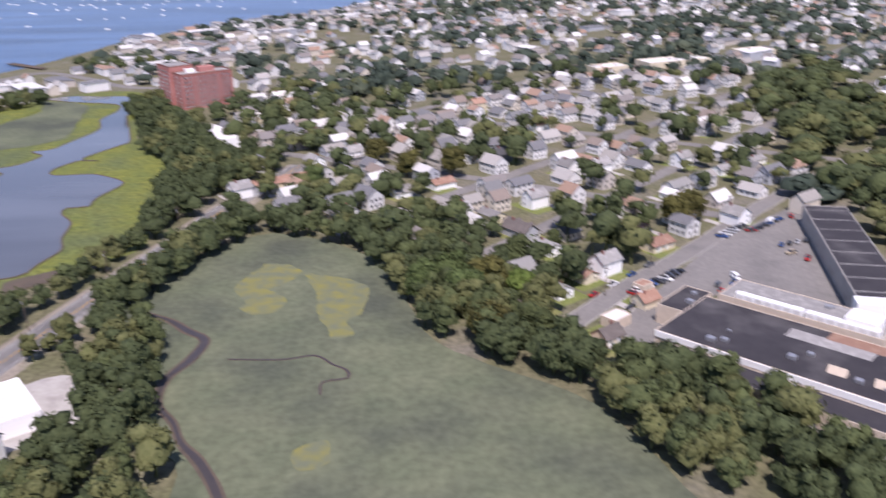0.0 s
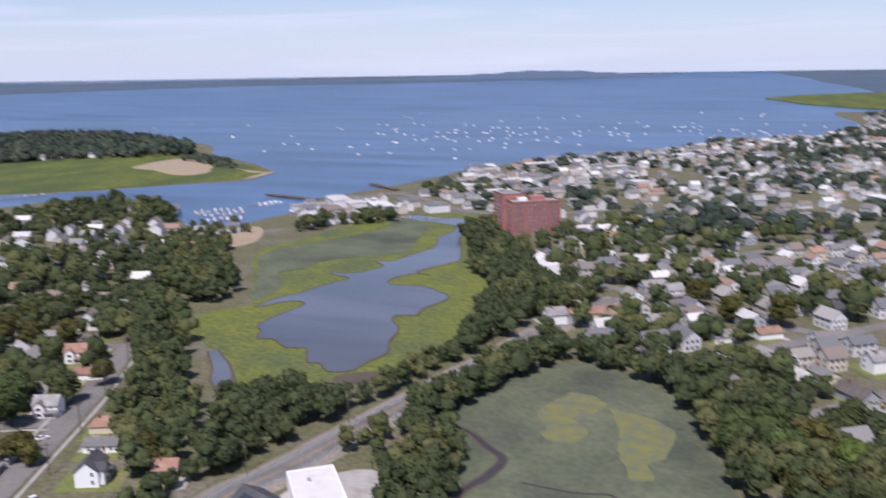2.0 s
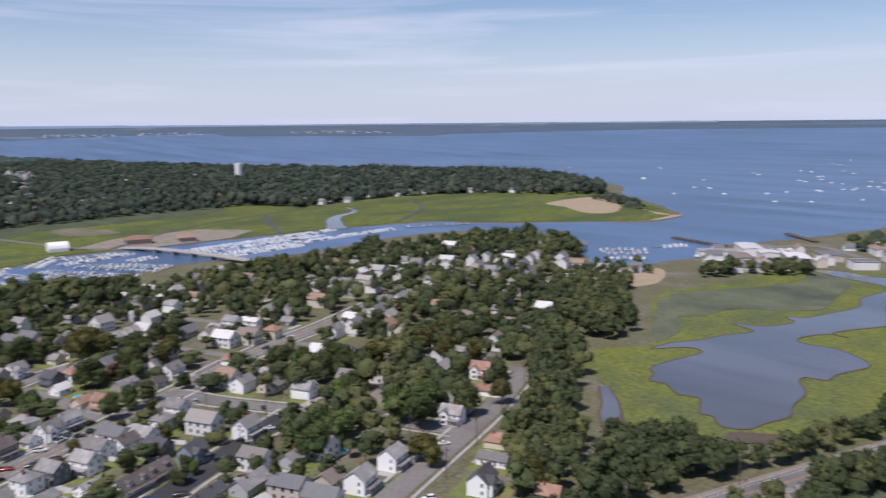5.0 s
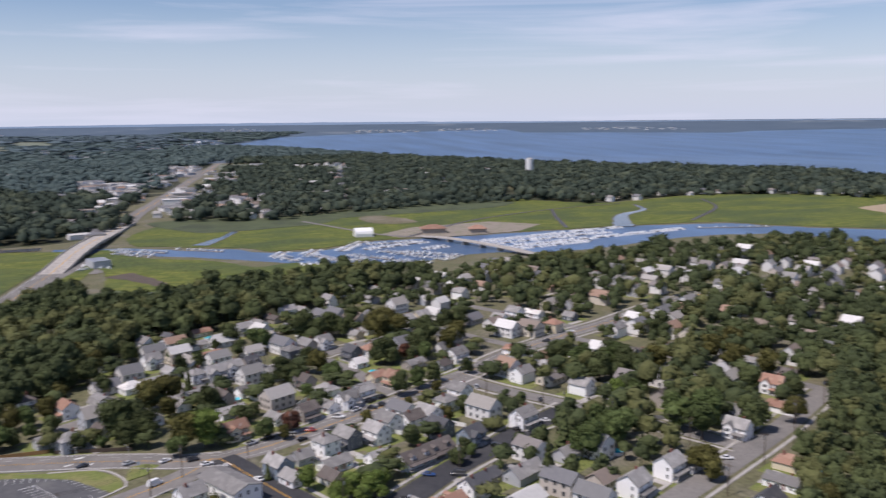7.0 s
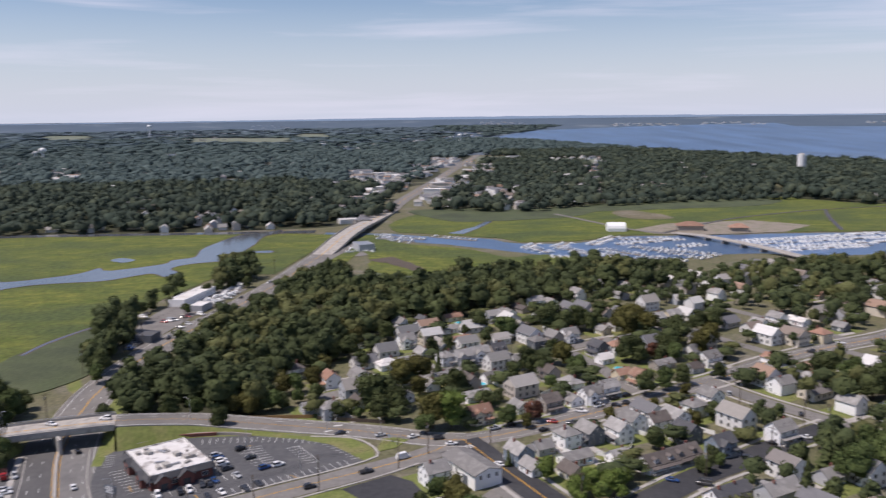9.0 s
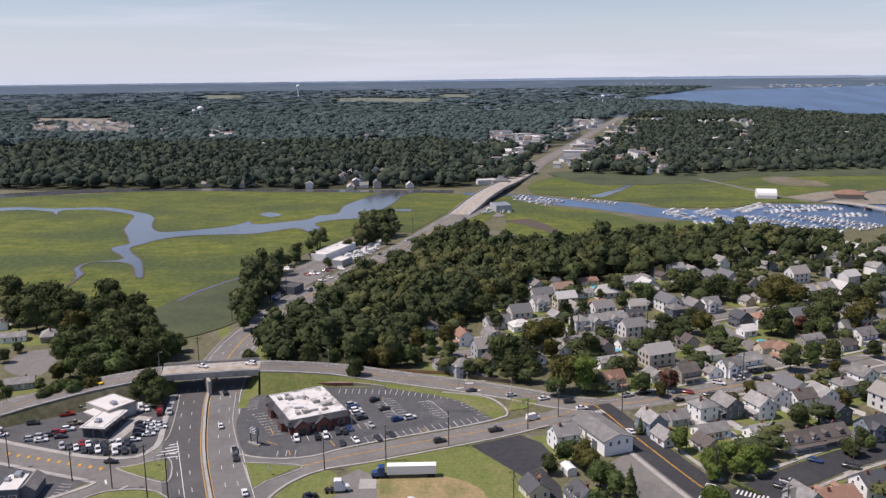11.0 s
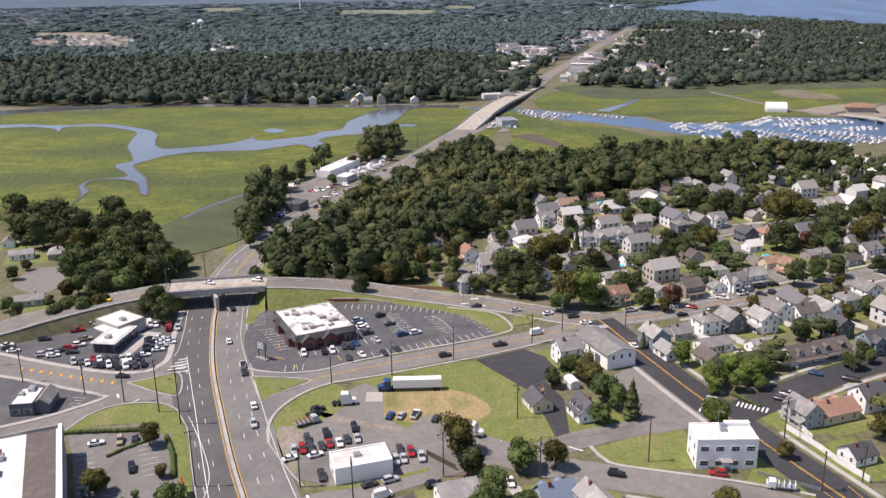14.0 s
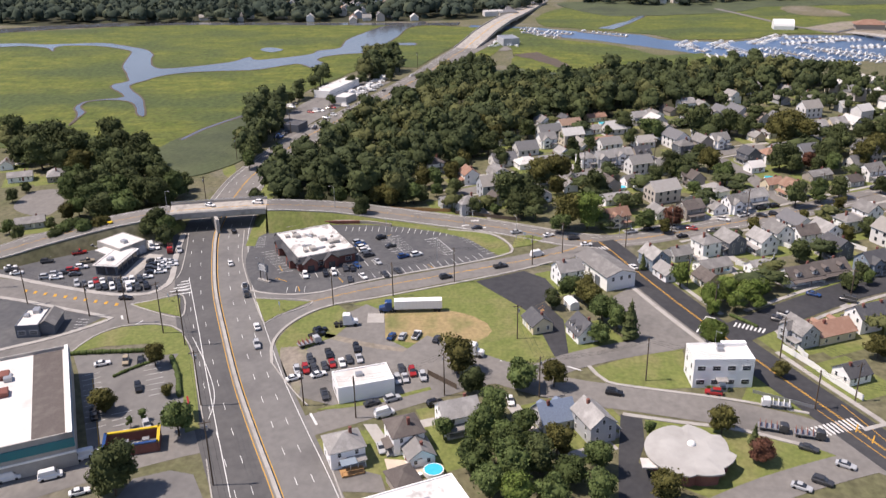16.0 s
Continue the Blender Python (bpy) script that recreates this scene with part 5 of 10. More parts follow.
STREET_TREES = BANK_TREES + STREET_TREES_1 + STREET_TREES_2 + STREET_TREES_3 + STREET_TREES_4 + STREET_TREES_5 + STREET_TREES_6 + STREET_TREES_7


# ---- houses ----
GRID = radians(23)
WALLS = {k: M[k + "_wall"] for k in ("white", "grey", "dark", "cream", "taupe", "blue")}
ROOFS = {"grey": M["grey_roof"], "dark": M["dark_roof"], "brown": M["brown_roof"], "clay": M["clay_roof"], "white": M["white_roof"],
         "blue": material("blue_shingle", (0.20, 0.25, 0.33), (0.16, 0.2, 0.27), 2.5)}
SIZES = {"g2": (10.0, 8.2, 5.6), "g1": (8.5, 7.0, 3.0), "hip2": (9.0, 8.6, 5.6), "hip1": (11.5, 9.0, 3.1), "ranch": (12.5, 7.8, 3.0), "cape": (10.0, 8.4, 3.3),
         "gamb": (10.0, 8.4, 3.2), "cross": (10.5, 7.6, 5.4), "bung": (14.5, 8.6, 3.5), "long": (32.0, 10.0, 3.2)}
PLAIN = {"grey": "grey shingle", "dark": "dark shingle", "brown": "brown shingle", "clay": "reddish clay-coloured shingle", "white": "white", "blue": "blue-grey shingle"}
FORM = {"g2": "two-storey house", "g1": "small gabled house", "hip2": "square two-storey house", "hip1": "low hipped house", "ranch": "low ranch house", "cape": "cottage with dormers",
        "gamb": "house with a gambrel roof", "cross": "two-storey cross-gabled house", "bung": "long bungalow with dormers", "long": "long low row building"}


def prism(profile, x0, x1):
    """A profile in y and z drawn out from x0 to x1."""
    bm = bmesh.new()
    a, b = [bm.verts.new((x0, *p)) for p in profile], [bm.verts.new((x1, *p)) for p in profile]
    n = len(profile)
    bm.faces.new(a)
    bm.faces.new(b[::-1])
    for i in range(n):
        bm.faces.new((a[i], b[i], b[(i + 1) % n], a[(i + 1) % n]))
    bmesh.ops.recalc_face_normals(bm, faces=bm.faces)
    return bm


def roof_shell(line, lift=0.22):
    """The profile of a roof skin over a line of y and z from eave to eave."""
    return [*line, *[(y, z + lift) for y, z in reversed(line)]]


def window_mesh(w=1.05, h=1.45):
    bm = bmesh.new()
    box(bm, 0, 0, 0, w, 0.09, h, mat=0)
    box(bm, 0, -0.035, 0.1, w - 0.22, 0.07, h / 2 - 0.14, mat=1)
    box(bm, 0, -0.035, h / 2 + 0.05, w - 0.22, 0.07, h / 2 - 0.15, mat=1)
    me = bpy.data.meshes.new("window")
    bm.to_mesh(me)
    bm.free()
    me.materials.append(M["trim"])
    me.materials.append(M["glass"])
    return me


WINDOW = window_mesh()
WIDE_WINDOW = window_mesh(2.2, 1.4)


def put_window(parent, x, y, z, side, mesh=None, name="window"):
    """A window on the wall that faces side degrees (0: -y)."""
    ob = new(name, mesh or WINDOW)
    ob.parent = parent
    ob.matrix_basis = pose(x, y, z, 0, 0, side)
    return ob


def hip_roof(w, d, h, rise, over=0.45):
    bm = bmesh.new()
    x, y = w / 2 + over, d / 2 + over
    r = max(0.05, w / 2 - d / 2)
    low = [bm.verts.new((a * x, b * y, h - 0.12)) for a, b in ((-1, -1), (1, -1), (1, 1), (-1, 1))]
    mid = [bm.verts.new((a * x, b * y, h + 0.08)) for a, b in ((-1, -1), (1, -1), (1, 1), (-1, 1))]
    t0, t1 = bm.verts.new((-r, 0, h + rise)), bm.verts.new((r, 0, h + rise))
    bm.faces.new(low[::-1])
    for i in range(4):
        bm.faces.new((low[i], low[(i + 1) % 4], mid[(i + 1) % 4], mid[i]))
    bm.faces.new((mid[0], mid[1], t1, t0))
    bm.faces.new((mid[2], mid[3], t0, t1))
    bm.faces.new((mid[1], mid[2], t1))
    bm.faces.new((mid[3], mid[0], t0))
    return bm


HOUSES = {}


def house(style, wall, roof, panes=2):
    """The first house of a form and colour, at the origin; its front faces -y."""
    key = (style, wall, roof, panes)
    if key in HOUSES:
        return HOUSES[key], False
    w, d, h = SIZES[style]
    wm, rm = WALLS[wall], ROOFS[roof]
    root = thing("house", Matrix.Identity(4), f"{wall} sided {FORM[style]} with {PLAIN[roof]} roof", "house", "houses of the neighbourhood")
    tall = 2 if h > 4.5 else 1
    if style in ("hip2", "hip1"):
        part("wall", one_box(0, 0, -0.2, w, d, h + 0.2), wm, root)
        part("roof", hip_roof(w, d, h, d * 0.33), rm, root)
        top = h + d * 0.33
    elif style == "gamb":
        prof = [(-d / 2, -0.2), (-d / 2, h), (-d * 0.36, h + 2.3), (0, h + 3.5), (d * 0.36, h + 2.3), (d / 2, h), (d / 2, -0.2)]
        part("wall", prism(prof, -w / 2, w / 2), wm, root)
        part("roof", prism(roof_shell([(-d / 2 - 0.35, h - 0.4), (-d * 0.36 - 0.05, h + 2.3), (0, h + 3.52), (d * 0.36 + 0.05, h + 2.3), (d / 2 + 0.35, h - 0.4)]), -w / 2 - 0.35, w / 2 + 0.35), rm, root)
        top = h + 3.5
    else:
        rise = d * {"g2": 0.36, "g1": 0.36, "ranch": 0.24, "cape": 0.5, "cross": 0.42, "bung": 0.36, "long": 0.2}[style]
        part("wall", prism([(-d / 2, -0.2), (-d / 2, h), (0, h + rise), (d / 2, h), (d / 2, -0.2)], -w / 2, w / 2), wm, root)
        e = rise / (d / 2) * 0.45
        part("roof", prism(roof_shell([(-d / 2 - 0.45, h - e), (0, h + rise), (d / 2 + 0.45, h - e)]), -w / 2 - 0.4, w / 2 + 0.4), rm, root)
        top = h + rise
        if style == "cross":
            cw, out = 4.4, 1.6
            part("bay_wall", prism([(-cw / 2, 0.3), (-cw / 2, h), (0, h + cw * 0.42), (cw / 2, h), (cw / 2, 0.3)], -d / 2 - out, 0), wm, root).matrix_basis = pose(-w * 0.2, 0, 0.0, 0, 0, 90)
            part("bay_roof", prism(roof_shell([(-cw / 2 - 0.4, h - 0.3), (0, h + cw * 0.42 + 0.05), (cw / 2 + 0.4, h - 0.3)]), -d / 2 - out - 0.35, 0), rm, root).matrix_basis = pose(-w * 0.2, 0, 0.0, 0, 0, 90)
            put_window(root, -w * 0.2, -d / 2 - out - 0.02, 3.4, 0, WIDE_WINDOW)
            put_window(root, -w * 0.2, -d / 2 - out - 0.02, 1.0, 0, WIDE_WINDOW)
        if style in ("cape", "bung"):
            for k, x in enumerate((-w * 0.24, w * 0.24)):
                dm = part("dormer", prism([(-1.0, h + 0.3), (-1.0, h + 1.9), (0, h + 2.5), (1.0, h + 1.9), (1.0, h + 0.3)], -d / 2 + 0.5, 0), wm, root)
                dm.matrix_basis = pose(x, 0, 0, 0, 0, 90)
                part("dormer_roof", prism(roof_shell([(-1.3, h + 1.75), (0, h + 2.52), (1.3, h + 1.75)], 0.14), -d / 2 + 0.25, 0.1), rm, dm)
                pane = put_window(dm, -d / 2 + 0.48, 0, h + 0.75, -90)
    if style in ("g2", "bung", "gamb", "hip2", "cross"):
        # a front porch with its roof, posts, floor and steps
        pw = w * (0.9 if style in ("bung", "g2") else 0.5)
        px = 0 if pw > w * 0.6 else w * 0.22
        porch = part("porch", one_box(px, -d / 2 - 0.95, 0.0, pw, 1.9, 0.55), M["concrete"], root)
        part("porch_roof", prism(roof_shell([(-d / 2 - 2.25, 2.55), (-d / 2 - 0.01, 3.1)], 0.18), px - pw / 2 - 0.2, px + pw / 2 + 0.2), rm, porch)
        for k in range(3):
            part("post", one_box(px - pw / 2 + 0.25 + k * (pw - 0.5) / 2, -d / 2 - 1.8, 0.55, 0.16, 0.16, 2.15), M["trim"], porch)
    part("door", one_box(w * 0.12, -d / 2 - 0.03, 0.5, 1.0, 0.1, 2.1), M["trim"] if wall != "white" else M["brick"], root)
    n = max(2, int(w / 4.1))
    for s in range(tall):
        z = 1.0 + s * 2.7
        for k in range(n):
            x = -w / 2 + (k + 0.5) * w / n
            if not (s == 0 and abs(x - w * 0.12) < 1.0) and not (style == "cross" and x < 0):
                put_window(root, x, -d / 2 - 0.02, z, 0)
            if panes > 1:
                put_window(root, x, d / 2 + 0.02, z, 180)
        for y in (-d * 0.25, d * 0.25)[: panes]:
            put_window(root, w / 2 + 0.02, y, z, 90)
            put_window(root, -w / 2 - 0.02, y, z, -90)
    if panes > 1 and style in ("g2", "cape", "gamb", "bung", "cross"):
        for s, a in ((1, 90), (-1, -90)):
            put_window(root, s * (w / 2 + 0.02), 0, h + 0.25, a)
    if style not in ("long",):
        part("chimney", one_box(w * 0.22, d * 0.08, h, 0.75, 0.75, top - h + 0.9), M["brick"], root)
    if style in ("g1", "ranch") and wall in ("white", "cream"):
        part("garage_door", one_box(-w * 0.28, -d / 2 - 0.04, 0.35, 2.6, 0.1, 2.2), M["trim"], root)
    HOUSES[key] = root
    return root, True


class Spots:
    """Round spots kept by squares of 40 m, to find quickly what stands near a place."""

    def __init__(self):
        self.cells = {}

    def append(self, spot):
        self.cells.setdefault((int(spot[0] // 40), int(spot[1] // 40)), []).append(spot)

    def near(self, x, y):
        i, j = int(x // 40), int(y // 40)
        for a in (i - 1, i, i + 1):
            for b in (j - 1, j, j + 1):
                yield from self.cells.get((a, b), ())


PLACED, PAVED = Spots(), Spots()
for roads in ROADS.values():
    for line, width in roads:
        for a, b in zip(line, line[1:]):
            n = max(1, int((b - a).length / 4))
            for k in range(n):
                q = a.lerp(b, k / n)
                PAVED.append((q.x, q.y, width / 2))


def on_road(x, y, d):
    return any((x - p) ** 2 + (y - q) ** 2 < (r + d) ** 2 for p, q, r in PAVED.near(x, y))


def put_house(x, y, style, wall, roof, ridge, turn=None, scale=0.86, panes=2):
    proto, first = house(style, wall, roof, panes)
    a = (GRID if turn is None else turn) + ridge * math.pi / 2
    rnd = random.Random(int(x * 7 + y * 13))
    if ridge < 2 and rnd.random() < 0.5:
        a += math.pi
    m = Matrix.Translation((x, y, 0.02)) @ Matrix.Rotation(a + rnd.uniform(-0.03, 0.03), 4, "Z") @ Matrix.Diagonal((scale * rnd.uniform(0.94, 1.08), scale * rnd.uniform(0.94, 1.06), scale * rnd.uniform(0.94, 1.05), 1))
    PLACED.append((x, y, SIZES[style][0] * 0.62))
    if first:
        proto.matrix_basis = m
        return proto
    ob = copy_thing(proto, Matrix.Identity(4))
    ob.matrix_basis = m
    return ob


for row in HILL_HOUSES:
    put_house(*row, panes=2 if row[0] > -330 else 1)
for row in SHORE_HOUSES:
    put_house(*row, scale=0.9, panes=1)
for row in TOWN_HOUSES:
    put_house(*row, turn=radians(35), scale=0.95, panes=1)

# garden lawns and driveways under the houses
for name, mat, w, d, off, lift, label in (("garden_lawns", "lawn", 15, 19, 0.0, 0.012, "green and dry garden lawns round the houses"), ("driveways", "concrete", 3.2, 13, 6.2, 0.03, "pale driveways and garden paths")):
    bm, rnd = bmesh.new(), random.Random(len(name))
    for row in HILL_HOUSES + SHORE_HOUSES + TOWN_HOUSES:
        if mat == "concrete" and rnd.random() < 0.35:
            continue
        a = GRID + row[5] * math.pi / 2 if row not in TOWN_HOUSES else radians(35)
        m = Matrix.Translation((row[0], row[1], 0)) @ Matrix.Rotation(a, 4, "Z")
        z = lift + rnd.uniform(0, 0.012)
        k = rnd.choice((-1, 1))
        bm.faces.new([bm.verts.new(m @ Vector((off * k + i * w / 2, rnd.uniform(-0.5, 0.5) + j * d / 2 - (4 * k if off else 0), z))) for i, j in ((-1, -1), (1, -1), (1, 1), (-1, 1))])
    tagged(part(name, bm, M[mat]), label, "ground", kind="stuff")


# ---- the rest of the town: rows of small houses too many to count ----
def roof_box(x, y, w, d, h, rise, a):
    """Corner points and faces of a plain gabled house: walls, then roof."""
    c, s = math.cos(a), math.sin(a)
    pts = [(-w / 2, -d / 2, 0), (w / 2, -d / 2, 0), (w / 2, d / 2, 0), (-w / 2, d / 2, 0), (-w / 2, -d / 2, h), (w / 2, -d / 2, h), (w / 2, d / 2, h), (-w / 2, d / 2, h), (-w / 2, 0, h + rise), (w / 2, 0, h + rise),
           (-w / 2 - 0.4, -d / 2 - 0.5, h - 0.2), (w / 2 + 0.4, -d / 2 - 0.5, h - 0.2), (w / 2 + 0.4, d / 2 + 0.5, h - 0.2), (-w / 2 - 0.4, d / 2 + 0.5, h - 0.2), (-w / 2 - 0.4, 0, h + rise + 0.2), (w / 2 + 0.4, 0, h + rise + 0.2)]
    wall = [(0, 1, 5, 4), (2, 3, 7, 6), (1, 2, 6, 9, 5), (3, 0, 4, 8, 7)]
    roof = [(10, 11, 15, 14), (12, 13, 14, 15)]
    return [rim(x + c * p - s * q, y + s * p + c * q, r) for p, q, r in pts], wall, roof


def island_material(name, colours, rough=0.8):
    """One of several colours for each separate piece."""
    m = choice_material(name, colours, rough)
    n, l = m.node_tree.nodes, m.node_tree.links
    info = next(q for q in n if q.type == "OBJECT_INFO")
    ramp = info.outputs["Random"].links[0].to_socket
    l.new(n.new("ShaderNodeNewGeometry").outputs["Random Per Island"], ramp)
    return m


M["far_wall"] = island_material("far_house_siding", [(0.78, 0.77, 0.75), (0.74, 0.73, 0.70), (0.66, 0.65, 0.63), (0.66, 0.60, 0.50), (0.80, 0.79, 0.77), (0.45, 0.47, 0.50), (0.72, 0.71, 0.69), (0.55, 0.50, 0.44)])
M["far_roof"] = island_material("far_house_shingles", [(0.244, 0.238, 0.226), (0.171, 0.171, 0.171), (0.293, 0.275, 0.250), (0.232, 0.189, 0.159), (0.366, 0.348, 0.323), (0.159, 0.159, 0.165), (0.305, 0.207, 0.152), (0.207, 0.189, 0.177), (0.634, 0.622, 0.598), (0.537, 0.525, 0.500)])


def leafy(x, y):
    """How thickly a part of the town is wooded, about -0.5 to 0.5."""
    return noise.noise(Vector((x, y, 40)) * 0.011) + 0.5 * noise.noise(Vector((x, y, 50)) * 0.03)


TOWN_WOODS = [[(215, 560), (250, 640), (320, 720), (330, 640), (300, 560), (290, 480), (199, 345), (185, 356), (184, 392), (205, 470)]]


def far_houses(name, rings, gap, a, seed, keep, label, big=0.0, clear=14, panes=False, woods=False):
    """Many plain houses on a street pattern in one mesh of walls and one of roofs."""
    rnd = random.Random(seed)
    wall_v, wall_f, roof_v, roof_f, pane_v, pane_f = [], [], [], [], [], []
    for ring in rings:
        for x, y in scatter(ring, gap, seed, jitter=0.28):
            if rnd.random() > keep or any(abs(x - p) < clear and abs(y - q) < clear for p, q, _ in PLACED.near(x, y)):
                continue
            if on_road(x, y, 6) or inside(x, y, bay_ring) or (woods and (leafy(x, y) > 0.4 or any(inside(x, y, q) for q in TOWN_WOODS))):
                continue
            large = rnd.random() < big
            w, d, h = (rnd.uniform(18, 38), rnd.uniform(12, 20), rnd.uniform(4, 8)) if large else (rnd.uniform(8.5, 13), rnd.uniform(7, 9), rnd.choice((3.2, 5.6, 5.8)))
            pts, wall, roof = roof_box(x, y, w, d, h, 0.4 if large else d * rnd.uniform(0.28, 0.42), a + rnd.choice((0, math.pi / 2)) + rnd.uniform(-0.06, 0.06))
            if panes:
                turn = math.atan2(pts[1][1] - pts[0][1], pts[1][0] - pts[0][0])
                for side, span, out in ((0, w, d / 2), (1, d, w / 2), (2, w, d / 2), (3, d, w / 2)):
                    m = Matrix.Translation((x, y, 0)) @ Matrix.Rotation(turn + side * math.pi / 2, 4, "Z")
                    for z in (1.0, 3.7) if h > 4 else (1.0,):
                        for f in (-0.28, 0.0, 0.28) if span > 8.4 else (-0.24, 0.24):
                            pane_f.append(tuple(range(len(pane_v), len(pane_v) + 4)))
                            pane_v += [m @ Vector((f * span + i * 0.55, -out - 0.05, z + j * 1.4)) for i, j in ((-1, 0), (1, 0), (1, 1), (-1, 1))]
            n = len(wall_v)
            wall_v += pts[:10]
            wall_f += [tuple(i + n for i in f) for f in wall]
            n = len(roof_v) - 10
            roof_v += pts[10:]
            roof_f += [tuple(i + n for i in f) for f in roof]
            PLACED.append((x, y, w * 0.55))
    root = tagged(new(name), label, "houses", kind="stuff")
    data_part("walls", wall_v, wall_f, M["far_wall"], root)
    data_part("roofs", roof_v, roof_f, M["far_roof"], root)
    if panes:
        data_part("windows", pane_v, pane_f, M["glass"], root)
    return root


def small_houses(rings, gap, seed, keep, clear, label):
    """Garages, sheds and small houses filling the gardens."""
    return far_houses("small_houses", rings, gap, GRID, seed, keep, label, clear=clear, panes=True)


small_houses([[(-305, 80), (-330, 60), (-345, -5), (-420, 0), (-475, 60), (-500, 110), (-520, 150), (-470, 190), (-400, 250), (-330, 275), (-265, 280), (-235, 215), (-300, 170), (-330, 150)]], 13.5, 21, 0.6, 10.5, "small white and grey houses and garages between the gardens")
small_houses([[(-232, 82), (-285, 60), (-305, 80), (-330, 140), (-290, 165), (-265, 120)], [(-212, 84), (-250, 120), (-285, 185), (-235, 205), (-190, 150), (-180, 110)]], 12.5, 22, 0.4, 9.5, "white and grey garages and sheds between the houses")
shore_side = [(-250, 300), (-300, 292), (-400, 255), (-470, 180), (-520, 140), (-560, 200), (-600, 290), (-600, 400), (-575, 540), (-540, 610), (-440, 640), (-370, 560), (-360, 470), (-330, 380)]
town = [(-60, 345), (-95, 460), (-105, 560), (-150, 660), (-230, 690), (-310, 760), (-330, 960), (-270, 1120), (-160, 1240), (-50, 1500), (80, 1590), (190, 1900), (230, 2400), (700, 2500), (1100, 1900), (900, 1200), (700, 700), (420, 330),
        (200, 370), (100, 300), (50, 255), (0, 310)]
near_town = [(-60, 345), (-95, 460), (-100, 560), (100, 700), (420, 640), (420, 400), (330, 400), (220, 410), (100, 305), (50, 255), (0, 310)]
far_houses("shore_houses", [shore_side], 19, GRID, 11, 0.72, "crowded white and grey houses among the trees")
far_houses("town_houses", [near_town], 14.0, radians(35), 12, 0.92, "crowded white and grey houses along the town streets", clear=11, panes=True, woods=True)
far_houses("town_houses", [town], 25, radians(35), 13, 0.62, "pale houses of the town spread among trees", 0.06, woods=True)
far_houses("waterfront_buildings", [[(-150, 640), (-230, 705), (-300, 760), (-330, 960), (-270, 1120), (-160, 1240), (-50, 1490), (40, 1500), (-60, 1200), (-170, 950), (-190, 760)]], 19, radians(40), 14, 0.9, "pale flat-roofed waterfront buildings", 0.5)
far_houses("tower_houses", [[(-150, 575), (-108, 480), (-60, 440), (0, 520), (-40, 640), (-110, 680)]], 17, radians(35), 23, 0.85, "white and tan houses beside the tower", clear=11, panes=True)
far_houses("waterfront_buildings", [[(-345, 590), (-395, 660), (-395, 720), (-330, 740), (-250, 690), (-290, 650)]], 17, radians(40), 15, 0.7, "white sheds and boats beside the harbour", 0.35)
far_houses("point_houses", [[(-1300, 780), (-1500, 900), (-1400, 1150), (-1050, 1180), (-880, 1060), (-900, 1000), (-1000, 960), (-1040, 860), (-1000, 690), (-1120, 620)]], 40, radians(10), 16, 0.6, "houses half hidden in the woods of the point")
far_houses("hill_houses", [[(-930, -500), (-960, -100), (-1060, 90), (-1400, 190), (-1900, 320), (-2500, 700), (-2580, 0), (-2450, -900), (-1700, -1300), (-1100, -900)]], 52, radians(12), 17, 0.5, "scattered houses half hidden in the far woods", 0.12)
far_houses("hill_houses", [[(-1060, 110), (-1400, 190), (-1900, 300), (-2300, 420), (-2300, 800), (-1700, 900), (-1150, 560), (-1090, 330)]], 42, radians(12), 18, 0.55, "houses half hidden in the woods north of the highway", 0.1)
far_houses("highway_shops", [[(-1080, 75), (-1400, 150), (-1900, 270), (-1910, 310), (-1400, 190), (-1080, 110)], [(-1080, 15), (-1400, 85), (-1900, 195), (-1900, 150), (-1400, 40), (-1080, -25)]], 26, radians(167), 19, 0.75, "low pale shops along the far highway", 0.7)
far_houses("bank_houses", [[(-905, -330), (-910, -60), (-960, -60), (-960, -330)]], 26, radians(10), 20, 0.4, "houses on the wooded river bank")

# ---- clearings with houses and fields in the far woods ----
CLEAR, THIN = [], []


def clearing(ring, mat=""):
    (CLEAR if mat else THIN).append(ring)
    if mat:
        a, b, c, d = [Vector(q) for q in ring]
        rows = [rim(*(p + (q - p) * k / 8), 0.7) for k in range(9) for p, q in ((a, d), (b, c))]
        tagged(data_part("field", rows, [(2 * k, 2 * k + 1, 2 * k + 3, 2 * k + 2) for k in range(8)], M[mat]), "pale open field in the far woods", "field", kind="structure")
    return ring


far_houses("clearing_houses", [clearing([(-900, -175), (-897, -111), (-1058, -130), (-1063, -206)], "")], 19, radians(12), 60, 0.95, "pale houses and roofs in a clearing of the far woods", 0.0)
far_houses("clearing_houses", [clearing([(-1011, -253), (-1009, -218), (-1261, -271), (-1265, -316)], "")], 26, radians(12), 61, 0.9, "pale houses and roofs in a clearing of the far woods", 0)
far_houses("clearing_houses", [clearing([(-1628, -556), (-1618, -482), (-1974, -587), (-1990, -677)], "")], 40, radians(12), 62, 0.95, "pale houses and roofs in a clearing of the far woods", 0.95)
far_houses("clearing_houses", [clearing([(-1838, -1022), (-1825, -939), (-2240, -1149), (-2261, -1254)], "dirt")], 34, radians(12), 63, 0.8, "pale houses and roofs in a clearing of the far woods", 0.5)
far_houses("clearing_houses", [clearing([(-1787, -913), (-1763, -755), (-2373, -1013), (-2421, -1233)], "dirt")], 38, radians(12), 64, 0.7, "pale houses and roofs in a clearing of the far woods", 0.15)
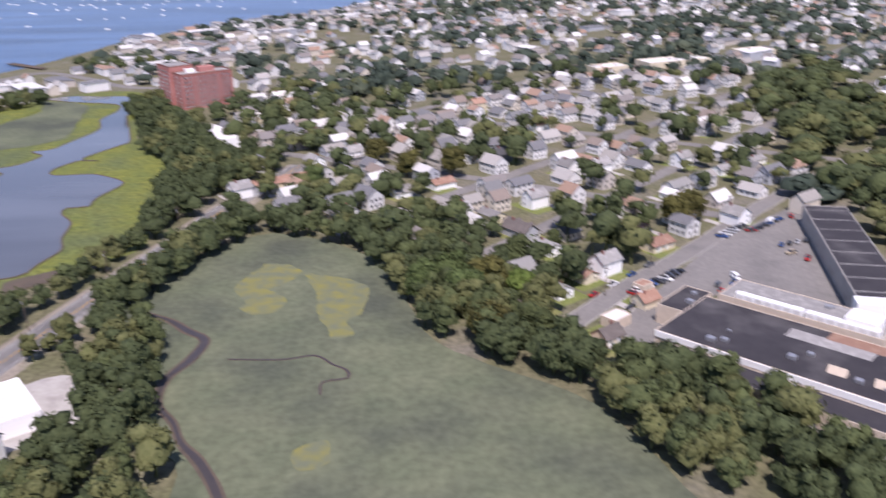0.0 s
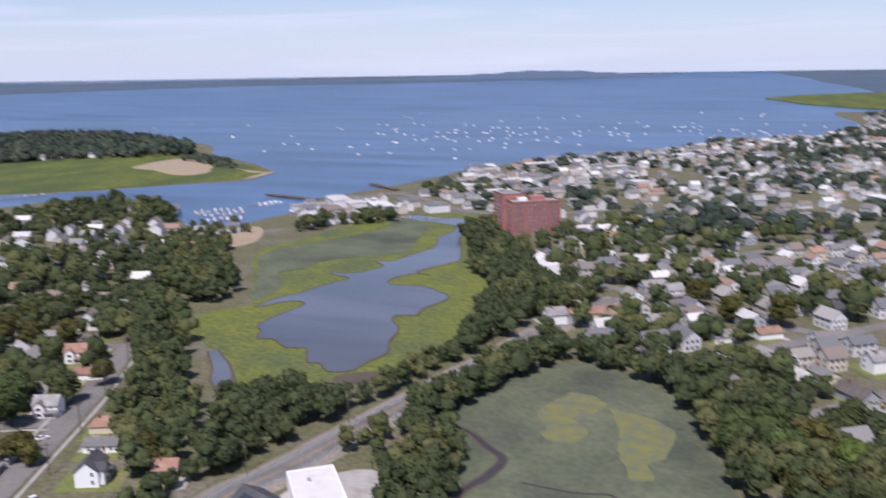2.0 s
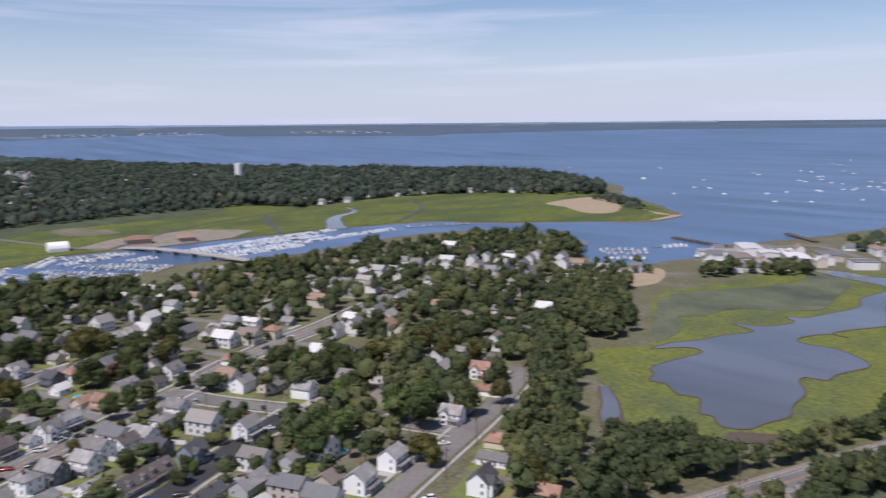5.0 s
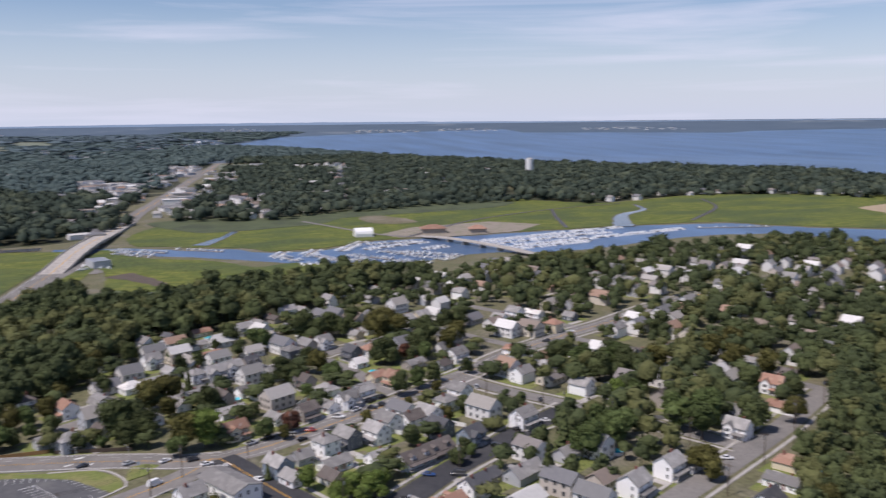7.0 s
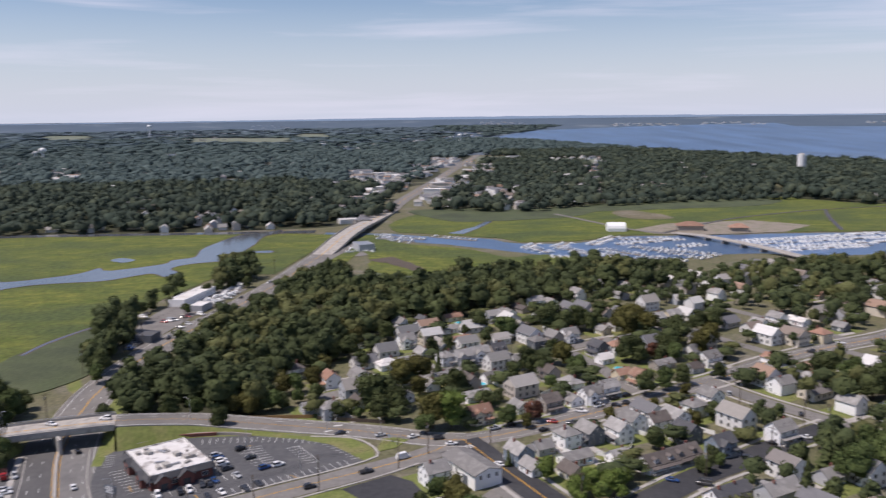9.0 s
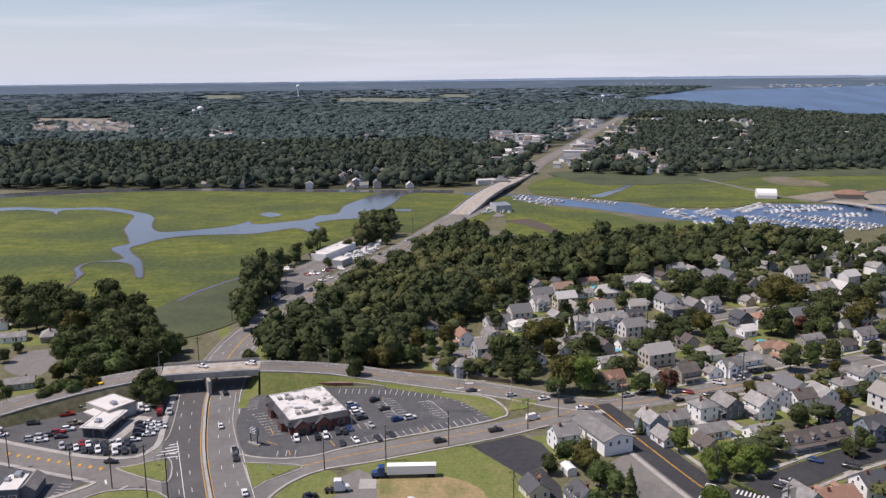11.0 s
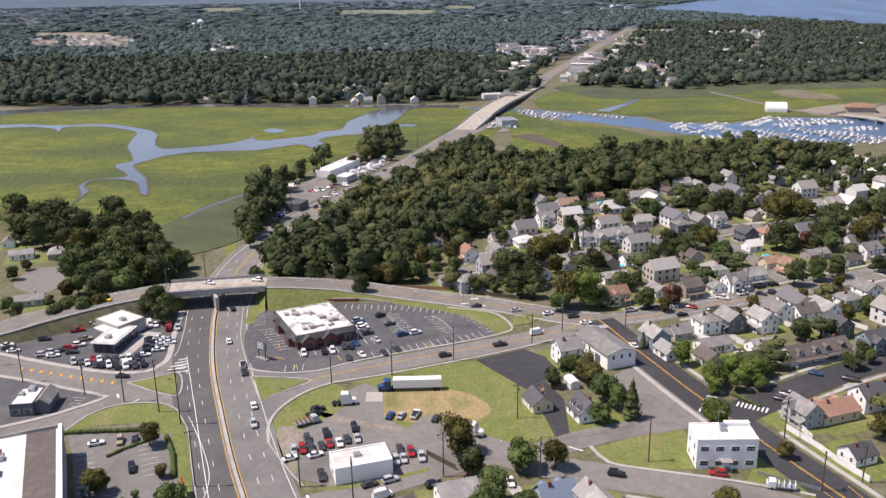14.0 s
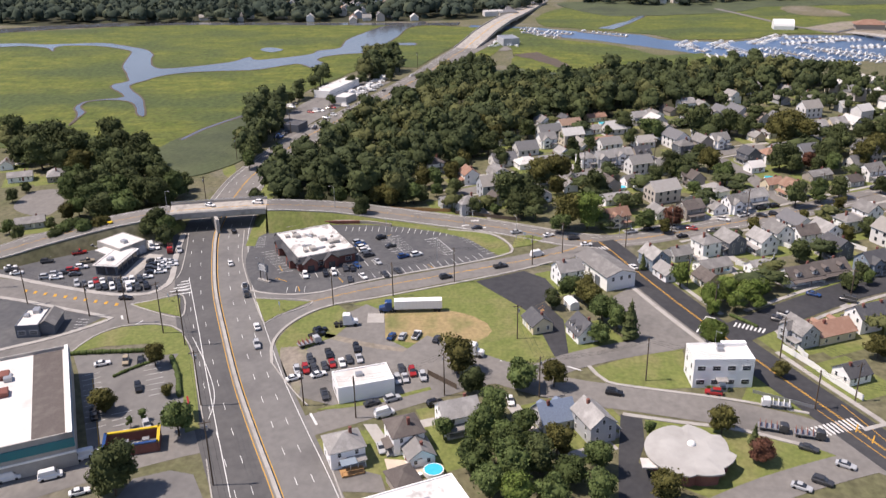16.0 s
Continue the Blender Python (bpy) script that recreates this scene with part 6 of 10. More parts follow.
far_houses("clearing_houses", [clearing([(-3258, -1824), (-3227, -1717), (-4313, -2290), (-4371, -2442)], "")], 60, radians(12), 65, 0.9, "pale houses and roofs in a clearing of the far woods", 0.8)
far_houses("clearing_houses", [clearing([(-1728, -734), (-1713, -628), (-2402, -878), (-2436, -1031)], "")], 45, radians(12), 66, 0.7, "pale houses and roofs in a clearing of the far woods", 0.1)
far_houses("clearing_houses", [clearing([(-1442, -11), (-1431, 77), (-1763, 94), (-1781, -14)], "asphalt_old")], 34, radians(12), 67, 0.85, "pale houses and roofs in a clearing of the far woods", 0.85)
far_houses("clearing_houses", [clearing([(-1897, 168), (-1884, 239), (-2278, 288), (-2298, 203)], "asphalt_old")], 40, radians(12), 68, 0.8, "pale houses and roofs in a clearing of the far woods", 0.85)
far_houses("clearing_houses", [clearing([(-1320, 131), (-1317, 161), (-1539, 188), (-1544, 152)], "")], 26, radians(12), 69, 0.8, "pale houses and roofs in a clearing of the far woods", 0.7)
far_houses("clearing_houses", [clearing([(-1118, 96), (-1116, 120), (-1247, 134), (-1250, 107)], "")], 24, radians(12), 70, 0.8, "pale houses and roofs in a clearing of the far woods", 0.6)
far_houses("clearing_houses", [clearing([(-938, -8), (-936, 16), (-1052, 18), (-1054, -9)], "")], 22, radians(12), 71, 0.8, "pale houses and roofs in a clearing of the far woods", 0.6)
far_houses("clearing_houses", [clearing([(-1012, 178), (-1010, 206), (-1090, 228), (-1095, 190)], "")], 20, radians(12), 72, 0.9, "pale houses and roofs in a clearing of the far woods", 0.05)
far_houses("clearing_houses", [clearing([(-1087, 152), (-1082, 211), (-1326, 257), (-1334, 185)], "")], 26, radians(12), 73, 0.8, "pale houses and roofs in a clearing of the far woods", 0.1)
far_houses("clearing_houses", [clearing([(-1355, 350), (-1348, 414), (-1899, 580), (-1916, 491)], "")], 36, radians(12), 74, 0.6, "pale houses and roofs in a clearing of the far woods", 0.1)
far_houses("clearing_houses", [clearing([(-1109, 297), (-1106, 333), (-1311, 393), (-1316, 350)], "")], 30, radians(12), 75, 0.7, "pale houses and roofs in a clearing of the far woods", 0)
far_houses("clearing_houses", [clearing([(-1315, 522), (-1311, 564), (-1550, 665), (-1557, 616)], "")], 34, radians(12), 76, 0.7, "pale houses and roofs in a clearing of the far woods", 0)
far_houses("clearing_houses", [clearing([(-1425, 220), (-1422, 246), (-1762, 304), (-1767, 271)], "")], 30, radians(12), 77, 0.6, "pale houses and roofs in a clearing of the far woods", 0.3)
far_houses("clearing_houses", [clearing([(-1138, -60), (-1136, -30), (-1300, -35), (-1304, -69)], "")], 30, radians(12), 78, 0.8, "pale houses and roofs in a clearing of the far woods", 0)
far_houses("clearing_houses", [clearing([(-2157, -484), (-2138, -395), (-2795, -515), (-2828, -633)], "")], 60, radians(12), 79, 0.6, "pale houses and roofs in a clearing of the far woods", 0.3)
far_houses("clearing_houses", [clearing([(-1401, -222), (-1394, -166), (-1680, -200), (-1690, -268)], "")], 40, radians(12), 80, 0.7, "pale houses and roofs in a clearing of the far woods", 0.1)
far_houses("clearing_houses", [clearing([(-1854, -232), (-1839, -146), (-2362, -187), (-2388, -299)], "")], 55, radians(12), 81, 0.6, "pale houses and roofs in a clearing of the far woods", 0.2)
far_houses("clearing_houses", [clearing([(-1606, 103), (-1601, 133), (-1981, 164), (-1988, 126)], "")], 36, radians(12), 82, 0.7, "pale houses and roofs in a clearing of the far woods", 0.7)
far_houses("clearing_houses", [clearing([(-4496, -1004), (-4293, -563), (-6360, -834), (-6835, -1524)], "")], 150, radians(12), 83, 0.7, "pale houses and roofs in a clearing of the far woods", 0.5)
far_houses("clearing_houses", [clearing([(-3636, 182), (-3526, 446), (-4909, 618), (-5136, 255)], "")], 150, radians(12), 84, 0.6, "pale houses and roofs in a clearing of the far woods", 0.6)
far_houses("clearing_houses", [clearing([(-6519, -769), (-6297, -457), (-11225, -814), (-11979, -1412)], "")], 300, radians(12), 85, 0.6, "pale houses and roofs in a clearing of the far woods", 0.8)
far_houses("clearing_houses", [clearing([(-4254, 321), (-4101, 621), (-6088, 919), (-6447, 484)], "")], 220, radians(12), 86, 0.5, "pale houses and roofs in a clearing of the far woods", 0.5)
far_houses("clearing_houses", [clearing([(-2937, -118), (-2855, 143), (-3862, 193), (-4021, -161)], "")], 110, radians(12), 87, 0.6, "pale houses and roofs in a clearing of the far woods", 0.4)
far_houses("clearing_houses", [clearing([(-4223, -2054), (-4079, -1678), (-6368, -2614), (-6743, -3273)], "")], 140, radians(12), 88, 0.5, "pale houses and roofs in a clearing of the far woods", 0.5)
far_houses("clearing_houses", [clearing([(-1271, -468), (-1270, -463), (-1412, -514), (-1413, -520)], "")], 40, radians(12), 89, 1, "pale houses and roofs in a clearing of the far woods", 0)
clearing([(-1946, 444), (-1920, 574), (-2190, 653), (-2225, 507)], "far_field")
clearing([(-2112, 309), (-2090, 412), (-2354, 463), (-2383, 348)], "far_field")
clearing([(-4920, -1690), (-4768, -1366), (-6226, -1782), (-6495, -2228)], "far_field")
clearing([(-4111, -756), (-3898, -258), (-4808, -318), (-5145, -945)], "far_field")
clearing([(-4808, -318), (-4689, -98), (-5871, -122), (-6062, -400)], "far_field")
clearing([(-2318, -1277), (-2266, -1022), (-2632, -1185), (-2705, -1488)], "dirt")
CLEAR.append([(-1060, 24), (-1060, 72), (-1400, 146), (-1900, 258), (-2580, 412), (-2580, 360), (-1900, 200), (-1400, 88)])
far_houses("far_shore_buildings", [[(-7425, 2305), (-6910, 2706), (-8681, 3399), (-9446, 2933)]], 150, radians(40), 752, 0.7, "pale buildings and tanks on the far shore of the bay", 1.0)
far_houses("far_shore_buildings", [[(-7046, 4397), (-6165, 4935), (-7368, 5896), (-8570, 5347)]], 200, radians(40), 1150, 0.7, "pale buildings and tanks on the far shore of the bay", 1.0)
far_houses("far_shore_buildings", [[(-7332, 3083), (-6857, 3423), (-8667, 4326), (-9379, 3944)]], 200, radians(40), 900, 0.7, "pale buildings and tanks on the far shore of the bay", 1.0)
far_houses("far_shore_buildings", [[(-9611, 1456), (-9056, 1852), (-12114, 2479), (-13049, 1978)]], 220, radians(40), 520, 0.7, "pale buildings and tanks on the far shore of the bay", 1.0)


# ---- trees ----
def ico(sub):
    bm = bmesh.new()
    bmesh.ops.create_icosphere(bm, subdivisions=sub, radius=1.0)
    v = np.array([q.co[:] for q in bm.verts])
    f = np.array([[q.index for q in g.verts] for g in bm.faces])
    bm.free()
    return v, f


ICO = {k: ico(k) for k in (1, 2)}


def crown(seed, lumps, cards, sub=1, spread=0.55, card=0.16, tall=1.0, stem=True):
    """A crown 1 high and about 1 wide, standing from 0.25 up: uneven lumps with loose leaf clumps over them. Points and triangles."""
    r = np.random.RandomState(seed)
    v0, f0 = ICO[sub]
    vs, fs, n = [], [], 0
    cents = []
    for k in range(lumps):
        a, q = r.uniform(0, 2 * np.pi), r.uniform(0.0, 1.0) ** 0.6
        z = r.uniform(0.24, 0.86) if k else 0.6
        wide = 1.05 - abs(z - 0.5) * 1.15
        c = np.array([np.cos(a) * q * 0.30 * wide, np.sin(a) * q * 0.30 * wide, z]) if k else np.array([0, 0, 0.58])
        s = np.array([1, 1, 0.85]) * (r.uniform(0.11, 0.21) if k else 0.31)
        cents.append((c, s))
        bump = 1 + 0.7 * (r.rand(len(v0), 1) - 0.5)
        vs.append(v0 * bump * s + c)
        fs.append(f0[v0[f0].mean(1)[:, 2] > -0.45] + n)
        n += len(v0)
    if stem:
        ring = [(np.cos(a), np.sin(a)) for a in (0.3, 1.87, 3.44, 5.01)]
        vs.append(np.array([[x * 0.035, y * 0.035, -0.02] for x, y in ring] + [[x * 0.02, y * 0.02, 0.45] for x, y in ring]))
        fs.append(np.array([[n + i, n + (i + 1) % 4, n + 4 + (i + 1) % 4] for i in range(4)] + [[n + i, n + 4 + (i + 1) % 4, n + 4 + i] for i in range(4)]))
        n += 8
    for k in range(cards):
        c, s = cents[r.randint(len(cents))]
        d = r.normal(size=3)
        d[2] = abs(d[2]) * 0.9 - 0.25
        d /= np.linalg.norm(d)
        p = c + d * s * r.uniform(0.95, 1.38)
        q = d + r.normal(size=3) * 0.75
        u = np.cross(q, r.normal(size=3))
        u /= np.linalg.norm(u) + 1e-9
        w = np.cross(q, u)
        w /= np.linalg.norm(w) + 1e-9
        e = card * r.uniform(0.35, 1.0) * 0.5
        vs.append(np.array([p - u * e - w * e * 0.7, p + u * e - w * e * 0.5, p + u * e * r.uniform(-0.5, 0.5) + w * e]))
        fs.append(np.array([[n, n + 1, n + 2]]))
        n += 3
    v = np.concatenate(vs)
    v[:, 2] = v[:, 2] * tall
    return v, np.concatenate(fs)


def conifer(seed):
    """A spire of drooping tiers, 1 high."""
    r = np.random.RandomState(seed)
    vs, fs, n = [], [], 0
    for k in range(9):
        z, rad = 0.08 + k * 0.1, 0.24 * (1 - k / 9.6)
        ring = 13
        v = [[0, 0, z + 0.2]]
        for i in range(ring):
            a, q = 2 * np.pi * i / ring, rad * r.uniform(0.65, 1.2)
            v.append([np.cos(a) * q, np.sin(a) * q, z + r.uniform(-0.04, 0.03)])
        vs.append(np.array(v))
        fs.append(np.array([[n, n + 1 + i, n + 1 + (i + 1) % ring] for i in range(ring)]))
        n += ring + 1
    for k in range(260):
        z = r.uniform(0.08, 0.95)
        a, q = r.uniform(0, 6.28), 0.24 * (1.04 - z) * r.uniform(0.8, 1.15)
        p = np.array([np.cos(a) * q, np.sin(a) * q, z])
        vs.append(p + r.normal(size=(3, 3)) * 0.022)
        fs.append(np.array([[n, n + 1, n + 2]]))
        n += 3
    return np.concatenate(vs), np.concatenate(fs)


def np_mesh(name, v, f, mat):
    me = bpy.data.meshes.new(name)
    me.vertices.add(len(v))
    me.vertices.foreach_set("co", np.ascontiguousarray(v, np.float32).ravel())
    me.loops.add(f.size)
    me.loops.foreach_set("vertex_index", np.ascontiguousarray(f, np.int32).ravel())
    me.polygons.add(len(f))
    me.polygons.foreach_set("loop_start", np.arange(0, f.size, 3, dtype=np.int32))
    me.polygons.foreach_set("use_smooth", np.ones(len(f), bool))
    me.update(calc_edges=True)
    me.materials.append(mat)
    return me


def trunk_mesh(seed):
    """A tapered trunk with limbs, 1 high."""
    rnd = random.Random(seed)
    bm = bmesh.new()
    rod(bm, (0, 0, -0.02), (0.01, 0, 0.45), 0.028, 7, 0.016)
    for k in range(5):
        a, z = k * 1.3 + rnd.random(), rnd.uniform(0.26, 0.45)
        rod(bm, (0, 0, z), (math.cos(a) * 0.22, math.sin(a) * 0.22, z + rnd.uniform(0.15, 0.3)), 0.011, 5, 0.003)
    me = bpy.data.meshes.new("trunk")
    bm.to_mesh(me)
    bm.free()
    me.materials.append(M["bark"])
    return me


SORTS = {"g": ("leaf", "broad green street tree with a full leafy crown"), "d": ("leaf_dark", "dense dark green tree with a rounded leafy crown"), "l": ("leaf_light", "light yellow-green leafy tree"),
         "o": ("leaf_olive", "olive green leafy tree with a loose crown"), "r": ("leaf_red", "reddish-brown leafy ornamental tree"), "c": ("leaf_dark", "tall dark conifer with drooping tiers"), "h": ("hedge", "clipped upright green shrub")}
M["leaf_red"] = material("red_leaves", (0.085, 0.04, 0.028), (0.12, 0.055, 0.035), 0.35, island=0.3, vary=0.2, spec=0.15)
TRUNKS = [trunk_mesh(k) for k in range(3)]
CROWNS = {}
for sort, (key, _) in SORTS.items():
    made = []
    for k in range(4):
        if sort == "c":
            v, f = conifer(k)
        elif sort == "h":
            v, f = crown(40 + k, 4, 200, 1, card=0.1, stem=False)
        else:
            v, f = crown(10 * k + ord(sort), 16, 2600, 1, card=0.08, stem=False)
        made.append(np_mesh("crown", v, f, M[key]))
    CROWNS[sort] = made
TREES = 0


def tree(x, y, h, sort, wide=None, z=0.0):
    """One tree: a trunk with limbs and a crown, h metres high."""
    global TREES
    rnd = random.Random(int(x * 31 + y * 17))
    w = wide or h * rnd.uniform(0.9, 1.15) * {"c": 0.9, "h": 0.7}.get(sort, 1.0)
    root = thing("tree" if sort != "h" else "shrub", Matrix.Translation((x, y, z)) @ Matrix.Rotation(rnd.uniform(0, 6.28), 4, "Z"), SORTS[sort][1], "tree" if sort != "h" else "shrub", "trees of the neighbourhood")
    t = new("trunk", TRUNKS[TREES % 3])
    c = new("crown", CROWNS[sort][TREES % 4])
    for ob in (t, c):
        ob.parent = root
    t.scale = (w, w, h)
    c.scale = (w * 1.05, w * 1.05, h)
    TREES += 1
    return root


for row in STREET_TREES:
    tree(*row)


def grove(name, rings, gap, heights, leaves, seed, label, protos, avoid=(), keep=1.0, roads=True, houses=0.0, tilt=1.0, thin=(), clump=0.0):
    """A wood of many trees: one object, with its foliage in a few tones of green."""
    rnd = np.random.RandomState(seed)
    tones = {key: ([], [], [0]) for key in leaves}
    for ring in rings:
        for x, y in scatter(ring, gap, seed, avoid):
            if keep < 1 and rnd.rand() > keep:
                continue
            if thin and any(inside(x, y, q) for q in thin) and rnd.rand() < 0.55:
                continue
            if roads and on_road(x, y, 3.0):
                continue
            if houses and any((x - p) ** 2 + (y - q) ** 2 < (s * houses) ** 2 for p, q, s in PLACED.near(x, y)):
                continue
            lush = leafy(x, y) if clump else 0.0
            if clump and rnd.rand() < clump * (0.3 - 1.6 * lush):
                continue
            v, f = protos[rnd.randint(len(protos))]
            h = rnd.uniform(*heights) * (1 + 0.5 * max(-0.3, lush)) * (1 + 0.35 * noise.noise(Vector((x, y, 0)) * 0.012))
            w = max(h * rnd.uniform(0.8, 1.15), gap * rnd.uniform(1.05, 1.5) * tilt)
            a = rnd.uniform(0, 6.28)
            c, s = np.cos(a) * w, np.sin(a) * w
            X, Y, Z = rim(x, y, 0)
            k = X / x if abs(x) > 1 else 1.0
            p = np.stack([X + (v[:, 0] * c - v[:, 1] * s) * k, Y + (v[:, 0] * s + v[:, 1] * c) * k, Z + v[:, 2] * h * k], -1)
            pick = 0.5 + 0.9 * noise.noise(Vector((x, y, 3)) * 0.03) + rnd.uniform(-0.45, 0.45)
            vs, fs, n = tones[leaves[int(max(0, min(0.999, pick)) * len(leaves))]]
            vs.append(p.astype(np.float32))
            fs.append(f + n[0])
            n[0] += len(v)
    root = tagged(new(name), label, "trees", kind="stuff")
    for key, (vs, fs, n) in tones.items():
        if vs:
            ob = new("foliage", np_mesh("foliage", np.concatenate(vs), np.concatenate(fs), M[key]))
            ob.parent = root
    return root


M["wood_a"] = material("wood_leaves_dark", (0.042, 0.055, 0.024), (0.063, 0.078, 0.034), 0.7, rough=0.9, bump=3.0, grain=0.16, island=0.18, spec=0.12)
M["wood_b"] = material("wood_leaves", (0.055, 0.069, 0.028), (0.079, 0.096, 0.039), 0.7, rough=0.9, bump=3.0, grain=0.16, island=0.18, spec=0.12)
M["wood_c"] = material("wood_leaves_olive", (0.081, 0.089, 0.034), (0.111, 0.116, 0.047), 0.7, rough=0.9, bump=3.0, grain=0.16, island=0.18, spec=0.12)
# far leaves: bluer green, a little haze mixed into the base colour
M["far_a"] = material("far_hazed_leaves_dark", (0.035, 0.049, 0.038), (0.048, 0.063, 0.046), 0.25, rough=0.95, bump=1.5, grain=0.16, island=0.16, spec=0.1)
M["far_b"] = material("far_hazed_leaves", (0.043, 0.058, 0.044), (0.058, 0.074, 0.052), 0.25, rough=0.95, bump=1.5, grain=0.16, island=0.16, spec=0.1)
M["far_c"] = material("far_hazed_leaves_light", (0.056, 0.071, 0.048), (0.074, 0.087, 0.056), 0.25, rough=0.95, bump=1.5, grain=0.16, island=0.16, spec=0.1)
# distance haze painted into the leaf colour, paler and bluer from a to d
M["distant_a"] = material("haze_tinted_leaves_dark", (0.060, 0.086, 0.084), (0.077, 0.106, 0.100), 0.05, rough=0.95, island=0.14, spec=0.1)
M["distant_b"] = material("haze_tinted_leaves", (0.072, 0.101, 0.096), (0.094, 0.122, 0.113), 0.05, rough=0.95, island=0.14, spec=0.1)
M["distant_c"] = material("haze_tinted_leaves_pale", (0.078, 0.110, 0.122), (0.098, 0.132, 0.142), 0.02, rough=0.95, island=0.1, spec=0.1)
M["distant_d"] = material("haze_tinted_leaves_palest", (0.105, 0.142, 0.168), (0.125, 0.162, 0.186), 0.02, rough=0.95, island=0.1, spec=0.1)
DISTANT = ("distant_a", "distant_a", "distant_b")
HAZE_TINTS = (DISTANT, ("distant_a", "distant_c"), ("distant_c", "distant_d"))
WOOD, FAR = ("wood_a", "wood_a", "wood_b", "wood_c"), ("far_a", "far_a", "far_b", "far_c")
MID = [crown(200 + k, 7, 210, 1, card=0.12) for k in range(6)]
LOW = [crown(300 + k, 3, 34, 1, card=0.2, stem=False) for k in range(6)]
TINY = [crown(400 + k, 3, 16, 1, card=0.24, stem=False) for k in range(6)]
for v, f in LOW + TINY:
    v[:, 2] = (v[:, 2] - 0.2) * 1.1

W1 = [(-331, -97), (-354, -100), (-426, -90), (-489, -75), (-561, -48), (-626, -28), (-640, -5), (-600, 30), (-595, 60), (-605, 120), (-620, 180), (-600, 215), (-560, 235), (-530, 215), (-544, 175), (-512, 134), (-491, 103), (-484, 64),
      (-478, 51), (-471, 25), (-441, 6), (-403, -10), (-384, -26), (-375, -38), (-350, -36), (-332, -42), (-332, -60)]
grove("highway_wood", [W1], 9.5, (11, 18), WOOD, 31, "dense dark green wood beside the highway", MID, houses=0.9, tilt=1.15, avoid=[[(-560, -5), (-560, 66), (-640, 72), (-640, -5)]])
grove("roadside_wood", [[(-430, -260), (-432, -240), (-420, -218), (-404, -225), (-395, -250)],
                        [(-385, -124), (-433, -130), (-455, -122), (-440, -114), (-396, -122)], [(-612, -88), (-650, -84), (-630, -70), (-610, -76)], [(-530, -124), (-590, -112), (-592, -118), (-530, -132)], [(-400, -124), (-455, -118), (-506, -128), (-514, -143), (-452, -138)], [(-582, -93), (-601, -80), (-640, -76), (-681, -81), (-657, -100)]],
      8.0, (10, 16), WOOD, 32, "dark green trees along the marsh edge", MID, houses=0.8)
grove("pond_wood", [[(-303, 309), (-320, 345), (-312, 370), (-275, 345), (-246, 312), (-207, 258), (-182, 232), (-162, 200), (-168, 182), (-201, 209), (-236, 262), (-277, 293)], [(-350, 400), (-405, 515), (-365, 520), (-318, 450), (-265, 385), (-275, 355), (-300, 375)],
                    [(-335, 566), (-345, 615), (-303, 658), (-272, 625), (-290, 612), (-318, 600), (-325, 560)], [(-132, 430), (-128, 462), (-100, 470), (-80, 462), (-68, 385), (-98, 362), (-112, 335), (-113, 312), (-122, 339), (-127, 388)],
                    [(-178, 238), (-170, 255), (-158, 262), (-148, 255), (-148, 225), (-165, 225)], [(-214, 599), (-196, 640), (-172, 560), (-140, 540), (-121, 448), (-140, 446), (-163, 478), (-180, 540)],
                    [(-103, 231), (-102, 252), (-90, 248), (-82, 228), (-76, 208), (-73, 190), (-70, 178), (-64, 170), (-62, 158), (-55, 130), (-80, 125), (-104, 155), (-92, 172), (-90, 186), (-98, 207)],
                    [(-160, 250), (-152, 262), (-143, 254), (-136, 236), (-142, 220), (-150, 190), (-172, 225)], [(-118, 264), (-114, 288), (-104, 342), (-85, 362), (-69, 334), (-86, 303), (-94, 270), (-102, 255)]],
      7.0, (8, 14), WOOD, 33, "green trees and thickets round the pond and causeway", MID, houses=0.8, avoid=[bay_ring])
grove("marsh_edge_wood", [[(-81, 342), (-61, 345), (-31, 335), (-15, 318), (2, 318), (24, 302), (32, 272), (42, 256), (50, 235), (46, 222), (49, 212), (62, 213), (74, 205), (88, 188), (101, 172), (110, 150), (90, 140), (66, 150), (55, 168), (48, 188), (38, 205), (20, 214), (0, 238), (-9, 270), (-23, 303), (-48, 325), (-67, 330)]],
      7.0, (8, 14), WOOD, 34, "thick green trees along the edge of the reed marsh", MID, houses=0.7)
grove("causeway_trees", [[(-152, 165), (-146, 203), (-129, 264), (-111, 334), (-104, 362), (-112, 362), (-119, 334), (-138, 264), (-154, 203), (-160, 165)], [(-120, 220), (-110, 264), (-101, 301), (-92, 334), (-83, 334), (-92, 301), (-101, 264), (-108, 225)]],
      6.0, (5, 10), WOOD, 53, "shrubs and trees lining the causeway", MID)
grove("bank_wood", [[(-566, 293), (-600, 352), (-600, 470), (-605, 590), (-560, 660), (-500, 630), (-450, 560), (-512, 520), (-520, 433), (-505, 325)]], 10, (10, 16), WOOD, 35, "belt of trees along the creek bank", MID, houses=0.9, keep=0.5, avoid=[bay_ring])
hilly = [(-215, 120), (-300, 60), (-420, 0), (-480, 60), (-520, 140), (-560, 200), (-600, 290), (-600, 400), (-575, 540), (-540, 610), (-440, 640), (-370, 560), (-360, 470), (-330, 380), (-300, 300), (-262, 285), (-215, 180)]
SMALL = [crown(500 + k, 5, 95, 1, card=0.155) for k in range(6)]
near_gardens = [(-491, -32), (-489, 218), (-400, 210), (-262, 130), (-210, 106), (-221, 53), (-300, 57), (-317, -20)]
grove("garden_trees", [hilly], 10.6, (7, 13), WOOD, 36, "garden trees between the houses", SMALL, avoid=[bay_ring, near_gardens], houses=0.55, keep=0.85, tilt=0.5, clump=0.45)
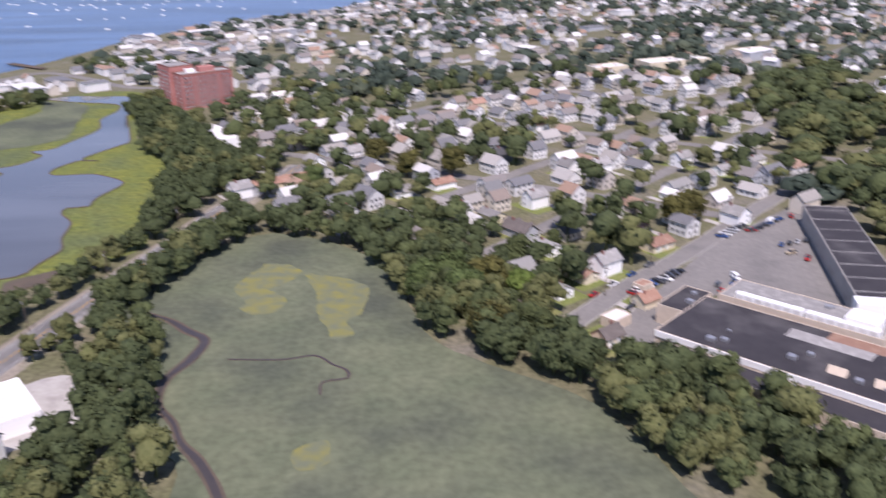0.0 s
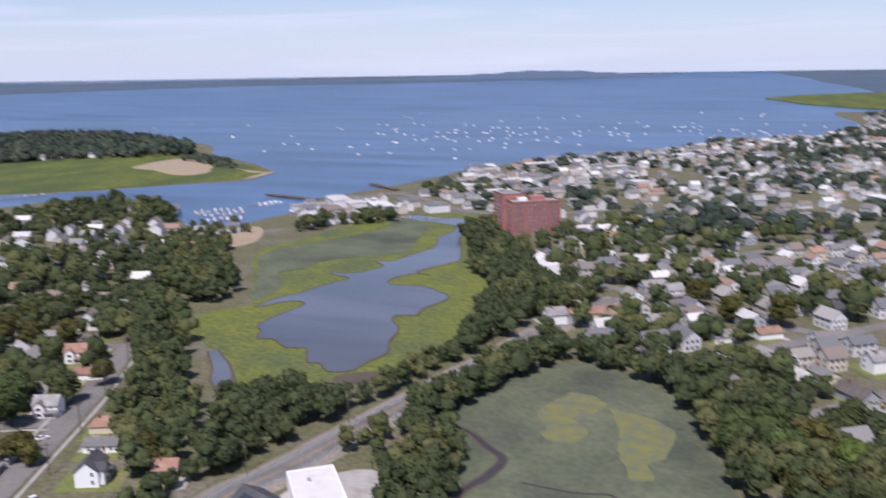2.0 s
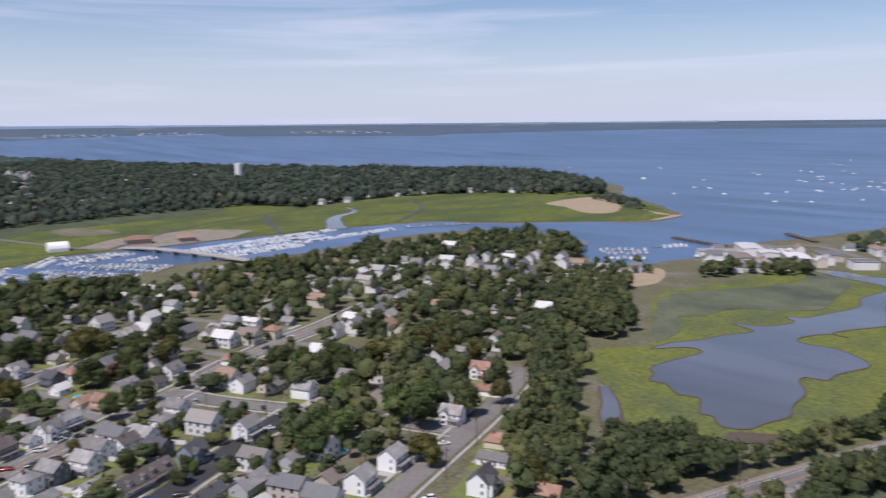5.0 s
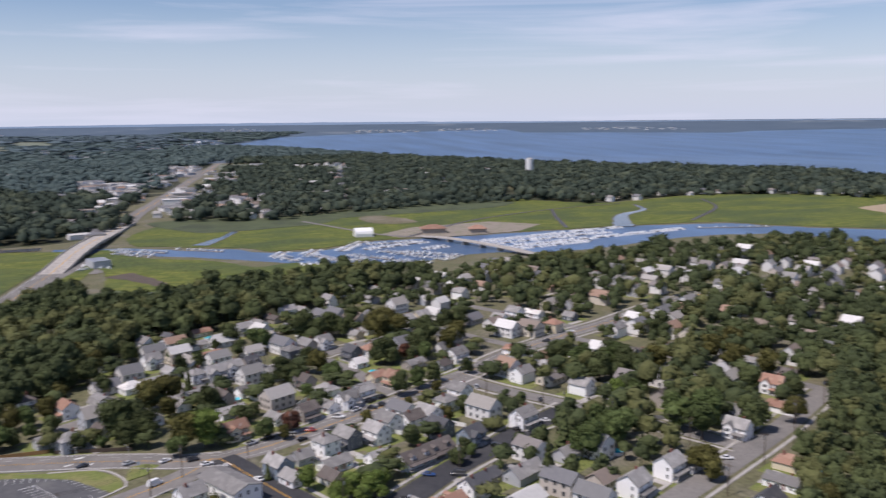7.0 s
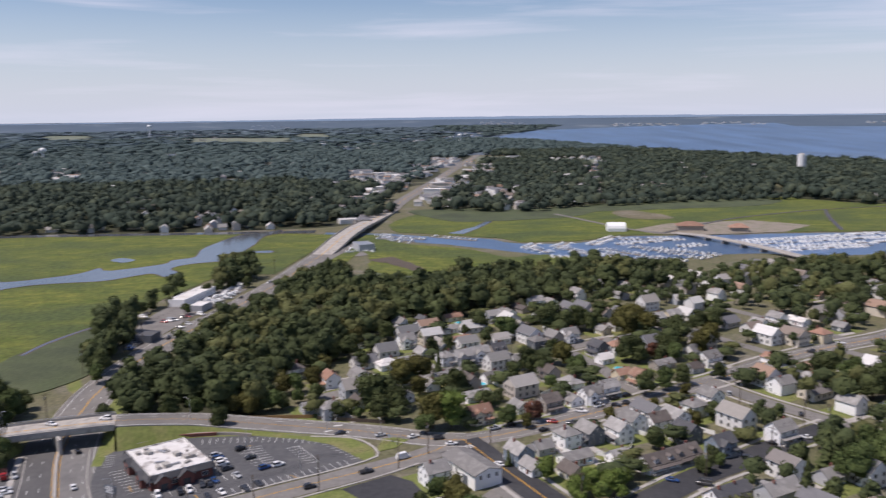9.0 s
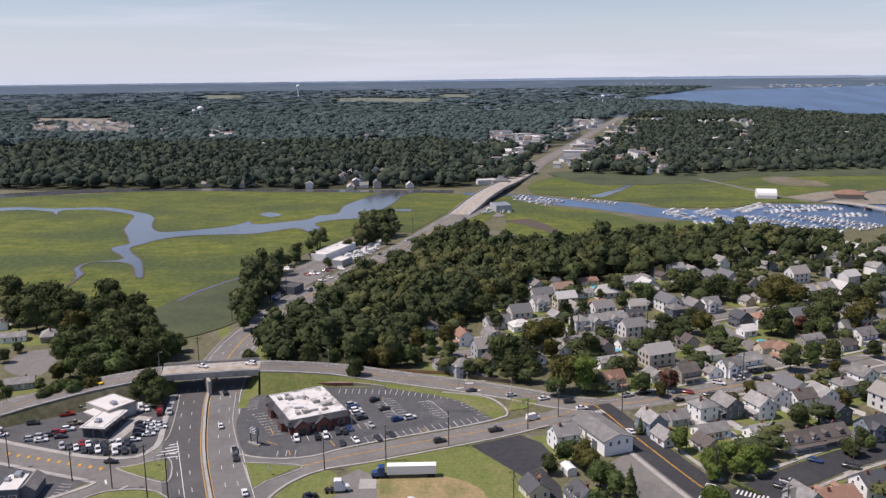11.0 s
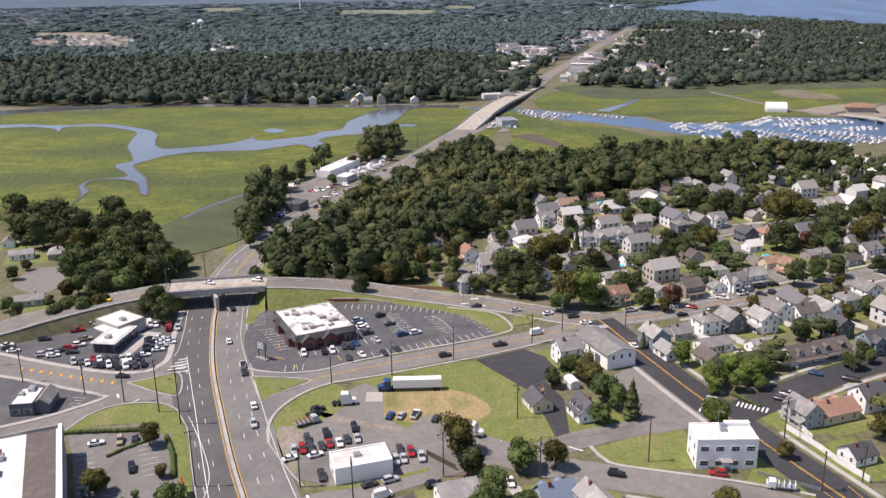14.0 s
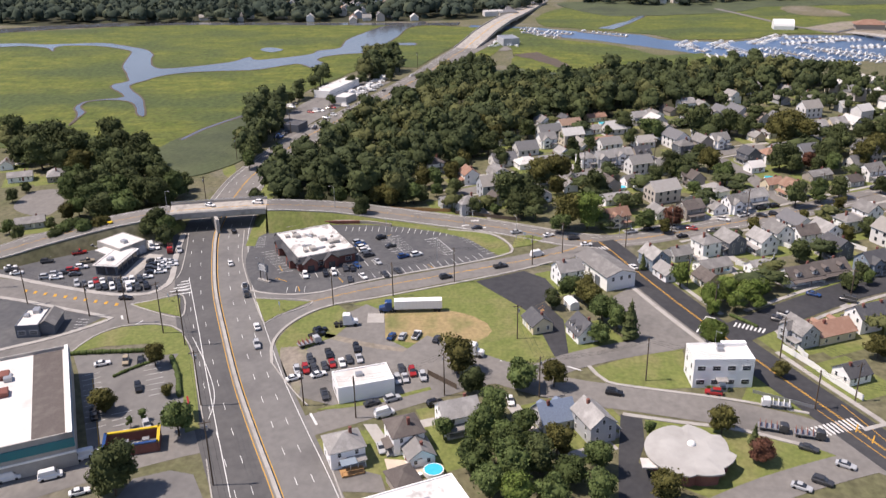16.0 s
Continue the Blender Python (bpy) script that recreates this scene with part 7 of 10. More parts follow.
grove("garden_trees", [near_gardens], 11, (5, 10), WOOD, 61, "small garden trees between the houses", SMALL, houses=0.75, keep=0.3)
grove("town_trees", [near_town], 11.8, (8, 14.5), WOOD, 37, "leafy trees between the town houses", SMALL, houses=0.75, keep=0.68, tilt=0.7, clump=0.9)
grove("marsh_edge_wood", [[(-84, 391), (-58, 407), (-19, 399), (23, 377), (20, 288), (-9, 308), (-34, 342), (-58, 352)]], 9.5, (9, 15), WOOD, 60, "dark trees between the reed marsh and the town", SMALL, houses=0.5, keep=0.75)
grove("town_trees", [town], 20, (9, 14), FAR, 38, "trees among the houses of the town", LOW, avoid=[near_town], houses=0.6, keep=0.85, roads=False, tilt=0.9, clump=1.0)
grove("tower_trees", [[(-150, 575), (-108, 480), (-60, 440), (0, 520), (-40, 640), (-110, 680)], [(-345, 790), (-300, 830), (-230, 800), (-260, 770), (-310, 770)]], 13, (9, 15), WOOD, 59, "leafy trees round the tower and the shore", SMALL, houses=0.75, keep=0.5)
grove("town_wood", TOWN_WOODS, 13, (12, 18), WOOD, 58, "thick dark trees in the middle of the town", SMALL, houses=0.7, tilt=1.3)
grove("town_trees", [[(420, 330), (700, 700), (1100, 1400), (1500, 1200), (900, 300), (500, 100), (250, 60), (180, 240), (190, 330), (260, 400)]], 15, (9, 15), FAR, 39, "thick trees at the edge of the town", LOW, keep=0.9, roads=False)
grove("edge_wood", [[(178, 240), (182, 335), (200, 400), (300, 420), (420, 400), (420, 250), (250, 150)]], 12, (9, 15), WOOD, 52, "thick trees beside the long warehouse", SMALL)
point = [(-1000, 640), (-1120, 600), (-1333, 690), (-1900, 800), (-2560, 560), (-2580, 880), (-2336, 940), (-1838, 1100), (-1560, 1240), (-1333, 1400), (-1108, 1325), (-904, 1190), (-810, 1080), (-870, 1040), (-958, 985), (-1010, 930), (-1035, 815), (-1005, 680)]
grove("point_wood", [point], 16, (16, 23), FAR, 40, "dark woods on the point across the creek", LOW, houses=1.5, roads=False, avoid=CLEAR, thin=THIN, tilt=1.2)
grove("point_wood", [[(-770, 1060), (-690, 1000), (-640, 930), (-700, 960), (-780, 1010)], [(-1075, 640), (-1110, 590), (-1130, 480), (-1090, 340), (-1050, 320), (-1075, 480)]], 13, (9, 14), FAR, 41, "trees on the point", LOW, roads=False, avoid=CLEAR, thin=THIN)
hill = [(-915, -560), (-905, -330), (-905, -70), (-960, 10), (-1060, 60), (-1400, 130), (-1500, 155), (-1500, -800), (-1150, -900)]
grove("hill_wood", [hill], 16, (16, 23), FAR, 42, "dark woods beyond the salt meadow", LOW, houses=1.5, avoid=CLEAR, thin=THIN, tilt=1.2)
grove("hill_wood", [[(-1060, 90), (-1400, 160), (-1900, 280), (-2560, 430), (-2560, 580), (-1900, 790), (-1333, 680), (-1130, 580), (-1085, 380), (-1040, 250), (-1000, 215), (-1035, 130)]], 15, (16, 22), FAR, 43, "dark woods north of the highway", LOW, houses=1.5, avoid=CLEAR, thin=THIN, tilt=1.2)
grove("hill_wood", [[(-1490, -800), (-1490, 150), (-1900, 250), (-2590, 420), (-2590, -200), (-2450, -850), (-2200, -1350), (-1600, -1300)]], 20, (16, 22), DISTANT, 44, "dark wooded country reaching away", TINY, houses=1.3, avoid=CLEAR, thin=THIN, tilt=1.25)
# litter sheets that also darken the gaps between the crowns
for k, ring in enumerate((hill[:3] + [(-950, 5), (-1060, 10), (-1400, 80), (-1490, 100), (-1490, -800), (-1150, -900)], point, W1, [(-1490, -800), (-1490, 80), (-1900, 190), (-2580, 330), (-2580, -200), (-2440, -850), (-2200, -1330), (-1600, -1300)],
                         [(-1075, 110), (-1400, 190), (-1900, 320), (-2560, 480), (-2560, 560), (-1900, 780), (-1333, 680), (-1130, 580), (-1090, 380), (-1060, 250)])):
    sheet("wood_floor", outline(ring, 3, 20, 70 + k), 0.025 + 0.004 * k, M["shaded_litter"], "dark leaf litter under the trees with shade put into its colour", "ground")
# the far woods on the rising rim of the country; painted haze deepens by band
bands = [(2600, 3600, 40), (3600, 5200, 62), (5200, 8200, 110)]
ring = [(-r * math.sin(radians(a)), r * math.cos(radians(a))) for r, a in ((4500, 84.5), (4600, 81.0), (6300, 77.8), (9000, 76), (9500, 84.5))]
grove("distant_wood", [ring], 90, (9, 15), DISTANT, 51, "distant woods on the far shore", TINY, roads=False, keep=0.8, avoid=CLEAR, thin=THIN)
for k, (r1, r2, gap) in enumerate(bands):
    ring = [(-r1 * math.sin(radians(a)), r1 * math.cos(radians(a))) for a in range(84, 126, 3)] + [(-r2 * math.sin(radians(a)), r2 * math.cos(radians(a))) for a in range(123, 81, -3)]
    grove("distant_wood", [ring], gap, (9, 15), HAZE_TINTS[k], 45 + k, "distant wooded country with haze put into its leaf colour", TINY, roads=False, keep=0.9, tilt=1.4, avoid=CLEAR, thin=THIN)
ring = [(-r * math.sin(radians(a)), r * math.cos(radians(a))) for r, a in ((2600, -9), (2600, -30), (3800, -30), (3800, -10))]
grove("distant_wood", [ring], 30, (12, 18), DISTANT, 49, "distant wooded shore with haze put into its leaf colour", TINY, roads=False, keep=0.8, avoid=CLEAR, thin=THIN)
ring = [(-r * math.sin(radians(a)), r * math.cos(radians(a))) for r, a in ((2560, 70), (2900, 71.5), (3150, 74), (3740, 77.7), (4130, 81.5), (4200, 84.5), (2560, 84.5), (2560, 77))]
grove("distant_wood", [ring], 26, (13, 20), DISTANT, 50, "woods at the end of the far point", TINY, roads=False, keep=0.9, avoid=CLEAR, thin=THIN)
# blue ridges along the horizon, glowing faintly to stand for haze
def ridge(name, r, spans, label, mat="ridge"):
    verts, faces = [], []
    for az, h in spans:
        a = radians(az)
        for z in (-500, h + 18 * noise.noise(Vector((az * 0.9, r * 0.001, 0)))):
            verts.append(rim(-math.sin(a) * r, math.cos(a) * r, z))
    for i in range(len(spans) - 1):
        faces.append((2 * i, 2 * i + 2, 2 * i + 3, 2 * i + 1))
    tagged(data_part(name, verts, faces, M[mat]), label, "hills", kind="structure")


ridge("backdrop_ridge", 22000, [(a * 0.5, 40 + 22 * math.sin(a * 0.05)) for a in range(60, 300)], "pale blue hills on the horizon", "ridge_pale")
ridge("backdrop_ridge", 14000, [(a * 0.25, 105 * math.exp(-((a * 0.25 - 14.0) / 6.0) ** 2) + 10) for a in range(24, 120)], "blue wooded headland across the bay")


# ---- lawns, lots and yards round the junction ----
def patch(name, pts, z, mat, label, category, wob=0.25, thick=0.0):
    return sheet(name, outline(pts, wob, 4.0, len(pts)) if wob else pts, z, M[mat], label, category, thick)


patch("fresh_lot", [(-259, -6), (-268, 10), (-262, 17), (-250, 21), (-238, 10)], 0.07, "asphalt_new", "freshly sealed dark lot", "lot", 0)
patch("driveway", [(-238, 10), (-244, 16), (-232, 21), (-208, 21), (-210, 17), (-229, 13)], 0.075, "asphalt_new", "dark asphalt driveway beside the houses", "driveway", 0)
patch("lot", [(-258, 46), (-227, 60), (-222, 55), (-219, 41), (-236, 33), (-249, 38)], 0.05, "asphalt_old", "faded asphalt lot with weeds at its edge", "lot", 0)
patch("lawn", [(-204, 27), (-213, 41), (-218, 53), (-208, 52), (-195, 52), (-193, 36), (-197, 30)], 0.05, "lawn", "green lawn beside the white building", "lawn", 0)
patch("lawn", [(-208, 68), (-199, 72), (-182, 79), (-189, 62), (-197, 66)], 0.05, "lawn", "green lawn behind the white building", "lawn", 0)
patch("lawn", [(-180, 37), (-178, 55), (-170, 81), (-163, 74), (-157, 62), (-150, 48), (-155, 40), (-165, 36)], 0.05, "lawn", "trimmed green lawn round the fan-shaped building", "lawn", 0)
patch("driveway", [(-182, 31.5), (-181, 36.5), (-170, 35.5), (-163, 33), (-152, 40), (-146, 36), (-150, 27), (-166, 29)], 0.06, "asphalt_new", "dark asphalt driveway curving round the building", "driveway", 0)
patch("traffic_island", [(-291, 13), (-288, 6), (-300, 8), (-301, 13), (-298, 18)], 0.2, "lawn", "small green traffic island with a sign", "lawn", 0, 0.2)
oval = [(-248.6, -75.9), (-247.1, -67.1), (-249.1, -56.1), (-255.7, -46.5), (-264.6, -29.7), (-274, -9.6), (-280.5, 1.3), (-284.7, -1.6), (-296.9, -10.4), (-303.8, -22.2), (-309.7, -39.8), (-310.6, -60.1), (-305.1, -85.5), (-296.5, -89.5), (-276, -88), (-258, -81.5)]
patch("car_park", oval, 0.11, "lot", "dark asphalt restaurant car park with painted bays", "car park", 0.1)
patch("traffic_island", [(-238.4, -114), (-241.4, -108.6), (-245.6, -101), (-230.8, -95.8), (-234.8, -107)], 0.2, "lawn", "grassy traffic island", "lawn", 0, 0.2)
patch("traffic_island", [(-243.8, -75.8), (-242, -57.8), (-232.4, -66), (-227.8, -68.6)], 0.21, "lawn", "triangular green traffic island", "lawn", 0, 0.2)
patch("grass_strip", [(-281, 2), (-284.7, -1.2), (-296.9, -10), (-303.8, -21.8), (-309.9, -39.8), (-310.9, -60.1), (-306, -85), (-297, -89), (-288, -88), (-288, -91.5), (-306.2, -94), (-317, -86.5), (-317, -48), (-307, -20.6), (-302.3, -2.7), (-292, 4.8), (-284, 5.2)], 0.15, "lawn", "green grass strip round the car park below the overpass", "lawn", 0)
patch("dealer_lot", [(-262, -200), (-282, -186), (-289, -168), (-298, -150), (-303, -132), (-298, -117.5), (-277, -112.5), (-259.5, -108), (-252, -108), (-246, -112), (-245, -123), (-249, -139), (-254, -155), (-258.5, -168)], 0.06, "lot", "dark asphalt sales lot packed with used cars", "lot", 0)
patch("yard_drive", [(-328, -202), (-349, -205), (-352, -193), (-332, -183), (-318, -184)], 0.06, "asphalt_old", "brownish asphalt drive between the houses", "driveway", 0.3)
patch("forecourt", [(-259, -126.5), (-274, -126.5), (-280, -124.5), (-279, -119), (-268, -121.5), (-259.5, -122.5)], 0.08, "concrete", "pale concrete forecourt of the car dealer", "forecourt", 0)
patch("small_lot", [(-244, -170), (-239, -147), (-234.5, -132.5), (-230.6, -119), (-221, -124), (-214.5, -131.5), (-208.5, -141), (-200, -152), (-215, -175)], 0.05, "lot", "asphalt lot of the small corner shop", "lot", 0)
patch("lawn", [(-207.2, -119.3), (-213.4, -117.9), (-218.9, -115.6), (-223.4, -111.2), (-225.2, -102), (-223.9, -96), (-219.7, -91), (-209, -85), (-207, -92), (-213.5, -99), (-211.5, -111)], 0.1, "lawn", "green grass bank beside the highway", "lawn", 0)
patch("lawn", [(-241, -44), (-245.3, -37.5), (-252.7, -21.8), (-262, -3), (-259, -6), (-238, 11), (-207, 21), (-206, -2), (-210, -12), (-214, -26), (-220, -33), (-229, -31), (-236, -33), (-239, -39)], 0.03, "lawn", "green lawn of the vacant corner plot", "lawn", 0)
patch("dry_patch", [(-236, -32), (-237.5, -18), (-233, -6), (-224, 0), (-215, -8), (-215, -17), (-219, -31), (-227, -32.5)], 0.045, "dry", "patch of scorched straw-coloured grass", "lawn", 1.4)
patch("car_yard", [(-195, -53), (-204, -54), (-212, -53), (-219, -47), (-225.5, -43.5), (-235.2, -44.3), (-241, -39.7), (-236, -33.5), (-227.8, -32.2), (-219, -31), (-213, -24), (-209, -14), (-207, -3), (-196, -8), (-190, -18), (-188, -24), (-183, -39), (-187, -49)], 0.06, "asphalt_old", "worn asphalt and gravel car yard", "yard", 0)
patch("gravel_strip", [(-221.4, -48.5), (-216.8, -36.8), (-213.1, -24.3), (-210.2, -13.6), (-208.2, -13.5), (-210.9, -24.8), (-214.5, -37.8), (-219, -48.8)], 0.075, "dirt", "pale gravel strip across the yard", "dirt", 0.3)
patch("concrete_pad", [(-234.6, -38.3), (-234.7, -33.3), (-228.6, -32.6), (-228.4, -37.7)], 0.09, "concrete", "square pale concrete pad in the yard", "pad", 0)
patch("verge", [(-206, -60.2), (-213.9, -61.9), (-223, -61.1), (-231.3, -57.5), (-236.9, -53), (-240.2, -48.6), (-236, -45), (-229.2, -46.6), (-225.9, -43.2), (-219.4, -46), (-215.7, -50), (-209.1, -54)], 0.075, "lawn", "rough green verge beside the slip road", "lawn", 0.2)
patch("verge", [(-212.5, -60), (-213.5, -54.5), (-208.7, -50.7), (-200.9, -52.5), (-193, -50), (-188, -49.5), (-197, -55)], 0.08, "dirt", "bare dirt corner of the car yard", "dirt", 0.3)
patch("verge", [(-181, -44), (-184.5, -37.5), (-186.5, -28.5), (-193, -16), (-191.6, -15.5), (-184.6, -28.5), (-182, -37.5)], 0.09, "lawn", "thin grass verge behind the garage", "lawn", 0)
patch("driveway", [(-175.4, -30.8), (-175.5, -27.6), (-164.1, -21.2), (-163.5, -24.5)], 0.1, "concrete", "pale concrete driveway between the houses", "driveway", 0)
patch("patio", [(-161.9, -24), (-161.3, -16.7), (-158.4, -14), (-155.2, -16), (-157.2, -22.6)], 0.1, "tan_wall", "tan paved patio behind the house", "patio", 0)
patch("forecourt", [(-163, -38.5), (-157, -37), (-150, -32), (-150, -22), (-156, -24), (-158, -30), (-163, -32)], 0.09, "asphalt_old", "worn asphalt parking space beside the house", "forecourt", 0)
patch("shop_lot", [(-208, -119), (-212, -92), (-205, -84), (-178, -71), (-166, -70), (-158, -82), (-150, -92), (-142, -108), (-148, -112), (-160, -92), (-197, -112)], 0.055, "asphalt", "asphalt car park beside the big shop", "car park", 0)
patch("corner_lot", [(-152.5, -78.6), (-155.8, -71.5), (-154.6, -65.7), (-143.5, -59.0), (-142.6, -80.0)], 0.05, "asphalt", "faded asphalt lot beside the street", "lot", 0)
patch("grass_strip", [(-213, -88), (-205, -83), (-185, -75), (-172, -70), (-170, -73), (-186, -79), (-205, -88)], 0.12, "lawn", "narrow grass strip between car park and highway", "lawn", 0)
patch("verge", [(-335, -96), (-360, -98), (-372, -124), (-402, -134), (-380, -122), (-345, -122), (-322, -122), (-322, -100)], 0.05, "lawn", "grassy bank beside the highway", "lawn", 0.3)
patch("boat_lot", [(-440, -112), (-470, -106), (-520, -95), (-590, -74), (-592, -100), (-560, -112), (-520, -122), (-470, -125), (-448, -122)], 0.27, "asphalt_old", "asphalt boat sales lot beside the highway", "lot", 0)
patch("pier_lot", [(-722, -28), (-770, -20), (-790, 0), (-770, 22), (-735, 28), (-715, 5)], 0.3, "asphalt_old", "gravel yard of the creek boat yard", "yard", 0)
patch("marina_yard", [(-800, 290), (-782, 330), (-788, 420), (-830, 470), (-880, 430), (-870, 330), (-830, 280)], 0.5, "dirt", "gravel yard of the marina", "yard", 0)
patch("boat_yard", [(-376, 645), (-392, 716), (-382, 755), (-348, 735), (-338, 675), (-355, 640)], 0.06, "asphalt_old", "gravel yard full of laid-up boats", "yard", 1.0)
patch("bare_plot", [(-398, 548), (-376, 575), (-345, 525), (-356, 497)], 0.05, "sand", "bare sandy plot by the harbour", "dirt", 1.0)
patch("clay_court", [(42, 222), (46, 232), (54, 229), (51, 219)], 0.06, "clay_roof", "small orange clay-coloured roof slab beside the yard", "slab", 0.2)
patch("works_lot", [(52, 224), (66, 246), (80, 264), (116, 312), (163, 352), (170, 330), (150, 245), (128, 236), (104, 262), (88, 254), (76, 238), (70, 218)], 0.05, "asphalt_old", "wide faded asphalt works yard", "yard", 0)
patch("works_lot", [(95, 178), (112, 160), (180, 130), (200, 180), (130, 200)], 0.05, "asphalt_old", "faded asphalt strip in front of the works", "yard", 0)
patch("shop_forecourt", [(-124, 190), (-118, 206), (-106, 216), (-92, 208), (-88, 196), (-100, 180), (-118, 172)], 0.05, "concrete", "pale forecourt below the causeway", "forecourt", 0.3)


def paint(name, pts_list, z, colour, label, parent=None):
    """Flat painted road marks: each a list of corners."""
    bm = bmesh.new()
    for pts in pts_list:
        f = bm.faces.new([bm.verts.new((*p, z)) for p in pts])
        f.normal_update()
        if f.normal.z < 0:
            f.normal_flip()
    return tagged(part(name, bm, M[colour + "_paint"]), label, "road marking", kind="structure")


def bar(x, y, a, w, d):
    """Corners of a painted bar of length w along a (degrees) and width d."""
    u, v = Vector((math.cos(radians(a)), math.sin(radians(a)))), Vector((-math.sin(radians(a)), math.cos(radians(a))))
    c = Vector((x, y))
    return [tuple(c + u * w / 2 * i + v * d / 2 * j) for i, j in ((-1, -1), (1, -1), (1, 1), (-1, 1))]


def zebra(x, y, across, length, n, z=0.16, w=0.55, gap=1.15):
    u = Vector((math.cos(radians(across)), math.sin(radians(across))))
    bars = [bar(*(Vector((x, y)) + u * (k - (n - 1) / 2) * gap), across + 90, length, w) for k in range(n)]
    return paint("zebra_crossing", bars, z, "white", "white striped pedestrian crossing")


def bays(x, y, along, n, depth=5.0, pitch=2.75, lean=90, z=0.14):
    """A row of parking bays from x, y."""
    u = Vector((math.cos(radians(along)), math.sin(radians(along))))
    return paint("parking_bays", [bar(*(Vector((x, y)) + u * k * pitch), along + lean, depth, 0.14) for k in range(n)], z, "white", "white painted parking bay lines")


zebra(-231, 63, 155, 3.2, 8)
zebra(-228.5, 74.5, 62, 3.0, 8)
zebra(-178, 81, 112, 4.2, 12, 0.14)
zebra(-287, 36, 118, 3.0, 9)
zebra(-206.5, 4, 77, 0.4, 2, 0.14, 0.5, 3.4)
paint("stop_line", [bar(-203.5, 22, 60, 4.2, 0.5), bar(-160, -83, 150, 4.0, 0.5), bar(-226, -107, 150, 3.6, 0.5), bar(-229, 60.5, 155, 8, 0.5)], 0.14, "white", "white painted stop line")
paint("gore_stripes", [bar(-254 + k * 2.3, -103.2 + k * 0.95, 112, 1.2 + k * 1.1, 0.6) for k in range(4)], 0.12, "white", "white chevron stripes at the junction")
paint("lane_arrow", [bar(-313 + k * 2.4, -18 + k * 6.5, 108, 3.2, 0.9) for k in range(3)] + [bar(-316, -8, 100, 3.0, 1.2)], 0.2, "white", "white painted lane arrows")
paint("yellow_hatching", [bar(-178 + k * 4.5, 86 + k * 2.0, 150, 3.6, 0.3) for k in range(6)], 0.15, "yellow", "yellow hatched road marking")
paint("yellow_line", [bar(-172, 85.5, 24, 30, 0.2), bar(-174, 90.5, 17, 30, 0.2)], 0.145, "yellow", "yellow painted lane line")
def bay_row(p, q, n, v):
    """n parallel painted lines between p and q, each as long and turned as v."""
    p, q, v = Vector(p), Vector(q), Vector(v)
    a = math.degrees(math.atan2(v.y, v.x))
    paint("parking_bays", [bar(*(p + (q - p) * k / (n - 1)), a, v.length, 0.16) for k in range(n)], 0.14, "white", "white painted parking bay lines")


bay_row((-306.4, -57.2), (-305.7, -39.4), 8, (5.0, 0.3))
bay_row((-305.8, -37.7), (-301.5, -15.7), 10, (5.0, -0.3))
bay_row((-299.9, -13.2), (-283.2, -1.2), 9, (-1.0, 3.3))
bay_row((-297.9, -41.9), (-282.2, -34.0), 8, (-1.3, 3.8))
bay_row((-298.7, -37.6), (-284.0, -30.5), 8, (-1.3, 3.8))
bay_row((-296.2, -23.8), (-281.8, -16.1), 8, (-1.5, 4.2))
bay_row((-262.4, -40.3), (-280.3, -4.5), 16, (4.2, 2.0))
bay_row((-250.6, -67.2), (-251.6, -61.6), 3, (4.3, 0.5))
bay_row((-261.8, -65.0), (-265.4, -52.9), 6, (4.2, 1.9))
bay_row((-272.8, -44.4), (-273.6, -41.9), 2, (4.4, 2.1))
bay_row((-282.9, -82.0), (-265.5, -71.1), 9, (-1.9, 4.2))
bay_row((-297.0, -87.9), (-287.3, -85.8), 6, (-0.8, 3.8))
bay_row((-220.7, -123.6), (-227.9, -124.9), 5, (-0.3, -3.7))
for p, q in (((-298.7, -40.3), (-282.9, -32.4)), ((-297.8, -21.8), (-283.3, -14.2)), ((-295.9, -26), (-297.8, -21.8))):
    bay_row(p, q, 2, (0.2, 0.2))
    d = Vector(q) - Vector(p)
    paint("parking_line", [bar(*((Vector(p) + Vector(q)) / 2), math.degrees(math.atan2(d.y, d.x)), d.length, 0.16)], 0.142, "white", "white painted line between parking bays")
paint("yellow_line", [bar(-291, -78, 35, 6, 0.25), bar(-268, -73.5, 25, 5, 0.25), bar(-258.5, -71, 60, 5, 0.25), bar(-251.5, -63.5, 20, 4, 0.25), bar(-259, -51, 30, 4.5, 0.25), bar(-270.5, -21.5, 40, 4.5, 0.25), bar(-299, -41, 120, 5, 0.25)], 0.145, "yellow", "faded yellow painted islands of the car park")
paint("yellow_blocks", [bar(-247.5 + 9.1 * k / 9, -153.7 + 34.6 * k / 9, 12, 2.0, 1.0) for k in range(10)], 0.15, "yellow", "row of yellow painted blocks along the side road")
paint("gore_stripes", [bar(-249.5 - 2.3 * k, -102.4 - 0.25 * k, 118, 6.6 - 1.3 * k, 0.6) for k in range(4)], 0.15, "white", "white striped gore beside the highway")
paint("white_line", [bar((a[0] + b[0]) / 2, (a[1] + b[1]) / 2, math.degrees(math.atan2(b[1] - a[1], b[0] - a[0])), math.dist(a, b) + 0.1, 0.22) for a, b in zip([(-258.6, -102.6), (-241.7, -95.4), (-222.2, -87.1), (-200, -77.8), (-170, -65)], [(-241.7, -95.4), (-222.2, -87.1), (-200, -77.8), (-170, -65), (-140, -52)])], 0.15, "white", "white edge line of the highway")
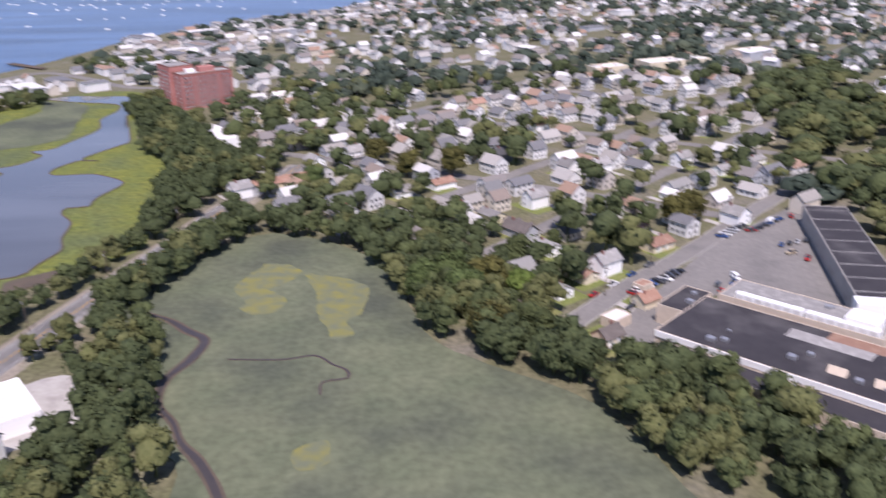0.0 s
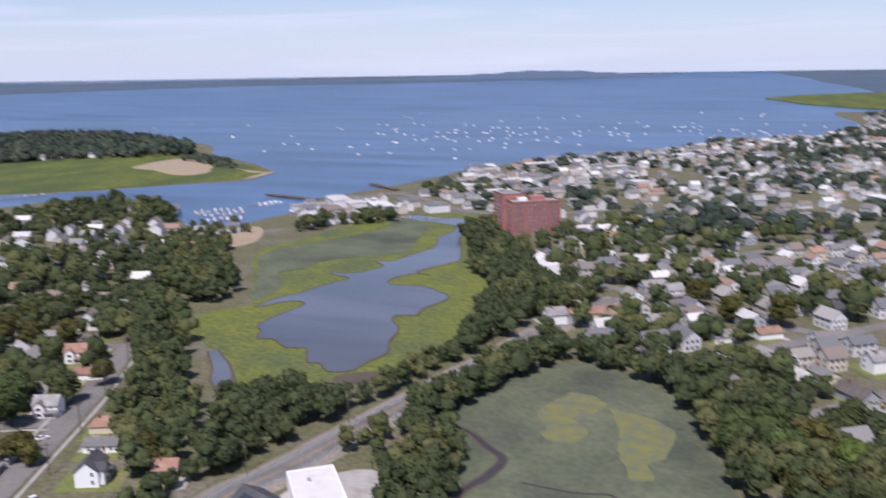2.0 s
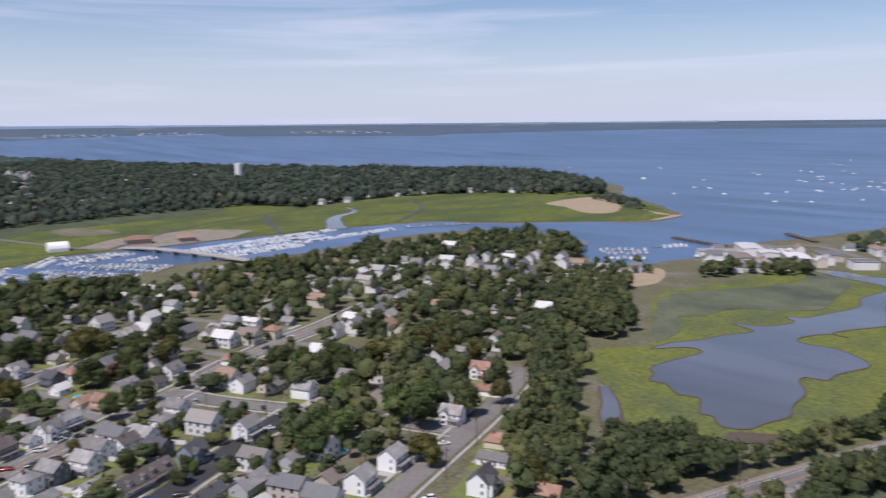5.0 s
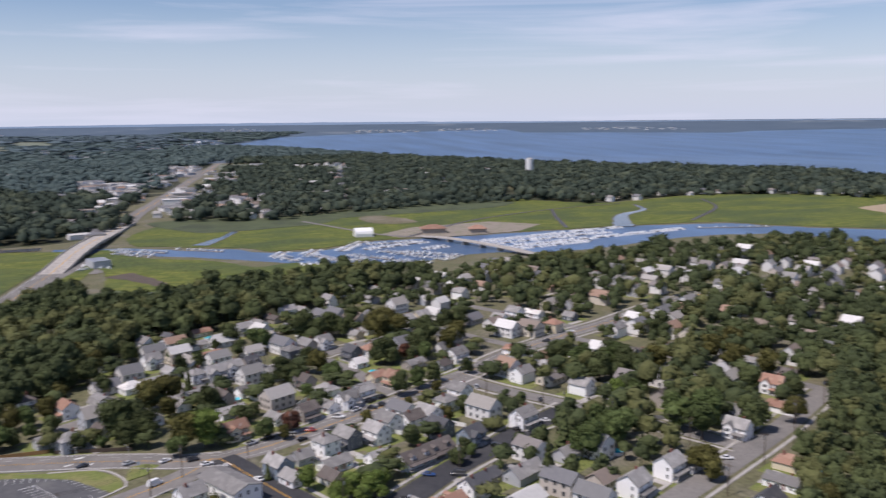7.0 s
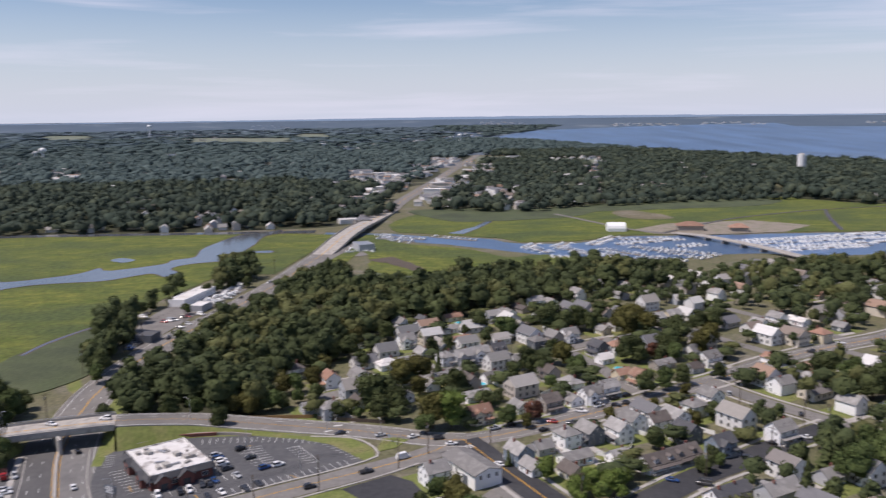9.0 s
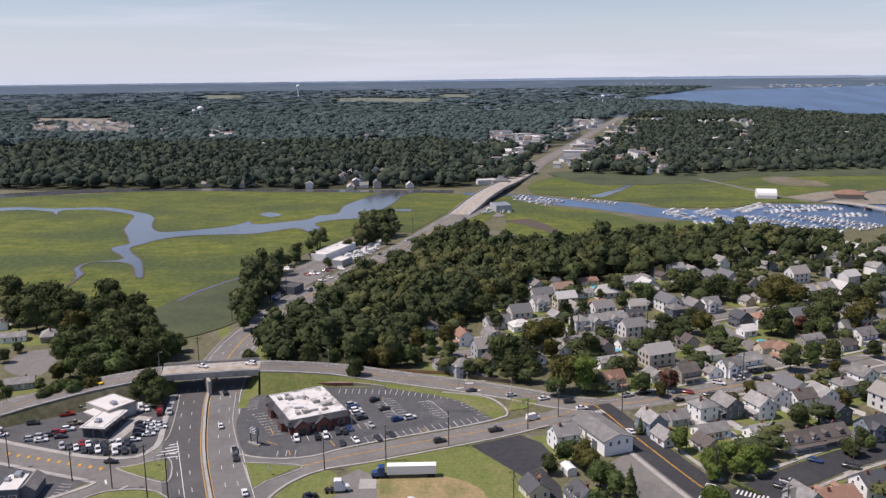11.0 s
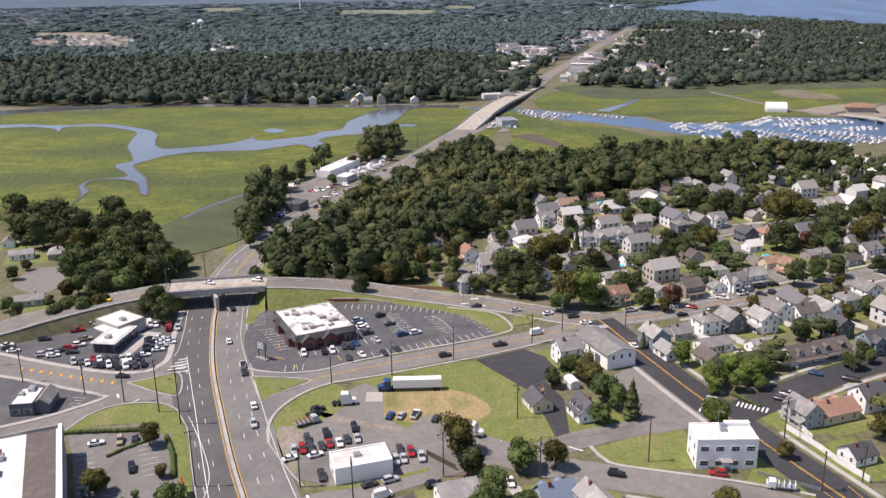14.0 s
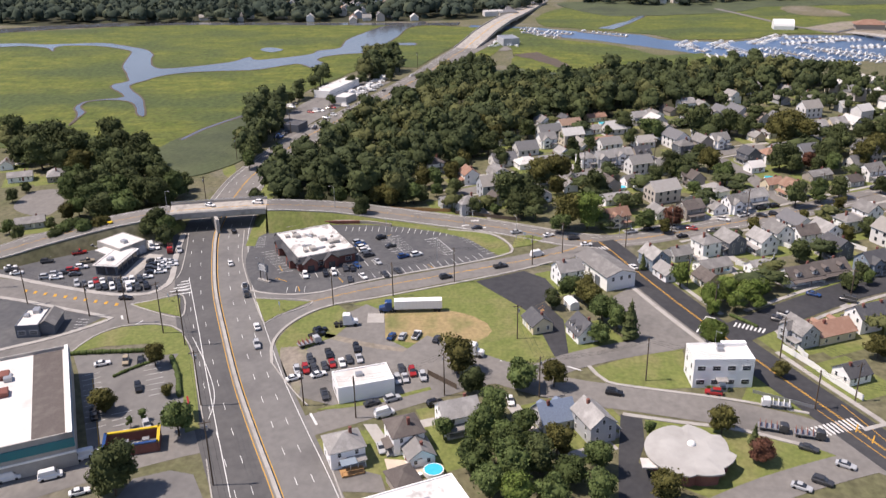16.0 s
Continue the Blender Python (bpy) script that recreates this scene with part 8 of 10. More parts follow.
edge_curve = [tuple(q.xy) for q in smooth_line([(-217.5, -87.3), (-204.0, -79.4), (-192.4, -73.4), (-185.6, -70.7), (-180.5, -69.6), (-176.2, -69.2)], 2.0)]
paint("white_line", [bar((a[0] + b[0]) / 2, (a[1] + b[1]) / 2, math.degrees(math.atan2(b[1] - a[1], b[0] - a[0])), math.dist(a, b) + 0.1, 0.2) for a, b in zip(edge_curve, edge_curve[1:])], 0.165, "white", "curved white edge line beside the highway")
paint("stop_line", [bar(-177, -43.3, 28, 5.5, 0.6), bar(-229.5, -113.5, 30, 3, 0.6)], 0.16, "white", "white stop line")
for args in ((-196, -108, 27, 11, 4.6), (-187, -86, 207, 7, 4.6), (-178, -92, 27, 6, 4.6)):
    bays(*args)
paint("yellow_line", [bar(-177, -98, 27, 38, 0.2)], 0.09, "yellow", "yellow painted kerb line in the car park")


# ---- larger buildings ----
def building(name, x, y, w, d, h, a, wall, roof, label, category="building", lip=0.5, units=0, windows=(), seed=0, base=0.0):
    """A flat-roofed building: walls, roof, parapet on four sides, roof units and windows (side, count, height, mesh)."""
    root = thing(name, pose(x, y, base, 0, 0, a), label, category)
    part("wall", one_box(0, 0, 0, w, d, h), M[wall], root)
    part("roof", one_box(0, 0, h, w - 0.5, d - 0.5, 0.06), M[roof], root)
    for sx, sy, lx, ly in ((0, -1, w, 0.3), (0, 1, w, 0.3), (-1, 0, 0.3, d - 0.6), (1, 0, 0.3, d - 0.6)):
        part("parapet", one_box(sx * (w / 2 - 0.15), sy * (d / 2 - 0.15), h, lx, ly, lip), M[wall], root)
    rnd = random.Random(seed)
    for k in range(units):
        u = rnd.uniform(1.0, 2.4)
        unit = part("roof_unit", one_box(rnd.uniform(-0.4, 0.4) * w, rnd.uniform(-0.38, 0.38) * d, h + 0.06, u, u * 0.8, u * 0.5, 0.06), M["concrete" if name == "restaurant" else "metal"], root)
    for side, n, z, mesh in windows:
        for k in range(n):
            f = (k + 0.5) / n - 0.5
            at = {0: (f * w, -d / 2 - 0.02), 180: (-f * w, d / 2 + 0.02), 90: (w / 2 + 0.02, f * d), -90: (-w / 2 - 0.02, -f * d)}[side]
            put_window(root, *at, z, side, mesh)
    PLACED.append((x, y, max(w, d) * 0.6))
    return root


# the restaurant
diner = building("restaurant", -281.8, -64.2, 26, 20, 4.9, 30, "stained_roof", "stained_roof", "brick restaurant with a stained white flat roof", "restaurant", 0.35, 16, (), 5)
for px, py, sx, sy, a in ((0, -10.1, 26.4, 0.3, 0), (0, 10.1, 26.4, 0.3, 0), (-13.1, 0, 0.3, 20.4, 0), (13.1, 0, 0.3, 20.4, 0)):
    part("brick_wall", one_box(px, py, 0, sx, sy, 3.6), M["brick"], diner)
for side, n, w, d in ((0, 5, 26.7, 20.7), (180, 5, 26.7, 20.7), (90, 4, 26.7, 20.7), (-90, 4, 26.7, 20.7)):
    span, out = (w, d / 2) if side in (0, 180) else (d, w / 2)
    skirt = part("mansard", prism([(-out - 1.1, 3.3), (-out - 1.0, 3.55), (-out + 0.25, 5.0), (-out + 0.25, 3.3)], -span / 2 - 0.5, span / 2 + 0.5), M["dark_roof"], diner)
    skirt.matrix_basis = pose(0, 0, 0, 0, 0, side)
    for k in range(n):
        x = ((k + 0.5) / n - 0.5) * span
        put_window(diner, x * math.cos(radians(side)) + out * math.sin(radians(side)), x * math.sin(radians(side)) - out * math.cos(radians(side)), 0.9, side, WIDE_WINDOW)
for px, py, a in ((-6, -11.2, 0), (7, -11.2, 0), (14.2, 1, 90), (14.2, -6.5, 90)):
    gable = part("entrance_gable", prism([(-2.4, 0), (-2.4, 3.2), (0, 4.9), (2.4, 3.2), (2.4, 0)], -1.0, 1.2), M["brick"], diner)
    gable.matrix_basis = pose(px, py, 0, 0, 0, a + 90)
    part("gable_roof", prism(roof_shell([(-2.9, 3.0), (0, 5.1), (2.9, 3.0)], 0.2), -1.4, 1.6), M["dark_roof"], gable)
    part("doorway", one_box(-1.02, 0, 0.1, 0.1, 2.4, 2.3), M["glass"], gable)
for k in range(5):
    part("roof_duct", one_box(-9 + k * 4.3, -4 + (k % 3) * 3.6, 5.0, 3.4, 0.7, 0.6, 0.05, turn=0.4 * k), M["metal"], diner)
part("roof_patch", one_box(-4, 3, 4.97, 9, 6, 0.03), M["white_roof"], diner)
tagged(part("retaining_wall", one_box(-311.1, -70.3, 0, 0.6, 35, 1.4, turn=radians(3)), M["brick"]), "low brown brick retaining wall below the overpass bank", "wall", kind="structure")
# the car dealer
deal = building("car_dealer", -281.2, -134.9, 13.5, 11, 4.6, 58, "concrete", "white_roof", "car dealer workshop with a white flat roof", "garage", 0.2, 1)
part("link_roof", one_box(2.5, -7.4, 3.4, 9.5, 4.0, 0.25), M["white_roof"], deal)
for k in range(3):
    part("garage_door", one_box(6.8, -3.4 + k * 3.4, 0.1, 0.12, 2.6, 3.0), M["grey_wall"], deal)
show = building("car_showroom", -268.4, -131.5, 15, 7.6, 3.7, -4, "dark_wall", "white_roof", "dark little showroom with an overhanging white roof", "showroom", 0.1, 1)
part("roof_edge", one_box(0, 0, 3.5, 16.4, 9.0, 0.28), M["white_roof"], show)
for k in range(4):
    part("window", one_box(-5.4 + k * 3.6, 3.86, 0.5, 2.8, 0.12, 2.6), M["glass"], show)
    if k < 2:
        part("window", one_box(7.56, -1.8 + k * 3.6, 0.5, 0.12, 2.8, 2.6), M["glass"], show)
# the big shop with the teal band
shop = building("big_shop", -168.5, -119, 44, 36, 8, 27, "concrete", "white_roof", "big box shop with white roof and teal band", "shop", 0.9, 3, (), 8)
part("roof_strip", one_box(0, 13.0, 8.065, 43, 7.0, 0.05), M["brown_roof"], shop)
part("roof_edge", one_box(0, 17.6, 8.9, 44.3, 0.9, 0.12), M["trim"], shop)
part("fascia_band", one_box(22.1, 0, 5.2, 0.25, 36.2, 2.2), M["teal"], shop)
part("fascia_band", one_box(22.1, 0, 3.6, 0.3, 36.2, 0.5), M["trim"], shop)
part("fascia_band", one_box(0, 18.12, 6.9, 44.2, 0.25, 1.3), M["blue_wall"], shop)
for k in range(2):
    part("roof_vent", one_box(-12 + k * 9, 3, 8.07, 3.2, 2.6, 1.3, 0.15), M["brick"], shop)
# smaller places
small = building("corner_shop", -221.5, -137, 11, 6.6, 3.7, 10, "dark_wall", "white_roof", "small dark brick corner shop with a white roof", "shop", 0.3, 3, [(90, 2, 0.9, WIDE_WINDOW), (0, 3, 0.9, WIDE_WINDOW)], 9)
part("side_wall", prism([(-2.2, 0), (-2.2, 3.0), (0, 4.6), (2.2, 3.0), (2.2, 0)], -5.0, 4.4), M["dark_wall"], small).matrix_basis = pose(0, 5.0, 0)
part("side_roof", prism(roof_shell([(-2.7, 2.8), (0, 4.65), (2.7, 2.8)], 0.2), -5.3, 4.7), M["grey_roof"], small).matrix_basis = pose(0, 5.0, 0)
garage = building("garage_building", -190.5, -33, 14.5, 8.6, 4.4, 111, "white_wall", "white_roof", "white flat-roofed garage building in the car yard", "garage", 0.35, 1, [(-90, 1, 1.0, WIDE_WINDOW)], 10)
for k in range(3):
    part("garage_door", one_box(-4.4 + k * 4.2, 4.35, 0.1, 3.0, 0.1, 3.0), M["trim"], garage)
block = building("apartment_block", -199.6, 58.6, 15.2, 8.6, 8.0, 93, "white_wall", "white_roof", "white two-storey flat-roofed block with a small porch", "building", 0.35, 2, [(0, 4, 1.0, WIDE_WINDOW), (0, 4, 5.0, WIDE_WINDOW), (-90, 2, 4.6, WINDOW), (-90, 2, 1.0, WINDOW), (90, 2, 4.0, WINDOW), (180, 4, 4.0, WINDOW)], 11)
part("stair_head", one_box(4.4, 3.5, 8.0, 6.4, 1.6, 1.0), M["white_wall"], block)
porch = part("porch", one_box(-0.5, -5.4, 0, 2.6, 2.0, 0.6), M["concrete"], block)
part("porch_roof", one_box(-0.5, -5.4, 2.9, 2.9, 2.2, 0.16), M["grey_roof"], porch)
for s in (-1, 1):
    part("post", one_box(-0.5 + s * 1.2, -6.2, 0.6, 0.12, 0.12, 2.3), M["trim"], porch)
# the fan-shaped building with its round roof
fan_root = thing("round_building", pose(-162.8, 43.7, 0, 0, 0, 0), "round brick building with a pale fan-shaped roof", "building")
ring = []
for k in range(40):
    a = radians(k * 9)
    step = (k % 5) / 5 if math.sin(a) > -0.1 else 0.5
    ring.append((9.7 * math.cos(a) * (0.9 + 0.18 * step), 9.7 * math.sin(a) * (0.9 + 0.18 * step)))
bm = bmesh.new()
low, up, top = [bm.verts.new((x * 0.86, y * 0.86, 0)) for x, y in ring], [bm.verts.new((x * 0.86, y * 0.86, 3.4)) for x, y in ring], None
for i in range(len(ring)):
    j = (i + 1) % len(ring)
    bm.faces.new((low[i], low[j], up[j], up[i]))
part("wall", bm, M["brick"], fan_root)
bm = bmesh.new()
rims = [[bm.verts.new((x * s, y * s, z)) for x, y in ring] for s, z in ((0.85, 3.35), (1.0, 3.4), (1.0, 3.75), (0.5, 4.3))]
for p, q in zip(rims, rims[1:]):
    for i in range(len(ring)):
        j = (i + 1) % len(ring)
        bm.faces.new((p[i], p[j], q[j], q[i]))
bm.faces.new(rims[-1])
part("roof", bm, material("pale_roof_gravel", (0.43, 0.42, 0.395), (0.37, 0.36, 0.34), 0.4, c3=(0.31, 0.30, 0.28), scale3=0.15), fan_root)
bm = bmesh.new()
bmesh.ops.create_uvsphere(bm, u_segments=14, v_segments=7, radius=1.0, matrix=pose(-1.4, 0.8, 4.25))
part("skylight_dome", bm, M["trim"], fan_root, smooth=True)
part("entrance_canopy", one_box(4.0, -9.2, 2.7, 3.4, 3.4, 0.3), M["white_roof"], fan_root)
PLACED.append((-162.8, 43.7, 13))
long_grey = thing("workshop", pose(-263.5, 36.5, 0, 0, 0, 25), "long white workshop with a grey pitched roof", "workshop")
part("wall", prism([(-5.2, 0), (-5.2, 5.0), (0, 6.6), (5.2, 5.0), (5.2, 0)], -10, 10), M["white_wall"], long_grey)
part("roof", prism(roof_shell([(-5.7, 4.85), (0, 6.62), (5.7, 4.85)]), -10.4, 10.4), M["grey_roof"], long_grey)
for k in range(3):
    put_window(long_grey, 10.02, -3 + k * 3, 3.2, 90)
    part("garage_door", one_box(4.2, -5.25, 0.1, 3.0, 0.1, 3.2), M["dark_wall"], long_grey) if k == 0 else put_window(long_grey, -7 + k * 3, -5.22, 2.6, 0)
PLACED.append((-263, 36, 12))
sheds = building("store_shed", -138, -14, 22, 17, 5, 117, "white_wall", "stained_roof", "white flat-roofed store with a broad roof", "building", 0.3, 2, (), 12)
shed2 = thing("garage", pose(-152.5, -18.6, 0, 0, 0, 30), "small garage with a brown-grey hipped roof", "garage")
part("wall", one_box(0, 0, 0, 6.4, 5.6, 2.6), M["taupe_wall"], shed2)
part("roof", hip_roof(6.4, 5.6, 2.6, 1.5), M["brown_roof"], shed2)
part("garage_door", one_box(3.25, 0, 0.1, 0.1, 2.6, 2.1), M["trim"], shed2)
boat_shop = building("boat_shop", -560, -106, 44, 11, 4.6, 163, "white_wall", "white_roof", "long white boat sales building", "shop", 0.3, 1, (), 14)
building("boat_shop", -530, -96, 14, 9, 3.8, 163, "grey_wall", "white_roof", "grey workshop of the boat sales lot", "shop", 0.3, 0, (), 15)
building("roadside_shop", -458, -111, 11, 9, 4, 165, "dark_wall", "dark_roof", "dark little shop beside the highway", "shop", 0.3, 0, (), 16)
building("boat_yard_shed", -752, 8, 22, 14, 6, 15, "grey_wall", "metal", "grey metal shed of the creek boat yard", "shed", 0.3, 0, (), 17)
tent = thing("marina_tent", pose(-828, 262, 0.4, 0, 0, 80), "white vaulted fabric boat shed at the marina", "shed")
part("canopy", prism([(-8.5, 0), (-8.5, 3.2), (-7.4, 5.6), (-5.2, 7.4), (-2.4, 8.3), (2.4, 8.3), (5.2, 7.4), (7.4, 5.6), (8.5, 3.2), (8.5, 0)], -9, 9), M["trim"], tent)
part("doorway", one_box(9.03, 0, 0, 0.1, 8.0, 5.0), M["concrete"], tent)
for rx, ry, rw, rd, rh in ((-820, 336, 24, 15, 5.0), (-800, 378, 16, 11, 4.5)):
    tan_house = thing("marina_restaurant", pose(rx, ry, 0.3, 0, 0, 78), "waterside restaurant with a broad tan hipped roof", "restaurant")
    part("wall", one_box(0, 0, 0, rw, rd, rh), M["taupe_wall"], tan_house)
    part("roof", hip_roof(rw, rd, rh, 3.8, 1.6), M["clay_roof"], tan_house)
    part("veranda", one_box(0, -rd / 2 - 1.6, 0, rw, 3.2, 0.8), M["dock"], tan_house)
# along the causeway
building("white_store", -112, 193, 22, 14, 5, 128, "white_wall", "white_roof", "bright white flat-roofed store by the causeway", "shop", 0.3, 1, (), 21)
cause_house = thing("house", pose(-115, 173, 0, 0, 0, -22), "large white house with a dark pitched roof", "house")
part("wall", prism([(-5.5, 0), (-5.5, 7.4), (0, 10.6), (5.5, 7.4), (5.5, 0)], -11, 11), M["white_wall"], cause_house)
part("roof", prism(roof_shell([(-6.0, 7.1), (0, 10.62), (6.0, 7.1)], 0.25), -11.4, 11.4), M["dark_roof"], cause_house)
for k in range(4):
    put_window(cause_house, -8 + k * 5, -5.52, 1.4, 0, WIDE_WINDOW)
    put_window(cause_house, -8 + k * 5, -5.52, 4.6, 0, WIDE_WINDOW)
    put_window(cause_house, 11.02, -3.5 + k * 2.3, 4.6, 90)
part("solar_panel", one_box(-3, 0, 0, 6, 2.6, 0.08), M["glass"], cause_house).matrix_basis = pose(-2, -3.0, 9.35, 32, 0, 0)
PLACED.append((-115, 173, 13))


# the red apartment tower
tower = thing("apartment_tower", pose(-159, 614.6, 0, 0, 0, 35.4), "tall pinkish-red brick apartment tower with banded windows", "apartment tower")
part("wall", one_box(0, 0, 0, 38, 16, 24), M["brick_pale"], tower)
part("wing_wall", one_box(-12.5, 19.5, 0, 18, 23, 28), M["brick_pale"], tower)
part("roof", one_box(0, 0, 24, 37, 15, 0.3), M["grey_roof"], tower)
part("wing_roof", one_box(-12.5, 19.5, 28, 17, 22, 0.3), M["grey_roof"], tower)
part("roof_house", one_box(3, 2, 24.3, 11, 8, 3.4), M["brick_pale"], tower)
part("roof_house", one_box(-8, 3, 24.3, 6, 5, 2.2), M["white_wall"], tower)
for px, py, sx, sy, z in ((0, -7.8, 38, 0.4, 24), (0, 7.8, 38, 0.4, 24), (-18.8, 0, 0.4, 15.2, 24), (18.8, 0, 0.4, 15.2, 24), (-12.5, 8.2, 18, 0.4, 28), (-21.3, 19.5, 0.4, 22.2, 28), (-3.7, 19.5, 0.4, 22.2, 28)):
    part("parapet", one_box(px, py, z, sx, sy, 0.9), M["brick"], tower)
for k in range(5):
    part("pilaster", one_box(-18.2 + k * 9.1, -8.2, 0, 1.2, 0.6, 24), M["brick_pale"], tower)
for s in range(8):
    z = 1.2 + s * 2.85
    part("floor_band", one_box(0, -8.04, z + 1.75, 37.5, 0.24, 0.35), M["brick"], tower)
    for k in range(10):
        put_window(tower, -15.8 + k * 3.5, -8.05, z, 0, WIDE_WINDOW)
    for k in range(4):
        put_window(tower, -19.05, -5.5 + k * 3.6, z, -90)
        put_window(tower, 19.05, -5.5 + k * 3.6, z, 90)
    for k in range(5):
        put_window(tower, -21.55, 10.5 + k * 4.4, z + 2.9, -90, WIDE_WINDOW)
PLACED.append((-165, 618, 26))

# the works with its black roofs
def works(name, x, y, w, d, h, a, wall, roof, label, units=0, seed=0, windows=()):
    return building(name, x, y, w, d, h, a, wall, roof, label, "factory", 0.22, units, windows, seed)


def on_works(u, v):
    """A place beside the works: u along the front wall, v back from it."""
    return 74 + 0.72 * u + 0.69 * v, 215 - 0.69 * u + 0.72 * v


main_works = works("works_hall", *on_works(36, 16.5), 88, 32, 7.0, -44, "tan_wall", "black_roof", "long works hall with a patched black roof", 7, 31, [(0, 14, 5.2, WIDE_WINDOW)])
part("pale_band", one_box(0, -16.2, 5.3, 88.2, 0.3, 1.9), M["trim"], main_works)
part("red_roof", one_box(16, 13, 7.07, 40, 5.4, 0.06), M["clay_roof"], main_works)
part("roof_patch", one_box(-2, 8, 7.07, 24, 6, 0.05), M["grey_roof"], main_works)
for k in range(2):
    part("skylight_gable", prism([(-1.4, 7.0), (0, 9.0), (1.4, 7.0)], 3 + 12 * k, 8 + 12 * k), M["tan_wall"], main_works).matrix_basis = pose(0, -7.5, 0)
front_works = works("works_annex", *on_works(34, -5), 68, 9.4, 5.0, -44, "tan_wall", "black_roof", "low works annex with loading doors", 3, 32)
for k in range(7):
    part("loading_door", one_box(-28 + k * 9, -4.76, 0.2, 3.4, 0.12, 3.4), M["trim"] if k % 2 else M["dark_wall"], front_works)
back_works = works("works_hall", *on_works(20, 43), 50, 16, 7.8, -44, "tan_wall", "grey_roof", "grey-roofed works hall with white roof monitors", 2, 33)
for k in range(2):
    mon = part("roof_monitor", one_box(-9 + k * 22, -6.5, 7.9, 21, 2.4, 1.9), M["trim"], back_works)
    for j in range(7):
        part("monitor_pane", one_box(-18 + k * 22 + j * 3, -7.75, 8.2, 2.2, 0.1, 1.2), M["white_roof"], mon)
part("stair_tower", one_box(18, -3, 7.8, 9, 8, 3.6), M["white_wall"], back_works)
works("works_shed", *on_works(-13, 28), 9.4, 19, 6.4, -44, "tan_wall", "black_roof", "black-roofed end shed of the works", 2, 34)
long_works = works("long_warehouse", 156, 283, 95, 17, 7.6, 77, "concrete", "black_roof", "long warehouse with a black roof beside the yard", 0, 35)
for k in range(8):
    part("roof_seam", one_box(-42 + k * 12, 0, 7.64, 0.5, 16.4, 0.06), M["grey_roof"], long_works)
part("white_end", one_box(-50, 0, 0, 6, 19, 8.0), M["white_wall"], long_works)
works("gate_shed", 76, 266, 5.5, 4.5, 2.7, 40, "tan_wall", "clay_roof", "small gate shed with a reddish roof")
works("yard_shed", 61, 240, 8, 6, 3.2, 40, "tan_wall", "white_roof", "small pale yard shed")
building("town_hall", 210, 720, 60, 22, 9, 20, "cream_wall", "white_roof", "long pale school building in the town", "school", 0.6, 4, (), 36)
building("town_hall", 150, 700, 30, 18, 8, 20, "cream_wall", "white_roof", "pale flat-roofed building in the town", "building", 0.6, 2, (), 37)
building("town_block", 300, 780, 34, 20, 7, 20, "cream_wall", "white_roof", "pale flat-roofed building in the town", "building", 0.6, 2, (), 38)
building("row_block", -126, 500, 44, 11, 6, 128, "white_wall", "white_roof", "long white row of town houses by the tower", "building", 0.3, 2, [(0, 10, 1.0, WINDOW), (0, 10, 3.8, WINDOW)], 39)

# the water tower on the point, and two far ones
def standpipe(x, y, r, h, label):
    X, Y, Z = rim(x, y)
    root = thing("water_tower", Matrix.Translation((X, Y, Z)), label, "water tower")
    bm = bmesh.new()
    rod(bm, (0, 0, -1), (0, 0, h), r, 28)
    part("tank", bm, M["trim"], root, smooth=False)
    bm = bmesh.new()
    rod(bm, (0, 0, h), (0, 0, h + r * 0.35), r, 28, r * 0.25)
    part("cap", bm, M["concrete"], root)
    bm = bmesh.new()
    rod(bm, (r + 0.3, 0, 0), (r + 0.3, 0, h), 0.3, 6)
    part("ladder_pipe", bm, M["metal"], root)
    return root


standpipe(-1500, 824, 7.2, 38, "tall pale blue-white standpipe water tower above the trees")


def globe_tower(x, y, r, h):
    X, Y, Z = rim(x, y)
    s = X / x
    root = thing("water_tower", Matrix.Translation((X, Y, Z)), "white globe water tower rising from the far woods", "water tower")
    bm = bmesh.new()
    rod(bm, (0, 0, 0), (0, 0, h * s), r * 0.3 * s, 10)
    part("column", bm, M["trim"], root)
    bm = bmesh.new()
    bmesh.ops.create_uvsphere(bm, u_segments=18, v_segments=10, radius=r * s, matrix=Matrix.Translation((0, 0, h * s)) @ Matrix.Diagonal((1, 1, 0.8, 1)))
    part("globe", bm, M["trim"], root, smooth=True)


globe_tower(-2700, -930, 10, 26)
globe_tower(-2680, -945, 6, 20)
globe_tower(-3500, 440, 8, 34)
globe_tower(-5200, -1180, 13, 70)


# ---- cars, lorries, boats ----
TYRE = bpy.data.meshes.new("wheel")
bm = bmesh.new()
rod(bm, (0, -0.11, 0), (0, 0.11, 0), 0.33, 12)
bm.to_mesh(TYRE)
bm.free()
TYRE.materials.append(M["rubber"])
CARS = {}
KINDS = {"sedan": (4.35, 1.7, 0.6, 0.47, "sedan"), "suv": (4.4, 1.78, 0.74, 0.66, "sport utility car"), "pickup": (5.1, 1.85, 0.75, 0.7, "pickup truck"), "van": (5.1, 1.9, 0.9, 1.05, "panel van")}


def loft(sections):
    """A body from cross sections: x, half width, low z, high z, roundness of the top."""
    bm = bmesh.new()
    rings = []
    for x, w, z0, z1 in sections:
        rings.append([bm.verts.new((x, y, z)) for y, z in ((-w, z0), (-w, z1 - 0.12), (-w * 0.86, z1), (w * 0.86, z1), (w, z1 - 0.12), (w, z0))])
    for p, q in zip(rings, rings[1:]):
        for i in range(6):
            bm.faces.new((p[i], p[(i + 1) % 6], q[(i + 1) % 6], q[i]))
    bm.faces.new(rings[0][::-1])
    bm.faces.new(rings[-1])
    bmesh.ops.recalc_face_normals(bm, faces=bm.faces)
    return bm


